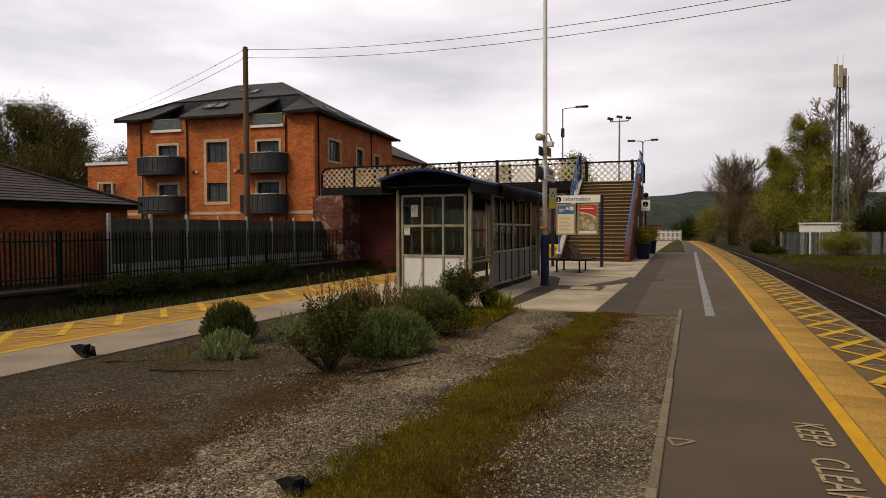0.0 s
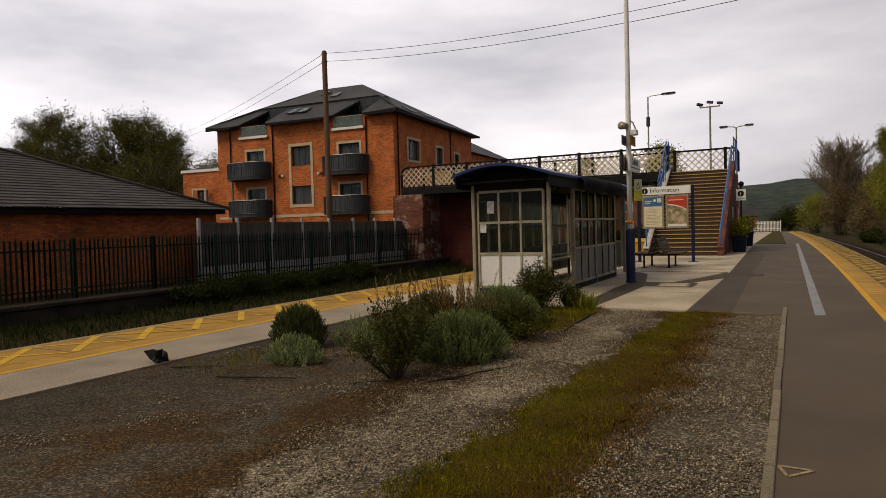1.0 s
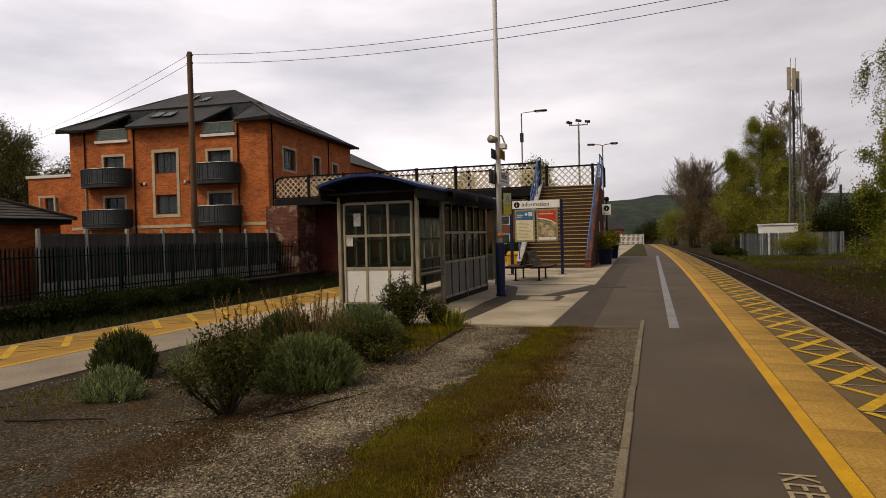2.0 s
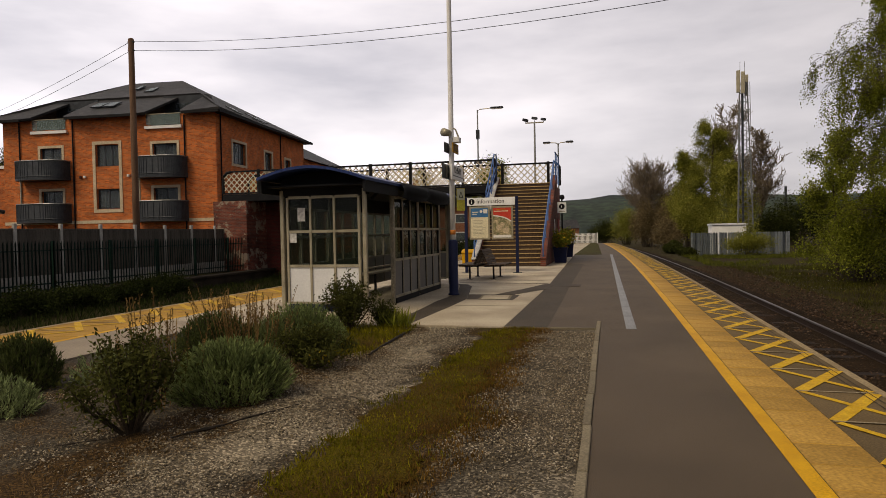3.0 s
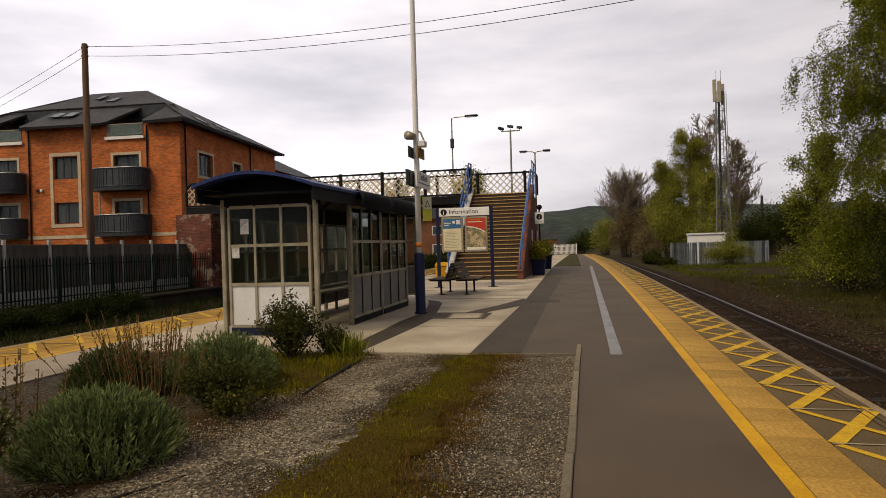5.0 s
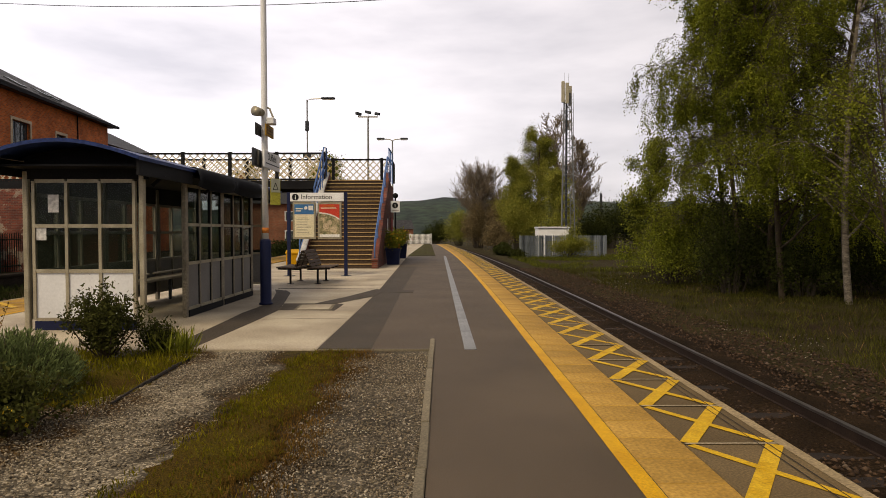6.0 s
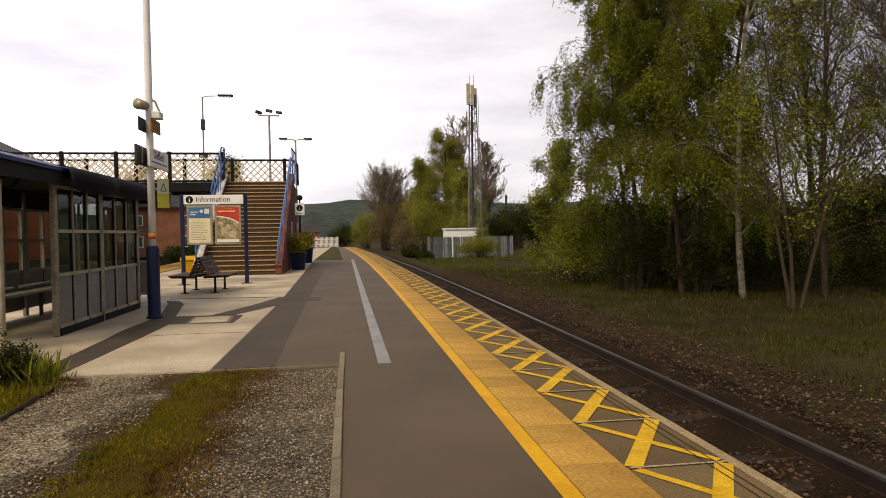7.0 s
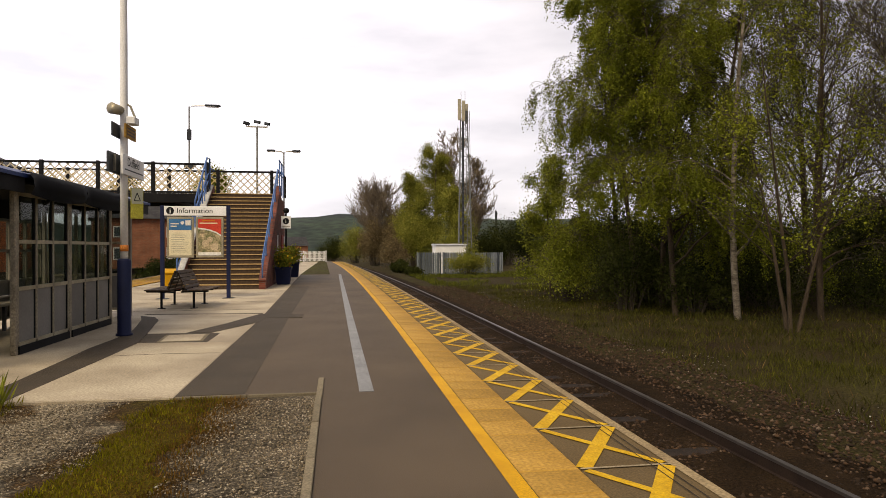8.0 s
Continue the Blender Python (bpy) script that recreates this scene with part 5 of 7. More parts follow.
        part("downpipe", tube(bmesh.new(), [(x if x < -0.5 else 0.07, y, G), (x if x < -0.5 else 0.07, y, 9.0)], 0.045, 8), M_BLACK, ap)
    part("downpipe", tube(bmesh.new(), [(0.07, 9.6, G), (0.07, 9.6, 9.0)], 0.045, 8), M_BLACK, ap)
    # roof lights lying in the slopes
    for x, y, w in ((-8.8, 1.35, 0.75), (-7.9, 1.35, 0.75), (-7.2, 4.6, 0.6), (-8.6, 5.4, 0.4)):
        m = bx(-w / 2, w / 2, -0.5, 0.5, 0.0, 0.06)
        o = part("rooflight", m, M_DARKMETAL, ap, "roof window")
        o.matrix_basis = pose(x, y, sl(0, y) + 0.08, math.degrees(math.atan2(zr - z0, ym - F)), 0, 0)
        part("pane", bx(-w / 2 + 0.06, w / 2 - 0.06, -0.44, 0.44, 0.06, 0.066), M_BALC_GLASS, o)
    for y in (3.2, 6.0, 7.2):
        m = bx(-0.5, 0.5, -0.35, 0.35, 0.0, 0.06)
        o = part("rooflight", m, M_DARKMETAL, ap, "roof window")
        x = -0.4
        o.matrix_basis = pose(x, y, z0 + (zr - z0) * (R - x) / (R - rr) + 0.1, 0, math.degrees(math.atan2(zr - z0, R - rr)), 0)
        part("pane", bx(-0.44, 0.44, -0.3, 0.3, 0.06, 0.066), M_BALC_GLASS, o)
    # small wall fittings
    for x, z in ((-9.35, 5.3), (-9.05, 5.3), (-6.0, 5.3), (-5.75, 5.3)):
        part("wall_lamp", bx(x, x + 0.14, -0.14, 0.0, z, z + 0.16, bev=0.02), M_WHITEPAINT if x in (-9.05, -6.0) else M_BRICK_OLD, ap)
    # flat-roofed wing to the west and lower rear wing
    part("side_wing", wall_x(-18.8, W, G, 6.15, [(-17.4, -16.3, 3.75, 4.75)], 0.4, 0.3), M_BRICK, ap, "flat-roofed brick side wing")
    part("side_wing", bx(-18.8, W, 0.7, 8, G, 5.9), M_INSIDE_SHADE, ap)
    w = part("window", bx(-17.4, -16.3, 0.52, 0.56, 3.75, 4.75), M_WINDOW, ap)
    surround(ap, -17.4, -16.3, 3.75, 4.75, "f", 0.14)
    part("parapet", bx(-18.9, W, 0.3, 0.8, 6.15, 6.35), M_WHITEPAINT, ap, "white parapet edge")
    part("parapet_rail", tube(bmesh.new(), [(-18.6, 0.6, 6.75), (W, 0.6, 6.75)], 0.02, 6), M_STEEL, ap)
    part("rear_wing", bx(-9, -0.9, D, D + 16, G, 8.0), M_BRICK, ap, "lower rear brick wing")
    bm = bmesh.new()
    v = [(-9.4, D - 0.2, 8), (-0.5, D - 0.2, 8), (-0.5, D + 16.4, 8), (-9.4, D + 16.4, 8), (-5, D - 0.2, 10.4), (-5, D + 13, 10.4)]
    q = [bm.verts.new(p) for p in v]
    for i in ((0, 1, 4), (1, 2, 5, 4), (2, 3, 5), (3, 0, 4, 5), (3, 2, 1, 0)):
        bm.faces.new([q[k] for k in i])
    part("rear_roof", bm, M_SLATE, ap, "dark slate rear roof")
    return ap


apartments()


# ---- brick outbuilding behind the fence ----
def outbuilding():
    s = thing("brick_outbuilding", "single-storey red brick outbuilding with hipped tiled roof", "building", (-22.5, 21.0, 0))
    part("wall", bx(-9, -0.3, -20, 0, -0.45, 2.32), M_BRICK_SHED, s, "red brick wall")
    part("fascia", bx(-9.2, 0.12, -20.3, 0.12, 2.2, 2.38), M_BLACK, s, "black fascia and gutter")
    # courses of tiles stepping up the two visible slopes
    n, ex, ey, zr, z0 = 22, 0.25, 0.25, 4.75, 2.38
    run_x, run_y = 4.9, 6.6
    for k in range(n):
        t0, t1 = k / n, (k + 1) / n
        za, zb = z0 + (zr - z0) * t0, z0 + (zr - z0) * t1
        xa, xb, ya, yb = ex - run_x * t0, ex - run_x * t1, ey - run_y * t0, ey - run_y * t1
        bm = bmesh.new()
        lift = 0.03
        for quad in (((xa, -20.3, za + lift), (xa, ya, za + lift), (xb, yb, zb), (xb, -20.3, zb)), ((xa, ya, za + lift), (-9.2 + run_x * t0 * 0, ya, za + lift), (-9.2, yb, zb), (xb, yb, zb)),
                     ((xa, -20.3, za), (xa, ya, za), (xa, ya, za + lift), (xa, -20.3, za + lift)), ((xa, ya, za), (-9.2, ya, za), (-9.2, ya, za + lift), (xa, ya, za + lift))):
            bm.faces.new([bm.verts.new(p) for p in quad])
        bmesh.ops.recalc_face_normals(bm, faces=bm.faces)
        part("tile_course", bm, M_TILE, s)
    bm = bmesh.new()
    tube(bm, [(ex, ey, z0 + 0.04), (ex - run_x, ey - run_y, zr + 0.03), (ex - run_x, -20.3, zr + 0.03)], 0.07, 8)
    part("ridge_tile", bm, M_TILE, s, "rounded hip and ridge tiles", True)
    return s


outbuilding()

# ---- fences ----
def palisade(name, label, p, q, z0, h, material, pitch=0.155, post_step=2.75, pale_w=0.07, point=True):
    f = thing(name, label, "fence")
    p, q = Vector((*p, z0)), Vector((*q, z0))
    d, L = (q - p).normalized(), (q - p).length
    nrm = Vector((-d.y, d.x, 0))
    n = int(L / pitch)
    pale = None
    ang = math.degrees(math.atan2(d.y, d.x))
    for i in range(n):
        at = p + d * (pitch * (i + 0.5))
        if pale is None:
            bm = bmesh.new()
            prof = [(-pale_w / 2, 0.0), (0, -0.02), (pale_w / 2, 0.0)]
            lo, hi = [bm.verts.new((a, b, 0.05)) for a, b in prof], [bm.verts.new((a, b, h - 0.12)) for a, b in prof]
            tip = bm.verts.new((0, -0.02, h)) if point else None
            for k in range(2):
                bm.faces.new((lo[k], lo[k + 1], hi[k + 1], hi[k]))
            if point:
                bm.faces.new((hi[0], hi[1], tip)), bm.faces.new((hi[1], hi[2], tip))
            bmesh.ops.solidify(bm, geom=bm.faces[:], thickness=0.004)
            o = part("pale", bm, material, f)
            pale = o.data
        else:
            o = part_of("pale", pale, material, f)
        o.matrix_basis = pose(at.x, at.y, z0, random.uniform(-0.6, 0.6), random.uniform(-0.6, 0.6), ang)
    for zz in (0.3, h - 0.35):
        bm = bmesh.new()
        bar(bm, p + Vector((0, 0, zz)) + nrm * 0.03, q + Vector((0, 0, zz)) + nrm * 0.03, 0.04, 0.05)
        part("rail", bm, material, f)
    k = 0.0
    while k <= L:
        at = p + d * k + nrm * 0.07
        o = part("post", bx(-0.05, 0.05, -0.04, 0.04, 0, h - 0.02), material, f)
        o.matrix_basis = pose(at.x, at.y, z0, 0, 0, ang)
        k += post_step
    return f


palisade("palisade_fence", "dark green steel palisade fence along the far bank", (-20.65, 8.0), (-20.65, 41.0), -0.42, 1.82, M_GREEN_STEEL)
palisade("palisade_fence", "galvanised palisade fence round the mast compound", (5.55, 64.4), (7.75, 63.5), -1.2, 2.25, mat("grey_green_palisade", (0.12, 0.14, 0.15), (0.18, 0.2, 0.21), rough=0.6), 0.16, 2.5, 0.15)
palisade("palisade_fence", "galvanised palisade fence round the mast compound", (7.8, 63.5), (13.3, 63.7), -1.2, 2.25, mat("light_grey_palisade", (0.14, 0.16, 0.18), (0.2, 0.22, 0.24), rough=0.6), 0.2, 2.75, 0.185)


def board_fence():
    f = thing("board_fence", "weathered dark timber fence with white concrete posts", "fence")
    ys = [19.2 + 2.0125 * i for i in range(10)]
    for y in ys:
        part("post", bx(-21.88, -21.76, y - 0.06, y + 0.06, -0.42, 2.02, bev=0.012), M_POSTCONC, f, "pale concrete post")
    bmesh_board = None
    for a, b in zip(ys, ys[1:]):
        part("gravel_board", bx(-21.85, -21.8, a + 0.06, b - 0.06, -0.42, 0.12), M_POSTCONC, f, "pale concrete gravel board")
        part("panel_rail", bx(-21.86, -21.8, a + 0.06, b - 0.06, 1.78, 1.84), M_FENCEWOOD, f)
        k = 13
        for i in range(k):
            y0 = a + 0.065 + (b - a - 0.13) * i / k
            if bmesh_board is None:
                o = part("board", bx(-0.012, 0.012, 0.002, 0.146, 0, 1.72), M_FENCEWOOD, f)
                bmesh_board = o.data
            else:
                o = part_of("board", bmesh_board, M_FENCEWOOD, f)
            o.location = (-21.83 + 0.008 * (i % 2), y0, 0.12 + random.uniform(-0.01, 0.01))
    return f


board_fence()

pick = thing("picket_fence", "white picket fence across the platform end", "fence")
pm = None
for i in range(34):
    x = -7.28 + 0.132 * i
    if pm is None:
        o = part("picket", bx(-0.035, 0.035, -0.012, 0.012, 0.05, 1.08), M_WHITEPAINT, pick)
        pm = o.data
    else:
        o = part_of("picket", pm, M_WHITEPAINT, pick)
    o.location = (x, 76.4, 0)
for z in (0.3, 0.85):
    part("rail", bx(-7.38, -2.78, 76.42, 76.47, z, z + 0.07), M_WHITEPAINT, pick)
for x in (-7.38, -5.08, -2.78):
    part("post", bx(x - 0.05, x + 0.05, 76.42, 76.52, -1.0, 1.15), M_WHITEPAINT, pick)

# ---- platform furniture ----
M_RED = mat("red_poster_print", (0.5, 0.04, 0.03), (0.6, 0.07, 0.04), 2, 20, 0.5, 0, spread=0.05)
M_POSTER_BLUE = mat("blue_poster_print", (0.03, 0.12, 0.3), (0.05, 0.18, 0.4), 2, 20, 0.5, 0, spread=0.05)
M_PAPER = mat("cream_paper", (0.66, 0.6, 0.42), (0.78, 0.72, 0.53), 2, 30, 0.6, 0, spread=0.05)
M_PRINT = mat("grey_print", (0.3, 0.28, 0.22), (0.38, 0.36, 0.3), 6, 60, 0.6, 0)
M_PHOTO = mat("printed_photograph", (0.1, 0.12, 0.05), (0.5, 0.4, 0.26), 7, 22, 0.5, 0, spread=0.5)


def disc(bm, c, r, y, n=20):
    bm.faces.new([bm.verts.new((c[0] + r * math.cos(6.28318 * k / n), y, c[1] + r * math.sin(6.28318 * k / n))) for k in range(n)])
    return bm


def info_sign():
    s = thing("information_sign", "blue-posted information board with two poster frames", "sign", (-5.455, 24.85, 0))
    for x in (-0.885, 0.885):
        p = part("post", bx(x - 0.05, x + 0.05, -0.05, 0.05, 0, 2.61, bev=0.008), M_BLUE, s, "dark blue steel post")
        part("base_plate", bx(x - 0.15, x + 0.15, -0.12, 0.12, 0, 0.015), M_DARKMETAL, s)
    head = part("header", bx(-0.835, 0.835, -0.04, 0.04, 2.32, 2.59, bev=0.008), M_WHITEPAINT, s, "white header panel")
    text_part("header_text", "Information", 0.205, M_BLACK, head, pose(-0.5, -0.043, 2.395, 90, 0, 0), "black lettering")
    part("info_dot", disc(bmesh.new(), (-0.67, 2.455), 0.105, -0.0425), M_BLACK, head, "black round info symbol")
    text_part("info_letter", "i", 0.2, M_WHITEPAINT, head, pose(-0.698, -0.0445, 2.385, 90, 0, 0) @ Matrix.Diagonal((1.3, 1, 1, 1)))
    for x0, x1, kind in ((-0.76, -0.045, 0), (0.015, 0.755, 1)):
        c = part("poster_case", bx(x0, x1, -0.03, 0.04, 1.15, 2.29, bev=0.01), M_STEEL, s, "grey aluminium poster case")
        a, b = x0 + 0.06, x1 - 0.06
        part("poster", bx(a, b, -0.036, -0.031, 1.21, 2.23), M_PAPER if kind == 0 else M_PHOTO, c, "printed poster")
        if kind == 0:
            part("poster_heading", bx(a, b, -0.039, -0.0365, 1.92, 2.23), M_POSTER_BLUE, c, "blue heading")
            part("poster_badge", bx(b - 0.16, b - 0.02, -0.0415, -0.0395, 2.05, 2.19), M_WHITEPAINT, c)
            part("poster_spot", disc(bmesh.new(), (b - 0.24, 2.12), 0.05, -0.0415), M_WHITEPAINT, c)
            part("heading_bar", bx(a + 0.04, a + 0.26, -0.0415, -0.0395, 2.08, 2.11), M_PAPER, c)
            part("heading_bar", bx(a + 0.04, a + 0.2, -0.0415, -0.0395, 2.01, 2.04), M_PAPER, c)
            for i in range(11):
                z = 1.3 + 0.05 * i
                part("text_bar", bx(a + 0.06, b - random.uniform(0.06, 0.22), -0.0385, -0.0365, z, z + 0.014), M_PRINT, c)
        else:
            bm = bmesh.new()
            top = [(a, 2.23), (a, 1.98), (a + 0.15, 1.965), (a + 0.32, 1.93), (a + 0.48, 1.87), (b, 1.78), (b, 2.23)]
            bm.faces.new([bm.verts.new((x, -0.0385, z)) for x, z in top][::1])
            part("poster_heading", bm, M_RED, c, "red curved heading")
            bm = bmesh.new()
            w = [(a, 1.98), (a + 0.15, 1.965), (a + 0.32, 1.93), (a + 0.48, 1.87), (b, 1.78)]
            lo, hi = [bm.verts.new((x, -0.04, z - 0.035)) for x, z in w], [bm.verts.new((x, -0.04, z + 0.005)) for x, z in w]
            for i in range(4):
                bm.faces.new((lo[i], lo[i + 1], hi[i + 1], hi[i]))
            part("poster_sweep", bm, M_WHITEPAINT, c)
            part("heading_bar", bx(a + 0.04, b - 0.1, -0.042, -0.04, 2.1, 2.13), M_PAPER, c)
            part("heading_bar", bx(a + 0.1, b - 0.16, -0.042, -0.04, 2.17, 2.19), M_YELLOW, c)
            part("poster_footer", bx(a, b, -0.039, -0.0365, 1.21, 1.3), M_WHITEPAINT, c)
            for x, z, r in ((a + 0.2, 1.55, 0.1), (b - 0.18, 1.45, 0.11), (b - 0.3, 1.66, 0.08)):
                part("picture_patch", disc(bmesh.new(), (x, z), r, -0.0385, 9), M_STONE, c)
        g = part("glazing", bx(a - 0.03, b + 0.03, -0.052, -0.047, 1.19, 2.25), glass_mat("poster_glazing", (0.02, 0.02, 0.02), 0.05, 0.03, (0.99, 0.98, 0.96)), c)
        g.visible_shadow = False
    return s


info_sign()


def bench():
    b = thing("platform_bench", "dark slatted back-to-back timber platform bench", "bench", (-5.22, 22.35, 0))
    for s in (-1, 1):
        for i in range(4):
            x = s * (0.19 + 0.15 * i)
            part("seat_slat", bx(x - 0.063, x + 0.063, -0.78, 0.78, 0.41 + 0.004 * i, 0.44 + 0.004 * i, bev=0.006), M_STAINWOOD, b)
        for i in range(5):
            t = i / 4
            bm = bx(-0.012, 0.012, -0.78, 0.78, -0.04, 0.04, bev=0.005)
            o = part("back_slat", bm, M_STAINWOOD, b)
            o.matrix_basis = pose(s * (0.19 - 0.15 * t), 0, 0.5 + 0.35 * t, 0, -23 * s, 0)
        for y in (-0.62, 0.0, 0.62):
            bm = bmesh.new()
            bar(bm, (s * 0.22, y, 0.4), (s * 0.03, y, 0.88), 0.04, 0.02, (1, 0, 0))
            part("back_bracket", bm, M_BLACK, b)
            bm = bmesh.new()
            bar(bm, (s * 0.08, y, 0.385), (s * 0.69, y, 0.4), 0.05, 0.035)
            part("seat_bracket", bm, M_BLACK, b)
        for y in (-0.62, 0.62):
            part("leg", tube(bmesh.new(), [(s * 0.36, y, 0), (s * 0.36, y, 0.39)], 0.028, 8), M_BLACK, b)
            part("foot_plate", bx(s * 0.36 - 0.08, s * 0.36 + 0.08, y - 0.06, y + 0.06, 0, 0.012), M_BLACK, b)
    return b


bench()

# yellow grit bin behind the board
bin_ = thing("grit_bin", "yellow plastic grit bin beside the stairs", "grit bin", (-7.25, 29.9, 0), 8)
part("body", bx(-0.36, 0.36, -0.28, 0.28, 0.0, 0.55, bev=0.05), M_YELLOW, bin_, "yellow plastic body")
lid = part("lid", bx(-0.39, 0.39, -0.31, 0.31, 0.0, 0.1, bev=0.04), M_YELLOW, bin_, "sloping yellow lid")
lid.matrix_basis = pose(0, 0, 0.55, 9, 0, 0)


def leaf_mesh(name, centers, sizes, aspect=1.0, up_bias=0.0, axes=None):
    """Many small leaves: one folded quad each, turned at random or along given axes."""
    n = len(centers)
    c = np.asarray(centers, dtype=np.float64)
    sizes = np.broadcast_to(np.asarray(sizes, dtype=np.float64), (n,))
    a = np.random.normal(size=(n, 3)) if axes is None else np.asarray(axes, dtype=np.float64)
    a[:, 2] += up_bias
    a /= np.linalg.norm(a, axis=1)[:, None] + 1e-9
    b = np.cross(a, np.random.normal(size=(n, 3)))
    b /= np.linalg.norm(b, axis=1)[:, None] + 1e-9
    L, W = a * sizes[:, None], b * (sizes * aspect * 0.5)[:, None]
    v = np.empty((n, 4, 3))
    v[:, 0], v[:, 1], v[:, 2], v[:, 3] = c, c + L * 0.5 + W, c + L, c + L * 0.5 - W
    me = bpy.data.meshes.new(name)
    me.vertices.add(4 * n), me.loops.add(4 * n), me.polygons.add(n)
    me.vertices.foreach_set("co", v.ravel())
    me.loops.foreach_set("vertex_index", np.arange(4 * n, dtype=np.int32))
    me.polygons.foreach_set("loop_start", np.arange(0, 4 * n, 4, dtype=np.int32))
    me.polygons.foreach_set("loop_total", np.full(n, 4, dtype=np.int32))
    me.update(calc_edges=True)
    return me


M_PETAL_Y = leaf_mat("yellow_petals", (0.6, 0.4, 0.02), (0.7, 0.5, 0.05))
M_PETAL_O = leaf_mat("orange_petals", (0.5, 0.1, 0.02), (0.6, 0.2, 0.04))


def planter(at, w, h, label):
    p = thing("planter", label, "planter", at, 0, "planters beside the stairs")
    r = w / 2 / math.cos(math.pi / 4)
    bm = bmesh.new()
    rings = [[bm.verts.new((k * math.cos(math.pi / 4 + math.pi / 2 * i), k * math.sin(math.pi / 4 + math.pi / 2 * i), z)) for i in range(4)] for k, z in ((r * 0.8, 0), (r * 0.97, h * 0.86), (r * 1.04, h * 0.86), (r * 1.04, h), (r * 0.9, h), (r * 0.88, h - 0.08))]
    for q0, q1 in zip(rings, rings[1:]):
        for i in range(4):
            bm.faces.new((q0[i], q0[(i + 1) % 4], q1[(i + 1) % 4], q1[i]))
    bm.faces.new(rings[0][::-1]), bm.faces.new(rings[-1])
    part("tub", bm, M_BLUE, p, "dark blue square tapered tub")
    n = 1500
    c = np.random.normal(size=(n, 3)) * (w * 0.3, w * 0.3, 0.2) + (0, 0, h + 0.3)
    c[:, 2] = np.maximum(c[:, 2], h - 0.05)
    part_of("foliage", leaf_mesh("foliage", c, 0.1, 0.5, 0.5), L_WILLOW, p, "bushy green foliage")
    for m_, k in ((M_PETAL_Y, 90), (M_PETAL_O, 70)):
        c = np.random.normal(size=(k, 3)) * (w * 0.32, w * 0.32, 0.2) + (0, 0, h + 0.33)
        part_of("flower_cluster", leaf_mesh("flower_cluster", c, 0.07, 1.0), m_, p, "small bright flowers")["kind"] = "stuff"
    return p


planter((-3.62, 31.9, 0), 0.6, 0.68, "dark blue square planter with yellow and orange flowers")
planter((-3.66, 38.3, 0), 0.55, 0.72, "dark blue planter with tall leafy flowers")


def lamp_post(at, h, arms, label, box_z=None):
    p = thing("platform_lamp", label, "street lamp", at)
    part("column", lathe(bmesh.new(), (0, 0, 0), [(0.085, 0), (0.085, 1.2), (0.05, 1.3), (0.036, h)], 10), M_MAST_STEEL, p, "grey steel column", True)
    for dx in arms:
        s = math.copysign(1, dx)
        part("arm", tube(bmesh.new(), [(0, 0, h - 0.25), (0.02 * s, 0, h - 0.05), (0.12 * s, 0, h + 0.03), (dx * 0.55, 0, h + 0.06)], 0.026, 8), M_STEEL, p)
        hd = part("lantern", bx(min(dx * 0.5, dx), max(dx * 0.5, dx), -0.11, 0.11, h + 0.02, h + 0.12, bev=0.035), M_DARKMETAL, p, "dark flat lantern head")
        part("diffuser", bx(min(dx * 0.56, dx * 0.94), max(dx * 0.56, dx * 0.94), -0.08, 0.08, h + 0.0, h + 0.02), M_PANEL, hd)
    if box_z:
        part("box", bx(-0.09, 0.09, -0.09, 0.09, box_z, box_z + 0.5, bev=0.01), M_DARKMETAL, p)
        part("plate", bx(-0.22, 0.22, -0.08, -0.06, box_z - 1.4, box_z - 1.18), M_DARKMETAL, p)
    return p


lamp_post((-8.54, 38.5, 0), 8.2, (1.45,), "tall grey lamp column with one flat lantern", 6.6)
lamp_post((-4.26, 40.2, 0), 6.35, (-0.85, 0.85), "grey lamp column with two flat lanterns")
cc = thing("camera_mast", "slim grey mast with three surveillance cameras", "camera mast", (-5.4, 38.6, 0))
part("column", lathe(bmesh.new(), (0, 0, 0), [(0.07, 0), (0.045, 7.35)], 10), M_MAST_STEEL, cc, "", True)
part("crossbar", bx(-0.5, 0.5, -0.03, 0.03, 7.3, 7.36), M_STEEL, cc)
for x, r in ((-0.5, 30), (0.0, -10), (0.48, -40)):
    o = part("surveillance_camera", bx(-0.16, 0.16, -0.07, 0.07, -0.06, 0.08, bev=0.02), M_DARKMETAL, cc, "small dark camera")
    o.matrix_basis = pose(x, 0, 7.48 + (0.08 if x == 0 else 0), 0, 12, r)
    part("camera_foot", tube(bmesh.new(), [(x, 0, 7.34), (x, 0, 7.46)], 0.02, 6), M_DARKMETAL, cc)
ip = thing("info_post", "black post with small white information plate and loudspeaker", "sign", (-3.62, 33.2, 0))
part("post", tube(bmesh.new(), [(0, 0, 0), (0, 0, 2.95)], 0.035, 8), M_BLACK, ip)
pl = part("plate", bx(-0.2, 0.2, -0.06, -0.045, 2.22, 2.72), M_WHITEPAINT, ip, "white information plate")
part("info_dot", disc(bmesh.new(), (0.0, 2.52), 0.13, -0.063), M_BLACK, pl)
text_part("info_letter", "i", 0.22, M_WHITEPAINT, pl, pose(-0.03, -0.065, 2.44, 90, 0, 0))
part("text_bar", bx(-0.15, 0.15, -0.064, -0.061, 2.28, 2.31), M_PRINT, pl)
part("loudspeaker", tube(bmesh.new(), [(0, 0.1, 2.98), (0.02, -0.16, 2.94)], [0.06, 0.12], 12), M_BLACK, ip, "black horn loudspeaker", True)

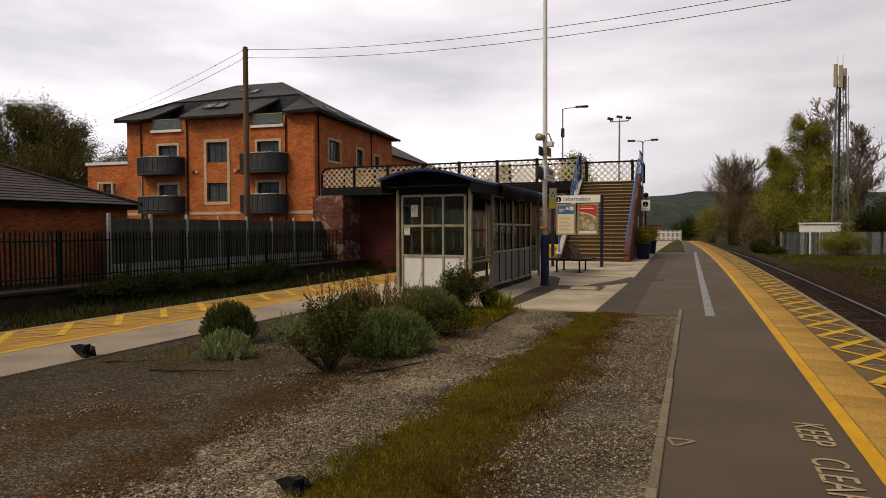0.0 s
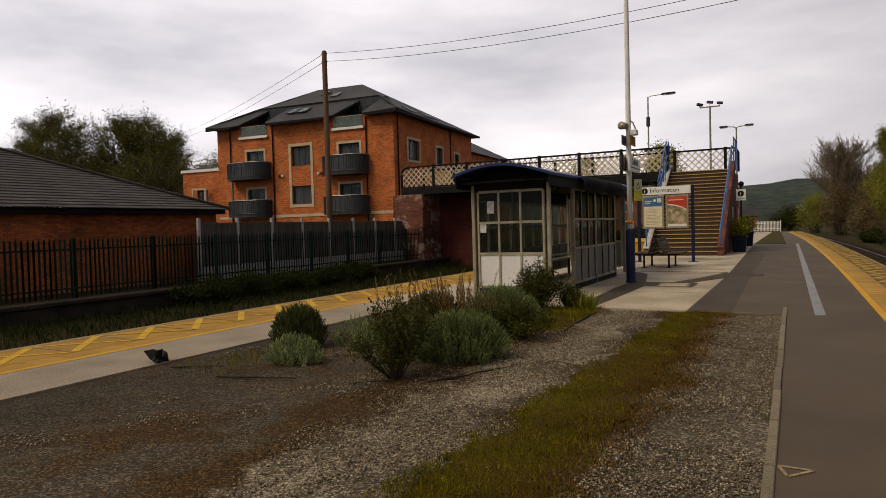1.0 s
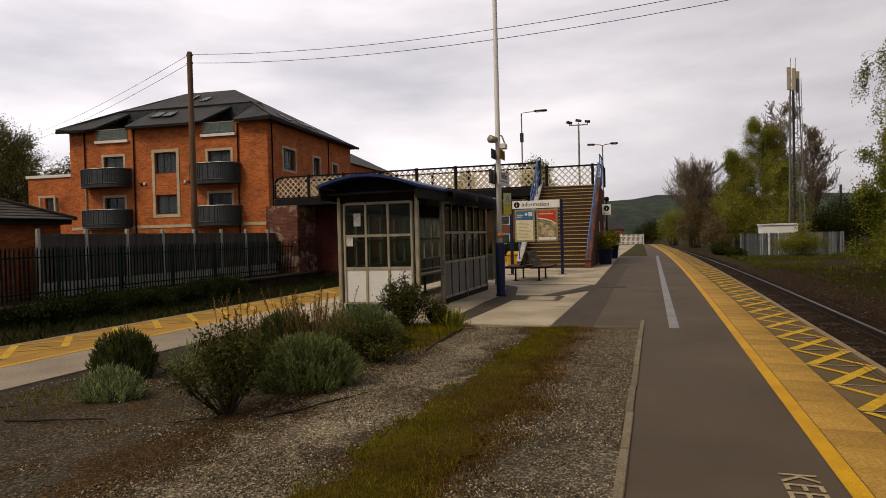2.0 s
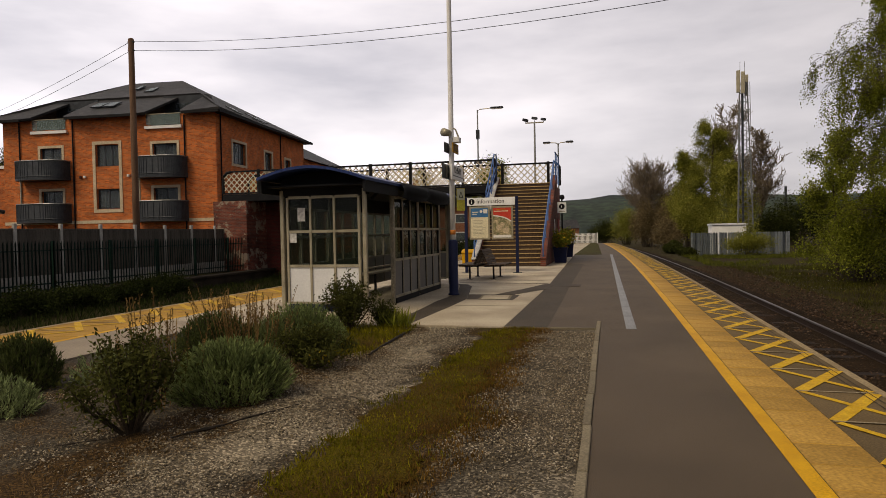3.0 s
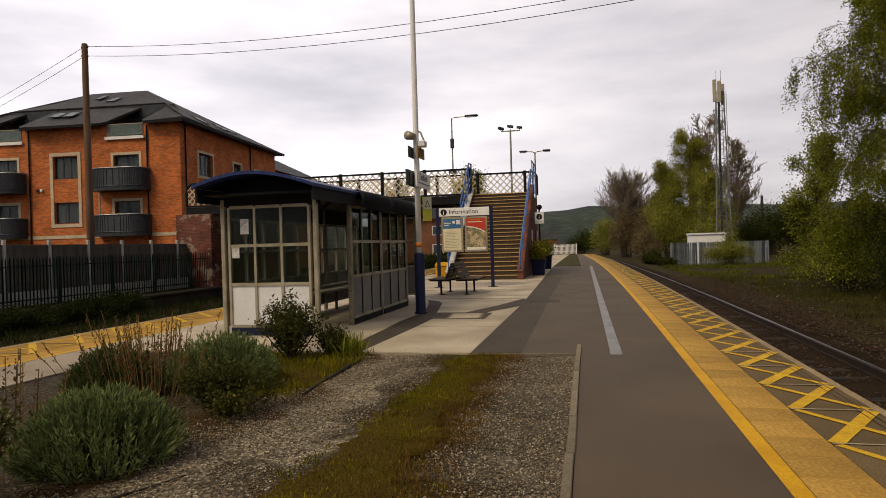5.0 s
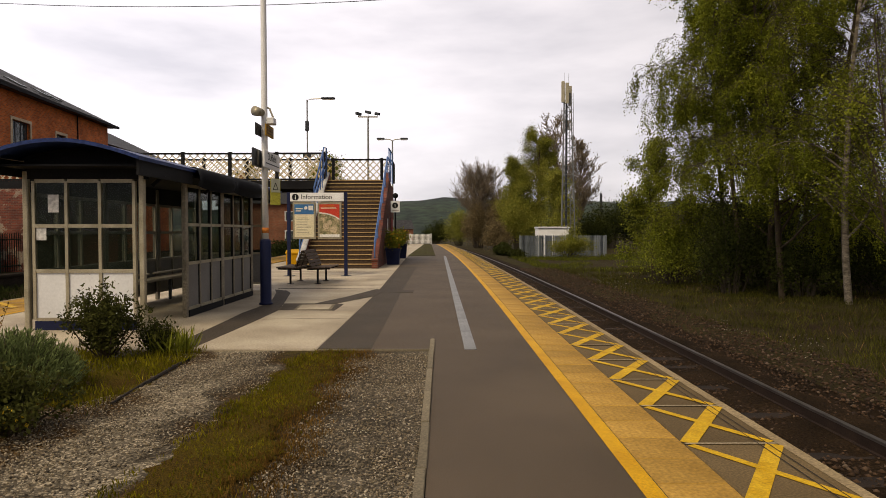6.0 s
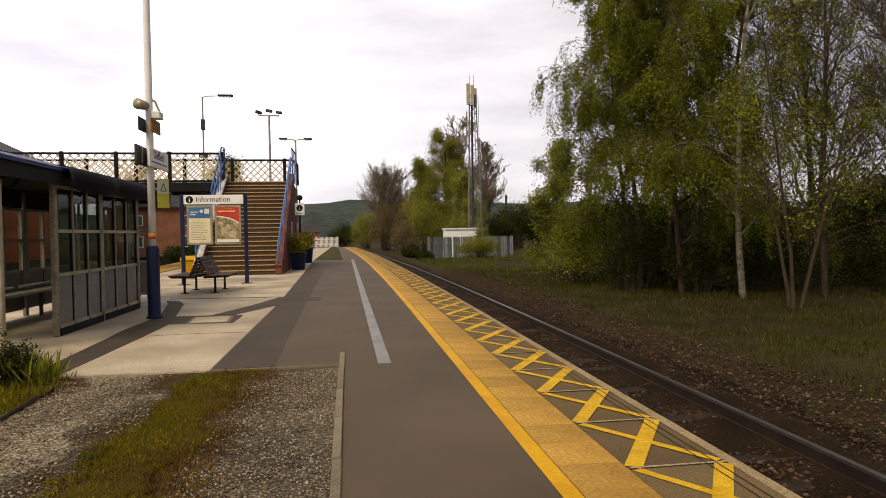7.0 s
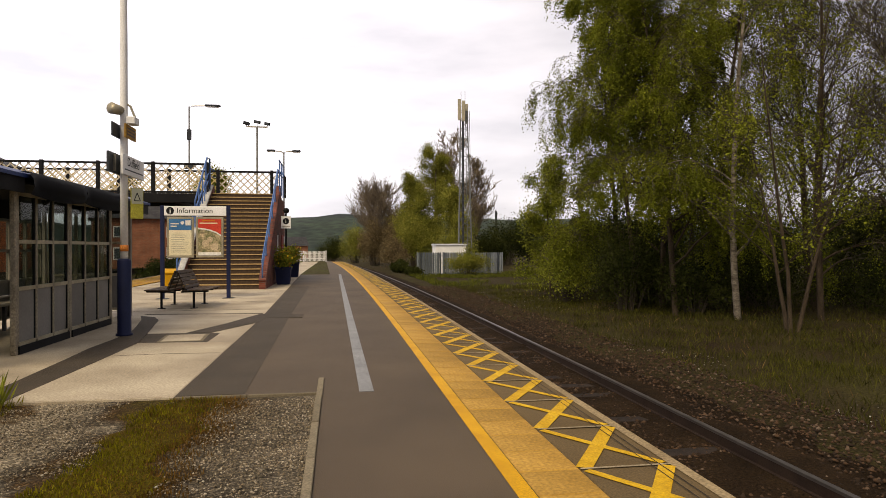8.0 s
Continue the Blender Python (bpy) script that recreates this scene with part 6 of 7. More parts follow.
# ---- telegraph pole and overhead wires ----
tp = thing("telegraph_pole", "tall brown timber telegraph pole behind the fence", "pole", (-22.5, 28.2, -0.42))
part("shaft", lathe(bmesh.new(), (0, 0, 0), [(0.17, 0), (0.15, 4), (0.125, 10.88), (0.1, 10.93)], 12), M_WOODPOLE, tp, "", True)
for z in (10.36, 10.74):
    part("insulator", bx(-0.16, 0.16, -0.05, 0.05, z, z + 0.07, bev=0.01), M_DARKMETAL, tp)


def wire(p, q, sag, name="overhead_wire"):
    p, q = Vector(p), Vector(q)
    pts = [p.lerp(q, i / 24) - Vector((0, 0, 4 * sag * (i / 24) * (1 - i / 24))) for i in range(25)]
    return tagged(part(name, tube(bmesh.new(), pts, 0.011, 5), M_DARKMETAL), "thin dark overhead wire from the telegraph pole", "wire", "overhead wires")


wire((-22.5, 28.2, 10.39), (26.2, 16.25, 10.5), 2.14)
wire((-22.5, 28.2, 9.98), (26.2, 16.25, 10.27), 2.14)
wire((-22.5, 28.2, 10.39), (-70, 57.7, 13.5), 0.5)
wire((-22.5, 28.2, 9.98), (-70, 58.0, 13.0), 0.5)

# ---- lineside mast and compound ----
M_ANTENNA = mat("weathered_cream_plastic", (0.3, 0.27, 0.19), (0.4, 0.36, 0.27), 2, 30, 0.7, 0.05)


def lattice_mast():
    m = thing("lattice_mast", "tall galvanised lattice mast with pale antenna panels", "mast", (10.85, 70.0, -1.1))
    H, r0, r1 = 16.2, 0.95, 0.42
    def corner(k, z):
        r = r0 + (r1 - r0) * z / H
        a = math.radians(90 + 120 * k + 18)
        return Vector((r * math.cos(a), r * math.sin(a), z))
    for k in range(3):
        part("leg", tube(bmesh.new(), [corner(k, 0), corner(k, H)], 0.06, 8), M_MAST_STEEL, m)
        for i in range(18):
            z0, z1 = H * i / 18, H * (i + 1) / 18
            bm = bmesh.new()
            tube(bm, [corner(k, z0), corner((k + 1) % 3, z1)] if i % 2 else [corner((k + 1) % 3, z0), corner(k, z1)], 0.03, 5)
            tube(bm, [corner(k, z1), corner((k + 1) % 3, z1)], 0.025, 5)
            part("brace", bm, M_MAST_STEEL, m)
    bm = bmesh.new()
    for s in (-0.2, 0.2):
        tube(bm, [(0.62 + s, -0.4, 0), (0.42 + s, -0.25, H)], 0.025, 5)
    for i in range(50):
        tube(bm, [(0.42 - 0.2 * i / 50 + 0.0, -0.4 + 0.15 * i / 50, H * i / 50), (0.82 - 0.2 * i / 50, -0.4 + 0.15 * i / 50, H * i / 50)], 0.015, 4)
    part("ladder", bm, M_MAST_STEEL, m, "caged steel ladder")
    for k, (x, y) in enumerate(((-0.42, -0.45), (-0.02, -0.5), (0.42, 0.3))):
        part("antenna", bx(x - 0.17, x + 0.17, y - 0.08, y + 0.08, H - 1.0 - 0.1 * k, H + 1.1 - 0.15 * k, bev=0.04), M_ANTENNA, m, "weathered cream antenna panel")
    for x in (-0.25, 0.15):
        part("antenna_rod", tube(bmesh.new(), [(x, -0.4, H), (x, -0.4, H + 1.9)], 0.02, 5), M_MAST_STEEL, m)
    part("cable_tray", bx(-0.15, 0.05, -0.35, -0.28, 0.3, H), M_DARKMETAL, m)
    return m


lattice_mast()
cab = thing("equipment_cabin", "white flat-roofed equipment cabin in the compound", "cabin", (8.95, 67.2, -1.2))
part("body", bx(-1.45, 1.45, -1.1, 1.1, 0, 2.85, bev=0.03), M_WHITEPAINT, cab)
part("roof", bx(-1.53, 1.53, -1.2, 1.2, 2.85, 3.0, bev=0.02), M_PANEL, cab)
part("door", bx(-1.2, -0.3, -1.12, -1.1, 0.1, 2.2), M_PANEL, cab)
ch = thing("far_chimney", "thin dark chimney beyond the trees", "chimney", (26.0, 118, -1))
part("shaft", tube(bmesh.new(), [(0, 0, 0), (0, 0, 8.9)], [0.25, 0.2], 8), M_DARKMETAL, ch)

# ---- houses beyond the footbridge ----
def house(at, rz, w, d, h, rh, label):
    ho = thing("far_house", label, "house", at, rz)
    part("wall", bx(-w / 2, w / 2, 0, d, 0, h), M_BRICK_FAR, ho)
    bm = bmesh.new()
    e = 0.3
    q = [bm.verts.new(p) for p in ((-w / 2 - e, -e, h), (w / 2 + e, -e, h), (w / 2 + e, d + e, h), (-w / 2 - e, d + e, h), (-w / 2 - e, d / 2, h + rh), (w / 2 + e, d / 2, h + rh))]
    for i in ((0, 1, 5, 4), (2, 3, 4, 5), (1, 2, 5), (3, 0, 4), (3, 2, 1, 0)):
        bm.faces.new([q[k] for k in i])
    roof = part("roof", bm, M_SLATE, ho)
    part("chimney", bx(-w / 4 - 0.3, -w / 4 + 0.3, d / 2 - 0.3, d / 2 + 0.3, h + rh * 0.6, h + rh + 0.9), M_BRICK_FAR, roof)
    for x in (-w / 4, w / 4):
        for z in ((h * 0.18, h * 0.18 + 1.1),) + (((h * 0.62, h * 0.62 + 1.0),) if h > 4 else ()):
            wd = part("window", bx(x - 0.6, x + 0.6, -0.04, 0.0, *z), M_WHITEPAINT, ho)
            part("pane", bx(x - 0.5, x + 0.5, -0.05, -0.041, z[0] + 0.08, z[1] - 0.08), M_WINDOW, wd)
    return ho


house((-19.0, 70, -0.42), 20, 9, 7, 4.6, 2.4, "brick house with slate roof beyond the bridge")
house((-13.5, 92, -0.42), 8, 10, 7, 3.2, 2.0, "low brick house with slate roof")
house((-13.0, 165, -1.0), 15, 9, 7, 3.0, 2.2, "distant brick house behind the picket fence")
house((-60, 75, -0.42), 25, 14, 9, 5, 3, "brick house beside the apartment block")

# ---- trees and plants ----
def grow(seed, height, r0, levels=3, lean=(0, 0), first=0.22, n_limb=16, limb=0.42, rise=0.75, droop=0.0, twigs=7, wander=0.12, fork=1, thin=0.006, taper=0.62):
    """Branches of a tree: a list of (points, radii) and the points that bear leaves."""
    rng = random.Random(seed)
    out, tips = [], []

    def shoot(p, d, length, r, lev):
        n = 9 if lev == 0 else (6 if lev == 1 else 4)
        pts, rad = [Vector(p)], [r]
        d = Vector(d).normalized()
        for i in range(n):
            w_ = wander * (0.3 if lev == 0 else 1)
            d = d + Vector((rng.gauss(0, w_), rng.gauss(0, w_), rng.gauss(0, w_) * 0.6))
            if lev:
                d.z -= droop * (0.35 + 0.65 * lev) * (i / n)
            d.normalize()
            pts.append(pts[-1] + d * (length / n))
            rad.append(max(thin, r * (1 - 0.88 * (i + 1) / n)))
        out.append((pts, rad, lev))
        if lev >= levels - 1:
            tips.extend(pts[1:])
            return
        cnt = n_limb if lev == 0 else twigs
        for k in range(cnt):
            t = (first + (1 - first) * (k + rng.random()) / cnt) if lev == 0 else 0.2 + 0.8 * (k + rng.random()) / cnt
            i = min(int(t * n), n - 1)
            q = pts[i].lerp(pts[i + 1], t * n - i)
            a = rng.uniform(0, 6.28318)
            out_d = Vector((math.cos(a), math.sin(a), rise * rng.uniform(0.6, 1.4) - (0.25 * lev)))
            if lev:
                out_d = out_d * 0.7 + (pts[i + 1] - pts[i]).normalized() * 0.8
            ln = (height * limb * (1 - taper * t) if lev == 0 else length * rng.uniform(0.3, 0.55)) * rng.uniform(0.75, 1.2)
            shoot(q, out_d, ln, max(0.008, rad[i] * 0.45), lev + 1)

    for f in range(fork):
        a = 6.28 * f / fork + seed
        ld = Vector((lean[0] + (0.16 * math.cos(a) if fork > 1 else 0), lean[1] + (0.16 * math.sin(a) if fork > 1 else 0), 1))
        shoot((0.12 * math.cos(a) * (fork > 1), 0.12 * math.sin(a) * (fork > 1), 0), ld, height * (1 - 0.08 * f), r0 * (1 if fork == 1 else 0.75), 0)
    return out, tips


def tree(at, height, label, leaf, bark=None, seed=1, leaves=12000, size=0.085, r0=0.16, fuzz=0.16, category="tree", hang=0.0, twig=None, **kw):
    t = thing("tree", label, category, at)
    limbs, tips = grow(seed, height, r0, **kw)
    bm, tw = bmesh.new(), bmesh.new()
    for pts, rad, lev in limbs:
        if lev <= 1:
            tube(bm, pts, rad, 7 if lev == 0 else 5, cap=False)
        else:
            tube(tw, pts, rad, 3, cap=False)
    part("trunk", bm, bark or M_BARK, t, "trunk and limbs", True)
    part("twig_mass", tw, twig or M_TWIG, t, "fine branching twigs")["kind"] = "stuff"
    if leaves:
        rs = np.random.RandomState(seed)
        tp_ = np.array([tuple(p) for p in tips])
        pick = rs.randint(0, len(tp_), leaves)
        if hang:
            keep = np.array([noise.noise((p[0] * 0.9, p[1] * 0.9, p[2] * 0.55 + seed)) for p in tp_]) + rs.uniform(-0.28, 0.28, len(tp_))
            strands = np.nonzero(keep > -0.03)[0]
            pick = strands[rs.randint(0, len(strands), leaves)]
        c = tp_[pick] + rs.normal(size=(leaves, 3)) * (fuzz if not hang else 0.05)
        if hang:                        # leaves strung along drooping shoots
            drop = rs.uniform(0, 1, leaves) * (hang * rs.uniform(0.3, 1.0, len(tp_)))[pick]
            sway = rs.normal(size=(len(tp_), 2)) * 0.16
            c[:, 2] -= drop
            c[:, :2] += sway[pick] * drop[:, None]
        part_of("crown", leaf_mesh("crown", c, size * rs.uniform(0.6, 1.3, leaves), 0.8, -0.3), leaf, t, "many small leaves")["kind"] = "stuff"
    return t


B = dict(hang=0.95, levels=4, n_limb=26, limb=0.25, rise=0.9, droop=0.55, twigs=7, wander=0.13, first=0.12)
S = dict(levels=4, n_limb=24, limb=0.36, rise=1.1, droop=0.0, twigs=9, first=0.15, thin=0.01)
WEEP = "weeping birch with fresh olive leaves beside the line"
BARE = "bare-branched tree just coming into leaf"
tree((11.2, 24.9, -1.15), 15.5, "tall silver birch with white trunk and hanging spring leaves", L_BIRCH, M_BIRCH, 3, 38000, 0.057, 0.12, lean=(-0.04, 0.02), **B)
tree((10.3, 27.2, -1.15), 14.0, WEEP, L_BIRCH, M_BARK, 11, 80000, 0.055, 0.12, lean=(-0.02, 0), **{**B, "limb": 0.29, "hang": 1.2})
tree((10.35, 30.3, -1.15), 13.4, WEEP, L_BIRCH, M_BARK, 17, 92000, 0.062, 0.11, lean=(-0.03, 0), **{**B, "limb": 0.27, "hang": 1.3, "n_limb": 34, "first": 0.38, "taper": 0.3})
tree((11.0, 29.5, -1.15), 16.0, WEEP, L_BIRCH, M_BARK, 19, 76000, 0.07, 0.13, **B)
tree((12.8, 29.5, -1.1), 16.0, "tall birch with dense olive leaves", L_BIRCH, M_BARK, 23, 76000, 0.07, 0.14, **B)
tree((11.0, 33.5, -1.1), 14.5, "tall birch with dense olive leaves", L_BIRCH, M_BARK, 27, 70000, 0.078, 0.13, **B)
tree((10.9, 22.0, -1.15), 8.5, "forked young tree with sparse leaves", L_BIRCH, M_BARK, 29, 6000, 0.075, 0.085, lean=(0.02, 0), fork=3, levels=4, n_limb=10, limb=0.3, rise=1.0, droop=0.1, twigs=5)
tree((13.6, 24.2, -1.1), 13.0, "tall thin birch with sparse olive leaves", L_BIRCH, M_BARK, 33, 9000, 0.057, 0.11, **B)
tree((15.6, 27.0, -1.1), 14.5, BARE, L_BUD, M_BARK, 31, 7000, 0.07, 0.15, **S)
tree((18.5, 31.0, -1.1), 16.0, BARE, L_BUD, M_BARK, 37, 9000, 0.08, 0.18, **S)
tree((15.4, 22.0, -1.1), 12.5, BARE, L_BUD, M_BARK, 41, 5000, 0.07, 0.13, **S)
tree((20.5, 26.0, -1.1), 15.0, BARE, L_BUD, M_BARK, 45, 7000, 0.08, 0.16, **S)
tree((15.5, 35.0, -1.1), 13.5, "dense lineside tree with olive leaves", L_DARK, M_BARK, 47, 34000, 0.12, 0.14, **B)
tree((8.3, 35.0, -1.1), 6.0, "young birch with light green leaves", L_WILLOW, M_BARK, 53, 12000, 0.085, 0.06, levels=4, n_limb=14, limb=0.3, rise=0.9, droop=0.1, twigs=6, first=0.08)
tree((10.0, 39.0, -1.1), 7.0, "young birch with light green leaves", L_WILLOW, M_BARK, 59, 13000, 0.09, 0.07, levels=4, n_limb=14, limb=0.3, rise=0.9, droop=0.1, twigs=6, first=0.08)


def bush(at, rx, ry, h, leaf, label, seed, leaves=7000, size=0.1, name="bush", stems=14):
    """A many-stemmed bush with an uneven leafy outline."""
    b = thing(name, label, "bush", at)
    rs = np.random.RandomState(seed)
    bm = bmesh.new()
    lumps = []
    for i in range(stems):
        a, q = rs.uniform(0, 6.28), rs.uniform(0.2, 1.0)
        tip = Vector((rx * q * math.cos(a), ry * q * math.sin(a), h * rs.uniform(0.45, 1.0) * (1.1 - 0.5 * q)))
        mid = tip * 0.5 + Vector((0, 0, 0.08 * h))
        tube(bm, [(0.25 * tip.x, 0.25 * tip.y, 0), mid, tip], [0.012 + 0.01 * h, 0.012, 0.006], 5, cap=False)
        lumps += [mid * 0.8 + tip * 0.2, mid * 0.4 + tip * 0.6, tip, tip]
    part("woody_base", bm, M_TWIG, b)["kind"] = "stuff"
    lp = np.array([tuple(p) for p in lumps])
    c = lp[rs.randint(0, len(lp), leaves)] + rs.normal(size=(leaves, 3)) * (rx * 0.2, ry * 0.2, h * 0.1)
    c[:, 2] = np.maximum(c[:, 2], 0.02)
    part_of("leaves", leaf_mesh("leaves", c, size * rs.uniform(0.6, 1.3, leaves), 0.7, 0.2), leaf, b)
    return b


# undergrowth below the birches; its dark leaf colour includes the murk under the crowns
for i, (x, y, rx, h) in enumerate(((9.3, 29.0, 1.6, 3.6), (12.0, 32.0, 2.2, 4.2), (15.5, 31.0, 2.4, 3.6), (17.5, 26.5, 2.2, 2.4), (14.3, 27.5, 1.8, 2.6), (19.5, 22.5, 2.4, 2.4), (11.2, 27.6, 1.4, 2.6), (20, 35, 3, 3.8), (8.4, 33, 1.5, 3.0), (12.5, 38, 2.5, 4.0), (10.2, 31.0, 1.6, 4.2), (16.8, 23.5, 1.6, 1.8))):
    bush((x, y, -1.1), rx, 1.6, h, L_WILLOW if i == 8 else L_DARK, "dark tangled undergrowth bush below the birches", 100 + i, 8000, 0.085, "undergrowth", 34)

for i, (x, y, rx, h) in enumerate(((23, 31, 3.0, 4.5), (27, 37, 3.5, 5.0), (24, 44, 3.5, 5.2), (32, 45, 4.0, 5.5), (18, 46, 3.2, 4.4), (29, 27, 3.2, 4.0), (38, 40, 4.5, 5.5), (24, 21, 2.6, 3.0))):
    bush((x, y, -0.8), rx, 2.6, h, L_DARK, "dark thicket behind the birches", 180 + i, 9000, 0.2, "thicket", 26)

# far lineside trees
F = dict(levels=4, n_limb=22, limb=0.26, rise=0.9, droop=0.08, twigs=7, first=0.1)
tree((4.2, 98, -1.1), 9.2, "rounded bare tree in bud beyond the platform", L_BUD_FAR, M_TWIG_PALE, 61, 5000, 0.12, 0.2, twig=M_TWIG_PALE, fuzz=0.3, levels=4, n_limb=60, limb=0.62, rise=0.9, droop=-0.09, twigs=10, thin=0.02, first=0.2, taper=0.5)
tree((11.2, 92, -1.1), 14.6, "tall tree in fresh olive leaf", L_FAR, M_BARK, 67, 66000, 0.125, 0.25, fuzz=0.32, **{**F, "limb": 0.3, "n_limb": 30})
tree((8.7, 90, -1.1), 11.2, "tree in fresh olive leaf", L_FAR, M_BARK, 71, 56000, 0.125, 0.22, fuzz=0.32, **{**F, "limb": 0.32, "n_limb": 30})
tree((15.2, 97, -1.1), 16.8, "tall bare tree behind the mast", L_BUD_FAR, M_TWIG_PALE, 73, 1500, 0.2, 0.24, twig=M_TWIG_PALE, levels=4, n_limb=28, limb=0.36, rise=1.2, droop=0.0, twigs=11, thin=0.022)
tree((17.5, 96, -1.1), 13.5, "bare tree behind the mast", L_BUD_FAR, M_TWIG_PALE, 79, 1500, 0.2, 0.2, twig=M_TWIG_PALE, levels=4, n_limb=28, limb=0.36, rise=1.2, droop=0.0, twigs=11, thin=0.022)
tree((12.3, 80, -1.1), 8.6, "bright green young willow", L_FAR, M_BARK, 83, 18000, 0.18, 0.12, fuzz=0.35, **F)
for i, (x, y, rx, h, m_) in enumerate(((1.2, 112, 2.2, 6.2, L_FAR), (3.4, 96, 2.0, 6.5, L_BUD_FAR), (6.2, 94, 2.4, 7.2, L_BUD_FAR), (5.0, 84, 1.6, 4.0, L_BUD_FAR), (8.0, 86, 2.2, 6.5, L_FAR), (20, 88, 3.4, 7.0, L_DARK), (25, 92, 3.6, 6.4, L_DARK), (30, 90, 3.4, 5.6, L_DARK), (36, 92, 4, 5.6, L_DARK),
                                        (-2.6, 118, 2.5, 4.2, L_DARK), (4.6, 70, 0.8, 1.2, L_DARK), (16.5, 84, 2.2, 4.5, L_DARK))):
    bush((x, y, -1.1), rx, 2.0, h, m_, "far lineside bush in spring leaf", 140 + i, 10000, 0.18, "bush", 22)
bush((9.6, 61.4, -1.15), 1.7, 1.0, 2.7, L_FAR, "loose yellow-green bush against the compound fence", 160, 9000, 0.10)
bush((4.9, 62.0, -1.1), 0.8, 0.8, 1.0, L_DARK, "low dark bush beside the line", 161, 2500, 0.12)

# trees behind the outbuilding and bridge
for i, (x, y, h, m_, n) in enumerate(((-94, 54, 15.0, L_BUD, 16000), (-86, 52, 15.0, L_BUD, 20000), (-78, 50, 14.8, L_BUD, 20000), (-76, 54, 14.2, L_BUD, 16000), (-72, 53, 14.6, L_BUD, 18000), (-69.5, 54, 13.6, L_BUD, 14000), (-66.5, 52, 13.0, L_BUD, 16000), (-62, 51, 10.8, L_BUD, 9000), (-58.0, 53, 9.2, L_BUD, 6000))):
    tree((x, y, -0.42), h, "large old tree in bud behind the outbuilding" if n > 15000 else "bare winter tree behind the outbuilding", m_, M_BARK, 200 + i, n, 0.17, 0.3, fuzz=0.45, levels=4, n_limb=26, limb=0.5, rise=0.6, droop=-0.05, twigs=11, first=0.12, thin=0.014)
tree((-12.4, 72, -0.42), 7.9, "green tree beyond the footbridge", L_WILLOW, M_BARK, 211, 18000, 0.16, 0.2, fuzz=0.4, **{**F, "limb": 0.48, "first": 0.3, "rise": 0.7})
tree((-23, 78, -0.42), 8.5, "bare tree beyond the footbridge", L_BUD, M_BARK, 213, 2500, 0.2, 0.16, levels=4, n_limb=14, limb=0.5, rise=0.9, droop=0, twigs=7)
for i, y in enumerate((46, 50, 54, 58)):
    bush((-11.5 - 0.4 * i, y, -1.0), 1.4, 2.2, 2.0, L_HEDGE, "dark green hedge beyond the footbridge", 220 + i, 5000, 0.12, "hedge")

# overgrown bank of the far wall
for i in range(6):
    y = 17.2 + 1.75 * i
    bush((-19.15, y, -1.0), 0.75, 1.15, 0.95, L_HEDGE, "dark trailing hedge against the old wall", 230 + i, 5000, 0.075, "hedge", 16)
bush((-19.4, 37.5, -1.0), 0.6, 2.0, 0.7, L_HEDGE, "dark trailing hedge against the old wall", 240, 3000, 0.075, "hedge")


def tuft_field(name, label, region, n, lo, hi, material, seed, width=0.10, z=None, dens=None, bend_=0.4):
    """Grass blades strewn over a rectangle, thinned by a noise; one object of stuff."""
    rs = np.random.RandomState(seed)
    x0, x1, y0, y1 = region
    c, ax, sz = [], [], []
    while len(c) < n:
        x, y = rs.uniform(x0, x1), rs.uniform(y0, y1)
        k = noise.noise((x * 1.1, y * 1.1, seed)) * 0.5 + 0.5
        if dens and rs.uniform() > dens(x, y) * (0.25 + 1.1 * k):
            continue
        if not dens and rs.uniform() > (k - 0.25) * 1.8:
            continue
        c.append((x, y, (z(x, y) if z else -0.015)))
        ax.append((rs.normal() * bend_, rs.normal() * bend_, 1))
        sz.append(rs.uniform(lo, hi))
    return tagged(part_of(name, leaf_mesh(name, c, np.array(sz), width, 0, np.array(ax)), material), label, "grass", "", "stuff")


def grass_strip(x, y):
    t = (y - 3) / 9
    c = -3.12 + 0.29 * t + 0.10 * noise.noise((y * 0.9, 2, 2))
    w = (0.48 - 0.22 * t) * (1.15 + 0.6 * noise.noise((y * 1.5, x * 1.5, 6)) + 0.45 * noise.noise((y * 5, x * 5, 7)))
    return max(0.0, 1 - abs(x - c) / w) ** 0.5 if abs(x - c) < w else 0.0


tuft_field("dead_grass", "dead brown grass among the green strip", (-3.6, -2.3, 1.0, 12.05), 26000, 0.012, 0.045, L_RUSTY, 21, 0.2, dens=lambda x, y: max(grass_strip(x, y), grass_strip(x - 0.18, y)) * max(0.0, 0.3 + 1.1 * noise.noise((x * 1.6, y * 0.9, 3)) + 1.2 * (x + 2.95) + 0.45 * math.exp(-((y - 7.8) / 1.4) ** 2)))
tuft_field("grass_strip", "short olive grass strip growing through gravel", (-3.6, -2.3, 1.0, 12.05), 36000, 0.012, 0.055, L_GRASS, 1, 0.16, dens=lambda x, y: grass_strip(x, y) * min(1.0, max(0.12, 0.75 - 1.3 * (x + 3.0) + 0.9 * noise.noise((x * 2, y * 1.2, 12)) - 0.5 * math.exp(-((y - 7.8) / 1.4) ** 2))))
tuft_field("moss_strip", "dry brown moss and weeds in gravel", (-6.8, -4.2, 1.0, 11.5), 7000, 0.010, 0.03, L_STRAW, 2, 0.3, dens=lambda x, y: max(0.0, 1 - abs(x + 4.75 - 0.08 * (y - 4)) / 0.35) + 0.25 * (1 if 5.5 < y < 11 and x < -4.6 else 0))
tuft_field("bed_grass", "rough green grass in the planting bed", (-5.9, -4.3, 9.6, 12.1), 4500, 0.03, 0.11, L_GRASS, 3, 0.12)
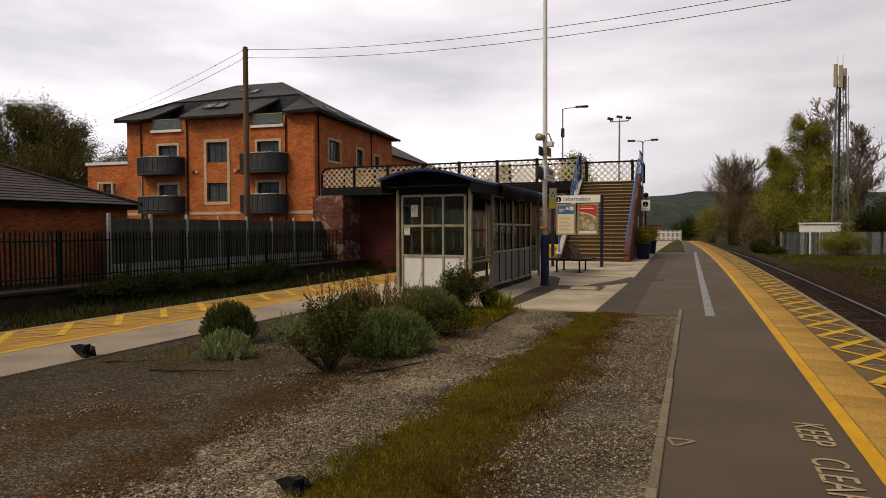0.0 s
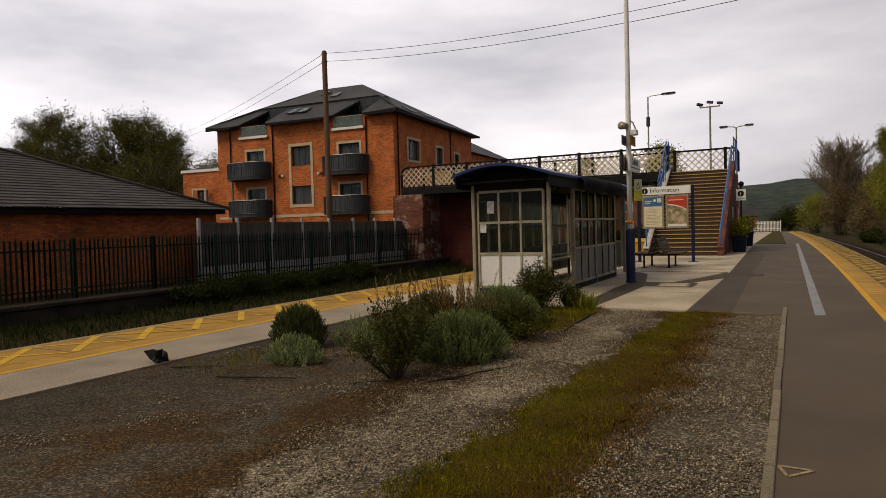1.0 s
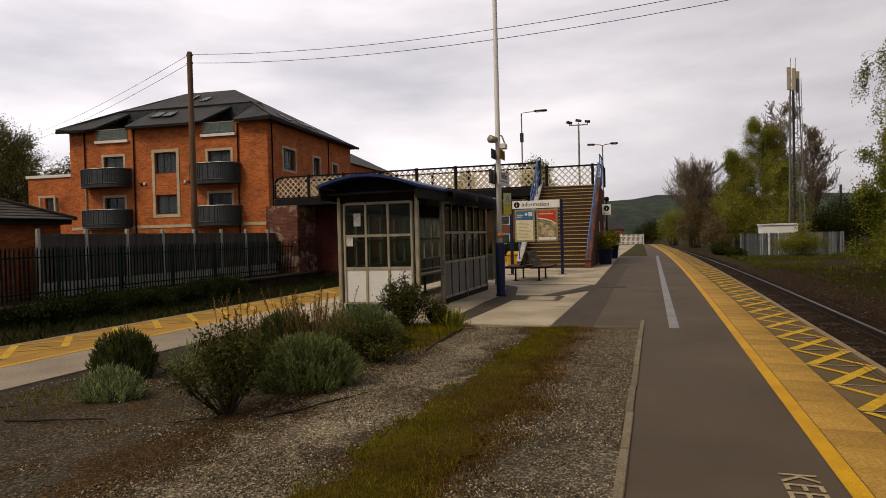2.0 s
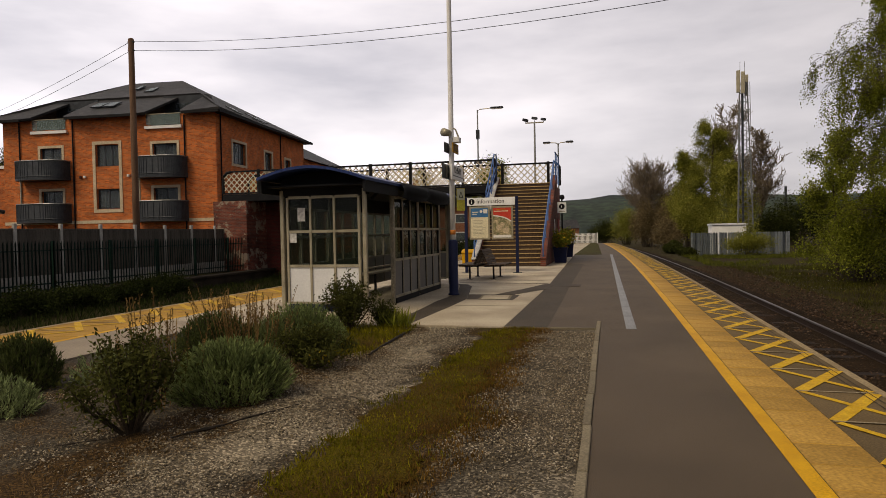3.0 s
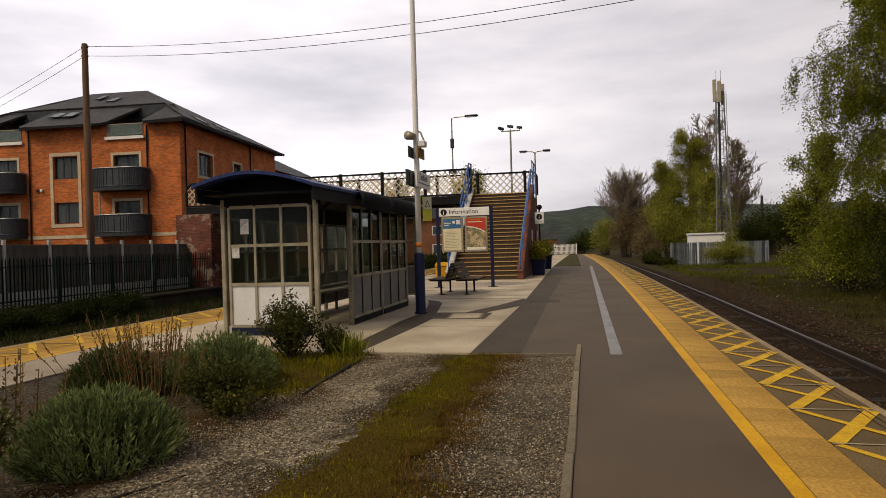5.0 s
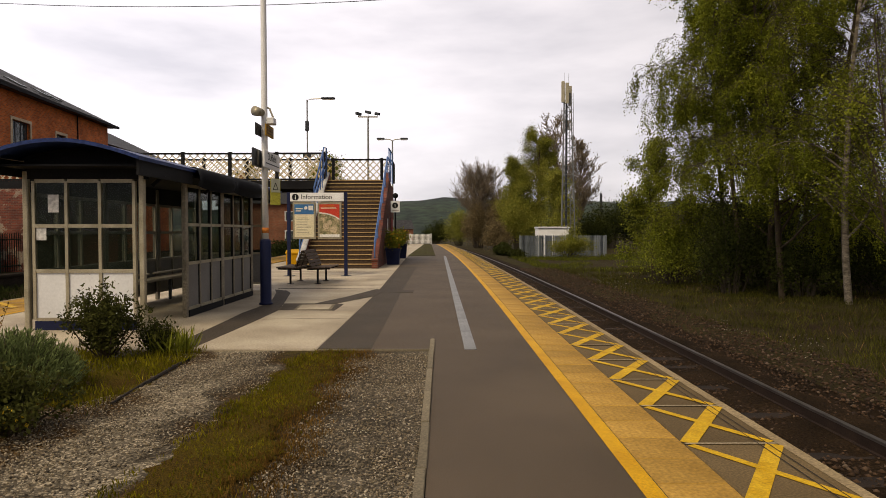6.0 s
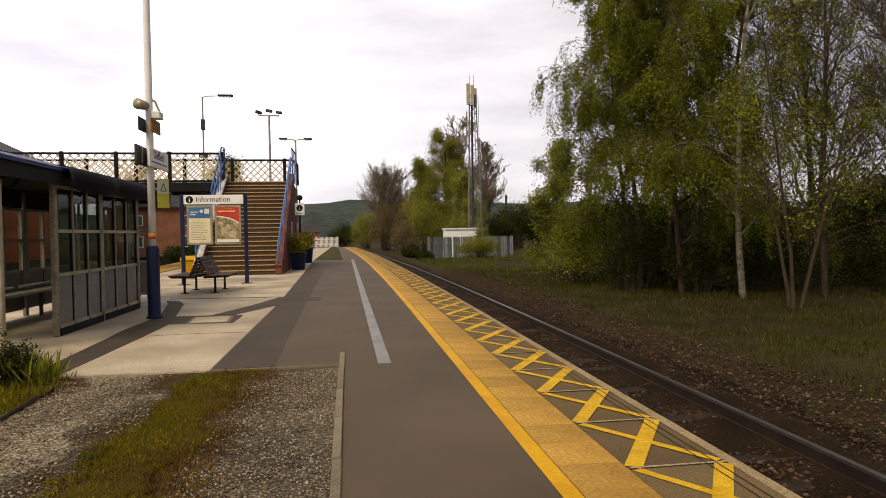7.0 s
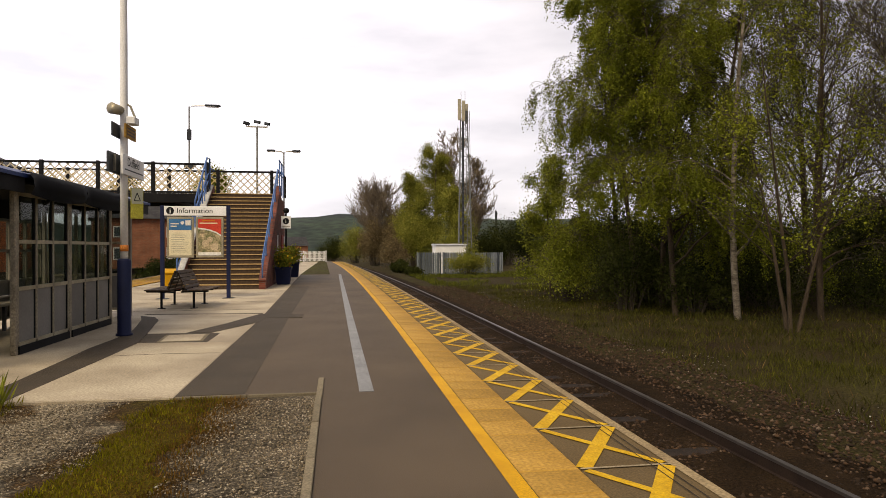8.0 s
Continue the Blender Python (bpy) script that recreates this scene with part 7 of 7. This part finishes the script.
tuft_field("bed_grass", "rough green grass in the planting bed", (-7.3, -6.6, 6.0, 7.2), 500, 0.03, 0.08, L_GRASS, 13, 0.12)
tuft_field("lineside_grass", "thin rough lineside grass and weeds", (5.2, 12.0, 9, 46), 30000, 0.06, 0.22, L_WEED, 4, 0.1, z=ground_height)
tuft_field("lineside_grass", "patches of olive-green lineside grass", (6.2, 16.0, 9, 46), 16000, 0.05, 0.16, L_GRASS_DULL, 14, 0.09, z=ground_height, dens=lambda x, y: max(0.0, noise.noise((x * 0.45, y * 0.45, 9)) * 2.0 - 0.35))
tuft_field("lineside_grass", "rough grass below the birches", (10, 22, 14, 42), 9000, 0.1, 0.3, L_WEED, 5, 0.09, z=ground_height)
tuft_field("lineside_grass", "green lineside grass by the compound", (4.5, 20, 40, 64), 12000, 0.12, 0.36, L_MEADOW, 6, 0.12, z=ground_height, dens=lambda x, y: max(0.0, 0.2 + 1.5 * noise.noise((x * 0.35, y * 0.2, 5))) * min(1.0, max(0.0, (y - 40) / 8)))
tuft_field("dead_stalks", "dry brown lineside stalks", (5.0, 14, 9, 40), 1100, 0.08, 0.3, L_STRAW, 7, 0.05, z=ground_height, bend_=0.7)
tuft_field("track_grass", "rough dark grass on the old trackbed", (-19.8, -14.9, 6, 44), 12000, 0.12, 0.35, L_HEDGE, 8, 0.1, z=lambda x, y: -1.0)


# ---- planting bed shrubs ----
def needle_bush(at, rx, ry, h, leaf, label, seed, shoots=520, per=20, size=0.055):
    """A dome of upright sprigs, each clothed in narrow leaves."""
    b = thing("shrub", label, "shrub", at)
    rs = np.random.RandomState(seed)
    bm = bmesh.new()
    c, ax = [], []
    for i in range(shoots):
        a, q = rs.uniform(0, 6.28), math.sqrt(rs.uniform(0, 1))
        bulge = 1 + 0.16 * noise.noise((2 * math.cos(a), 2 * math.sin(a), seed))
        x, y = rx * q * math.cos(a) * bulge, ry * q * math.sin(a) * bulge
        top = h * math.sqrt(max(0.02, 1 - 0.93 * q * q)) * rs.uniform(0.86, 1.08)
        tip = Vector((x, y, top))
        base = Vector((x * 0.72, y * 0.72, max(0.0, top - rs.uniform(0.16, 0.28))))
        d = (tip - base).normalized()
        if i % 3 == 0:
            tube(bm, [(x * 0.2, y * 0.2, 0), base, tip], [0.008, 0.005, 0.002], 3, cap=False)
        for k in range(per):
            t = k / per
            p = base.lerp(tip, t)
            o = Vector((rs.normal(), rs.normal(), rs.normal())) * 0.32 + d * (0.55 + 0.6 * t)
            c.append(tuple(p)), ax.append(tuple(o))
    part("woody_base", bm, M_TWIG, b)["kind"] = "stuff"
    part_of("foliage", leaf_mesh("foliage", c, size * rs.uniform(0.7, 1.2, len(c)), 0.2, 0, np.array(ax)), leaf, b)
    return b


def leafy_shrub(at, rx, h, leaf, label, seed, stems=26, leaves=5200, size=0.04):
    """An upright open shrub: bare legs below, small leaves along rising stems."""
    b = thing("shrub", label, "shrub", at)
    rs = np.random.RandomState(seed)
    bm, pts = bmesh.new(), []
    for i in range(stems):
        a, q = rs.uniform(0, 6.28), rs.uniform(0.15, 1)
        tip = Vector((rx * q * math.cos(a), rx * q * math.sin(a), h * rs.uniform(0.6, 1.0) * (1.06 - 0.35 * q)))
        mid = Vector((tip.x * 0.65, tip.y * 0.65, tip.z * 0.5))
        tube(bm, [(tip.x * 0.12, tip.y * 0.12, 0), mid, tip], [0.011, 0.007, 0.003], 4, cap=False)
        for k in range(10):
            pts.append(mid.lerp(tip, 0.0 + k / 9) if k > 1 else mid * 0.75)
    part("woody_base", bm, M_BARK, b)["kind"] = "stuff"
    p = np.array([tuple(v) for v in pts])
    c = p[rs.randint(0, len(p), leaves)] + rs.normal(size=(leaves, 3)) * (0.05, 0.05, 0.035)
    c[:, 2] = np.maximum(c[:, 2], 0.02)
    part_of("foliage", leaf_mesh("foliage", c, size * rs.uniform(0.6, 1.3, leaves), 0.45, 0.4), leaf, b)
    return b


def stalks(at, r, h, label, seed, n=60):
    b = thing("dry_stalks", label, "dead stalks", at)
    rs = np.random.RandomState(seed)
    bm, c, ax = bmesh.new(), [], []
    for i in range(n):
        x, y = rs.normal() * r * 0.5, rs.normal() * r * 0.5
        hh = h * rs.uniform(0.55, 1.05)
        tip = Vector((x * 1.5 + rs.normal() * 0.03, y * 1.5, hh))
        tube(bm, [(x, y, 0), Vector((x, y, 0)).lerp(tip, 0.5) + Vector((0.02, 0, 0)), tip], [0.005, 0.004, 0.003], 3, cap=False)
        for k in range(14):
            c.append(tuple(Vector((x, y, 0)).lerp(tip, 0.62 + 0.38 * k / 14) + Vector((rs.normal(), rs.normal(), 0)) * 0.008)), ax.append((rs.normal(), rs.normal(), 1.2))
    part("stalk_mass", bm, L_STRAW, b)["kind"] = "stuff"
    part_of("seed_mass", leaf_mesh("seed_mass", c, 0.03, 0.5, 0, np.array(ax)), L_STRAW, b)["kind"] = "stuff"
    return b


needle_bush((-6.95, 7.6, -0.02), 0.37, 0.37, 0.52, L_LAV_DARK, "rounded olive-green lavender bush", 301, 480)
needle_bush((-4.76, 7.66, -0.02), 0.56, 0.52, 0.5, L_LAV, "dense rounded grey-green lavender mound", 302, 800, 22)
needle_bush((-5.3, 10.05, -0.02), 0.65, 0.58, 0.54, L_LAV, "wide grey-green lavender bush near the shelter", 303, 700)
needle_bush((-6.05, 9.35, -0.02), 0.48, 0.48, 0.52, L_LAV_DARK, "olive-green lavender bush among dry stalks", 304, 520)
needle_bush((-6.32, 8.0, -0.02), 0.4, 0.35, 0.36, L_PALE, "sparse pale sage clump", 305, 130, 16, 0.05)
needle_bush((-6.36, 6.82, -0.02), 0.36, 0.28, 0.3, L_PALE, "pale green sage clump with upright spikes", 306, 260, 18, 0.05)
leafy_shrub((-4.92, 6.6, -0.02), 0.42, 0.82, L_SHRUB, "upright open olive shrub with bare stems", 311, 34, 5200)
leafy_shrub((-4.6, 8.95, -0.02), 0.45, 0.5, L_SHRUB, "low olive shrub with small yellow flowers", 312, 30, 6000)
leafy_shrub((-5.26, 11.6, -0.02), 0.42, 0.86, L_SHRUB, "upright olive shrub in front of the shelter", 313, 30, 6500, 0.045)
leafy_shrub((-4.85, 12.0, -0.02), 0.25, 0.4, L_SHRUB, "small olive shrub beside the shelter", 314, 14, 1800)
stalks((-6.1, 9.9, -0.02), 0.45, 0.78, "tall dry brown seed stalks", 321, 60)
stalks((-5.5, 9.1, -0.02), 0.3, 0.74, "tall dry brown seed stalks", 322, 45)
stalks((-5.3, 7.3, -0.02), 0.3, 0.95, "tall dry brown seed stalks", 323, 30)
tuft_field("grass_clump", "clump of long bright green leaves", (-4.95, -4.45, 11.85, 12.15), 260, 0.16, 0.36, L_WILLOW, 9, 0.07)
yf = np.random.RandomState(5)
tagged(part_of("small_flowers", leaf_mesh("small_flowers", yf.normal(size=(14, 3)) * (0.08, 0.05, 0.03) + (-4.45, 8.76, 0.14), 0.035, 1.0), M_PETAL_Y), "few small yellow flowers in the bed", "flowers", "", "stuff")

# loose debris: sticks, a black scrap, pale stones
def stick(p, q, r, label):
    bm = bmesh.new()
    p, q = Vector(p), Vector(q)
    n = 8
    pts = [p.lerp(q, k / n) + Vector((0.03 * noise.noise((p.x * 9, k * 0.7, 1)), 0.05 * noise.noise((p.y * 9, k * 0.7, 2)), 0.0)) for k in range(n + 1)]
    tube(bm, pts, [r * (0.45 + 0.55 * abs(noise.noise((k * 1.3, p.x * 5, 4))) * 2) * (1 - 0.5 * k / n) for k in range(n + 1)], 6)
    return tagged(part("stick", bm, M_DARKSTONE), label, "stick", "sticks on the gravel")


stick((-4.5, 6.5, 0.0), (-4.05, 7.5, 0.0), 0.014, "dark fallen stick on gravel")
stick((-6.6, 5.95, 0.0), (-5.8, 6.2, 0.0), 0.022, "dark fallen stick on gravel")
stick((-7.4, 6.1, 0.0), (-6.9, 6.35, 0.0), 0.014, "dark fallen stick on gravel")
stick((-5.2, 6.2, 0.0), (-4.9, 6.45, 0.0), 0.008, "thin fallen stick on gravel")
stick((-4.35, 11.6, 0.0), (-4.25, 9.7, 0.0), 0.03, "dark timber edging along the planting bed")
bm = bmesh.new()
bmesh.ops.create_icosphere(bm, subdivisions=2, radius=0.085)
for v in bm.verts:
    v.co = Vector((v.co.x * 1.1, v.co.y * 0.7, max(-0.02, v.co.z * 1.1))) * (1 + 1.9 * noise.noise(v.co * 17))
sc = tagged(part("black_scrap", bm, M_BLACK), "crumpled black plastic scrap on the path edge", "litter")
sc.location = (-7.8, 6.24, 0.03)
bm = bmesh.new()
bmesh.ops.create_icosphere(bm, subdivisions=2, radius=0.1)
for v in bm.verts:
    v.co = Vector((v.co.x, v.co.y * 0.7, max(-0.02, v.co.z * 0.8))) * (1 + 1.3 * noise.noise(v.co * 14))
sc = tagged(part("black_scrap", bm, M_BLACK), "dark crumpled scrap beside the grass strip", "litter")
sc.location = (-3.49, 3.88, 0.01)
sc.scale = (0.75, 0.75, 0.75)


def strew(name, label, category, n, place, lo, hi, material, seed):
    """Loose stones of uneven shape, joined as one stuff object."""
    rs = np.random.RandomState(seed)
    base = np.array([(1, 0, 0), (-1, 0, 0), (0, 1, 0), (0, -1, 0), (0, 0, 1), (0, 0, -1)], dtype=np.float64)
    tri = np.array([(0, 2, 4), (2, 1, 4), (1, 3, 4), (3, 0, 4), (2, 0, 5), (1, 2, 5), (3, 1, 5), (0, 3, 5)])
    at = np.array([place(rs) for _ in range(n)])
    size = lo + (hi - lo) * rs.uniform(0, 1, (n, 1, 1)) ** 1.8
    q = base[None] * size * rs.uniform(0.6, 1.3, (n, 6, 1)) * (1, 0.8, 0.6)
    a = rs.uniform(0, 6.28, (n, 1))
    ca, sa = np.cos(a), np.sin(a)
    v = np.stack((q[..., 0] * ca - q[..., 1] * sa, q[..., 0] * sa + q[..., 1] * ca, q[..., 2]), -1) + at[:, None]
    f = (tri[None] + 6 * np.arange(n)[:, None, None]).reshape(-1, 3)
    me = bpy.data.meshes.new(name)
    me.vertices.add(6 * n), me.loops.add(24 * n), me.polygons.add(8 * n)
    me.vertices.foreach_set("co", v.ravel())
    me.loops.foreach_set("vertex_index", f.ravel().astype(np.int32))
    me.polygons.foreach_set("loop_start", np.arange(0, 24 * n, 3, dtype=np.int32))
    me.polygons.foreach_set("loop_total", np.full(8 * n, 3, dtype=np.int32))
    me.update(calc_edges=True)
    return tagged(part_of(name, me, material), label, category, "", "stuff")


def gravel_place(rs):
    while True:
        x, y = rs.uniform(-7.6, -1.73), 1.5 + 10.5 * rs.uniform() ** 1.15
        k = noise.noise((x * 0.9, y * 0.9, 4)) + 0.7 * noise.noise((x * 2.6, y * 2.6, 8)) + (0.5 if x > -2.6 else 0) + (0.35 if -4.5 < x < -3.4 else 0) - (0.55 if x < -4.7 else 0) - 0.6 * max(0.0, noise.noise((x * 0.75, y * 0.75, 17)))
        if grass_strip(x, y) < 0.45 and rs.uniform(-0.4, 0.9) < k:
            return x, y, -0.014 + 0.025 * noise.noise((x * 1.3, y * 1.3, 0))


strew("loose_gravel", "loose grey and pale gravel stones", "gravel", 95000, gravel_place, 0.0035, 0.0135, M_STONECHIP, 1)
strew("loose_ballast", "loose brown ballast stones", "ballast", 34000, lambda rs: (rs.choice([rs.uniform(0.85, 3.6), rs.uniform(2.9, 5.4)]), 5 + 40 * rs.uniform() ** 1.6, -0.9), 0.014, 0.048, M_BALLASTCHIP, 2)
strew("loose_ballast", "scattered pale lineside stones", "ballast", 5000, lambda rs: (5 + rs.gamma(2.0, 1.6), 8 + 36 * rs.uniform() ** 1.3, -1.05), 0.006, 0.024, M_PALECHIP, 3)
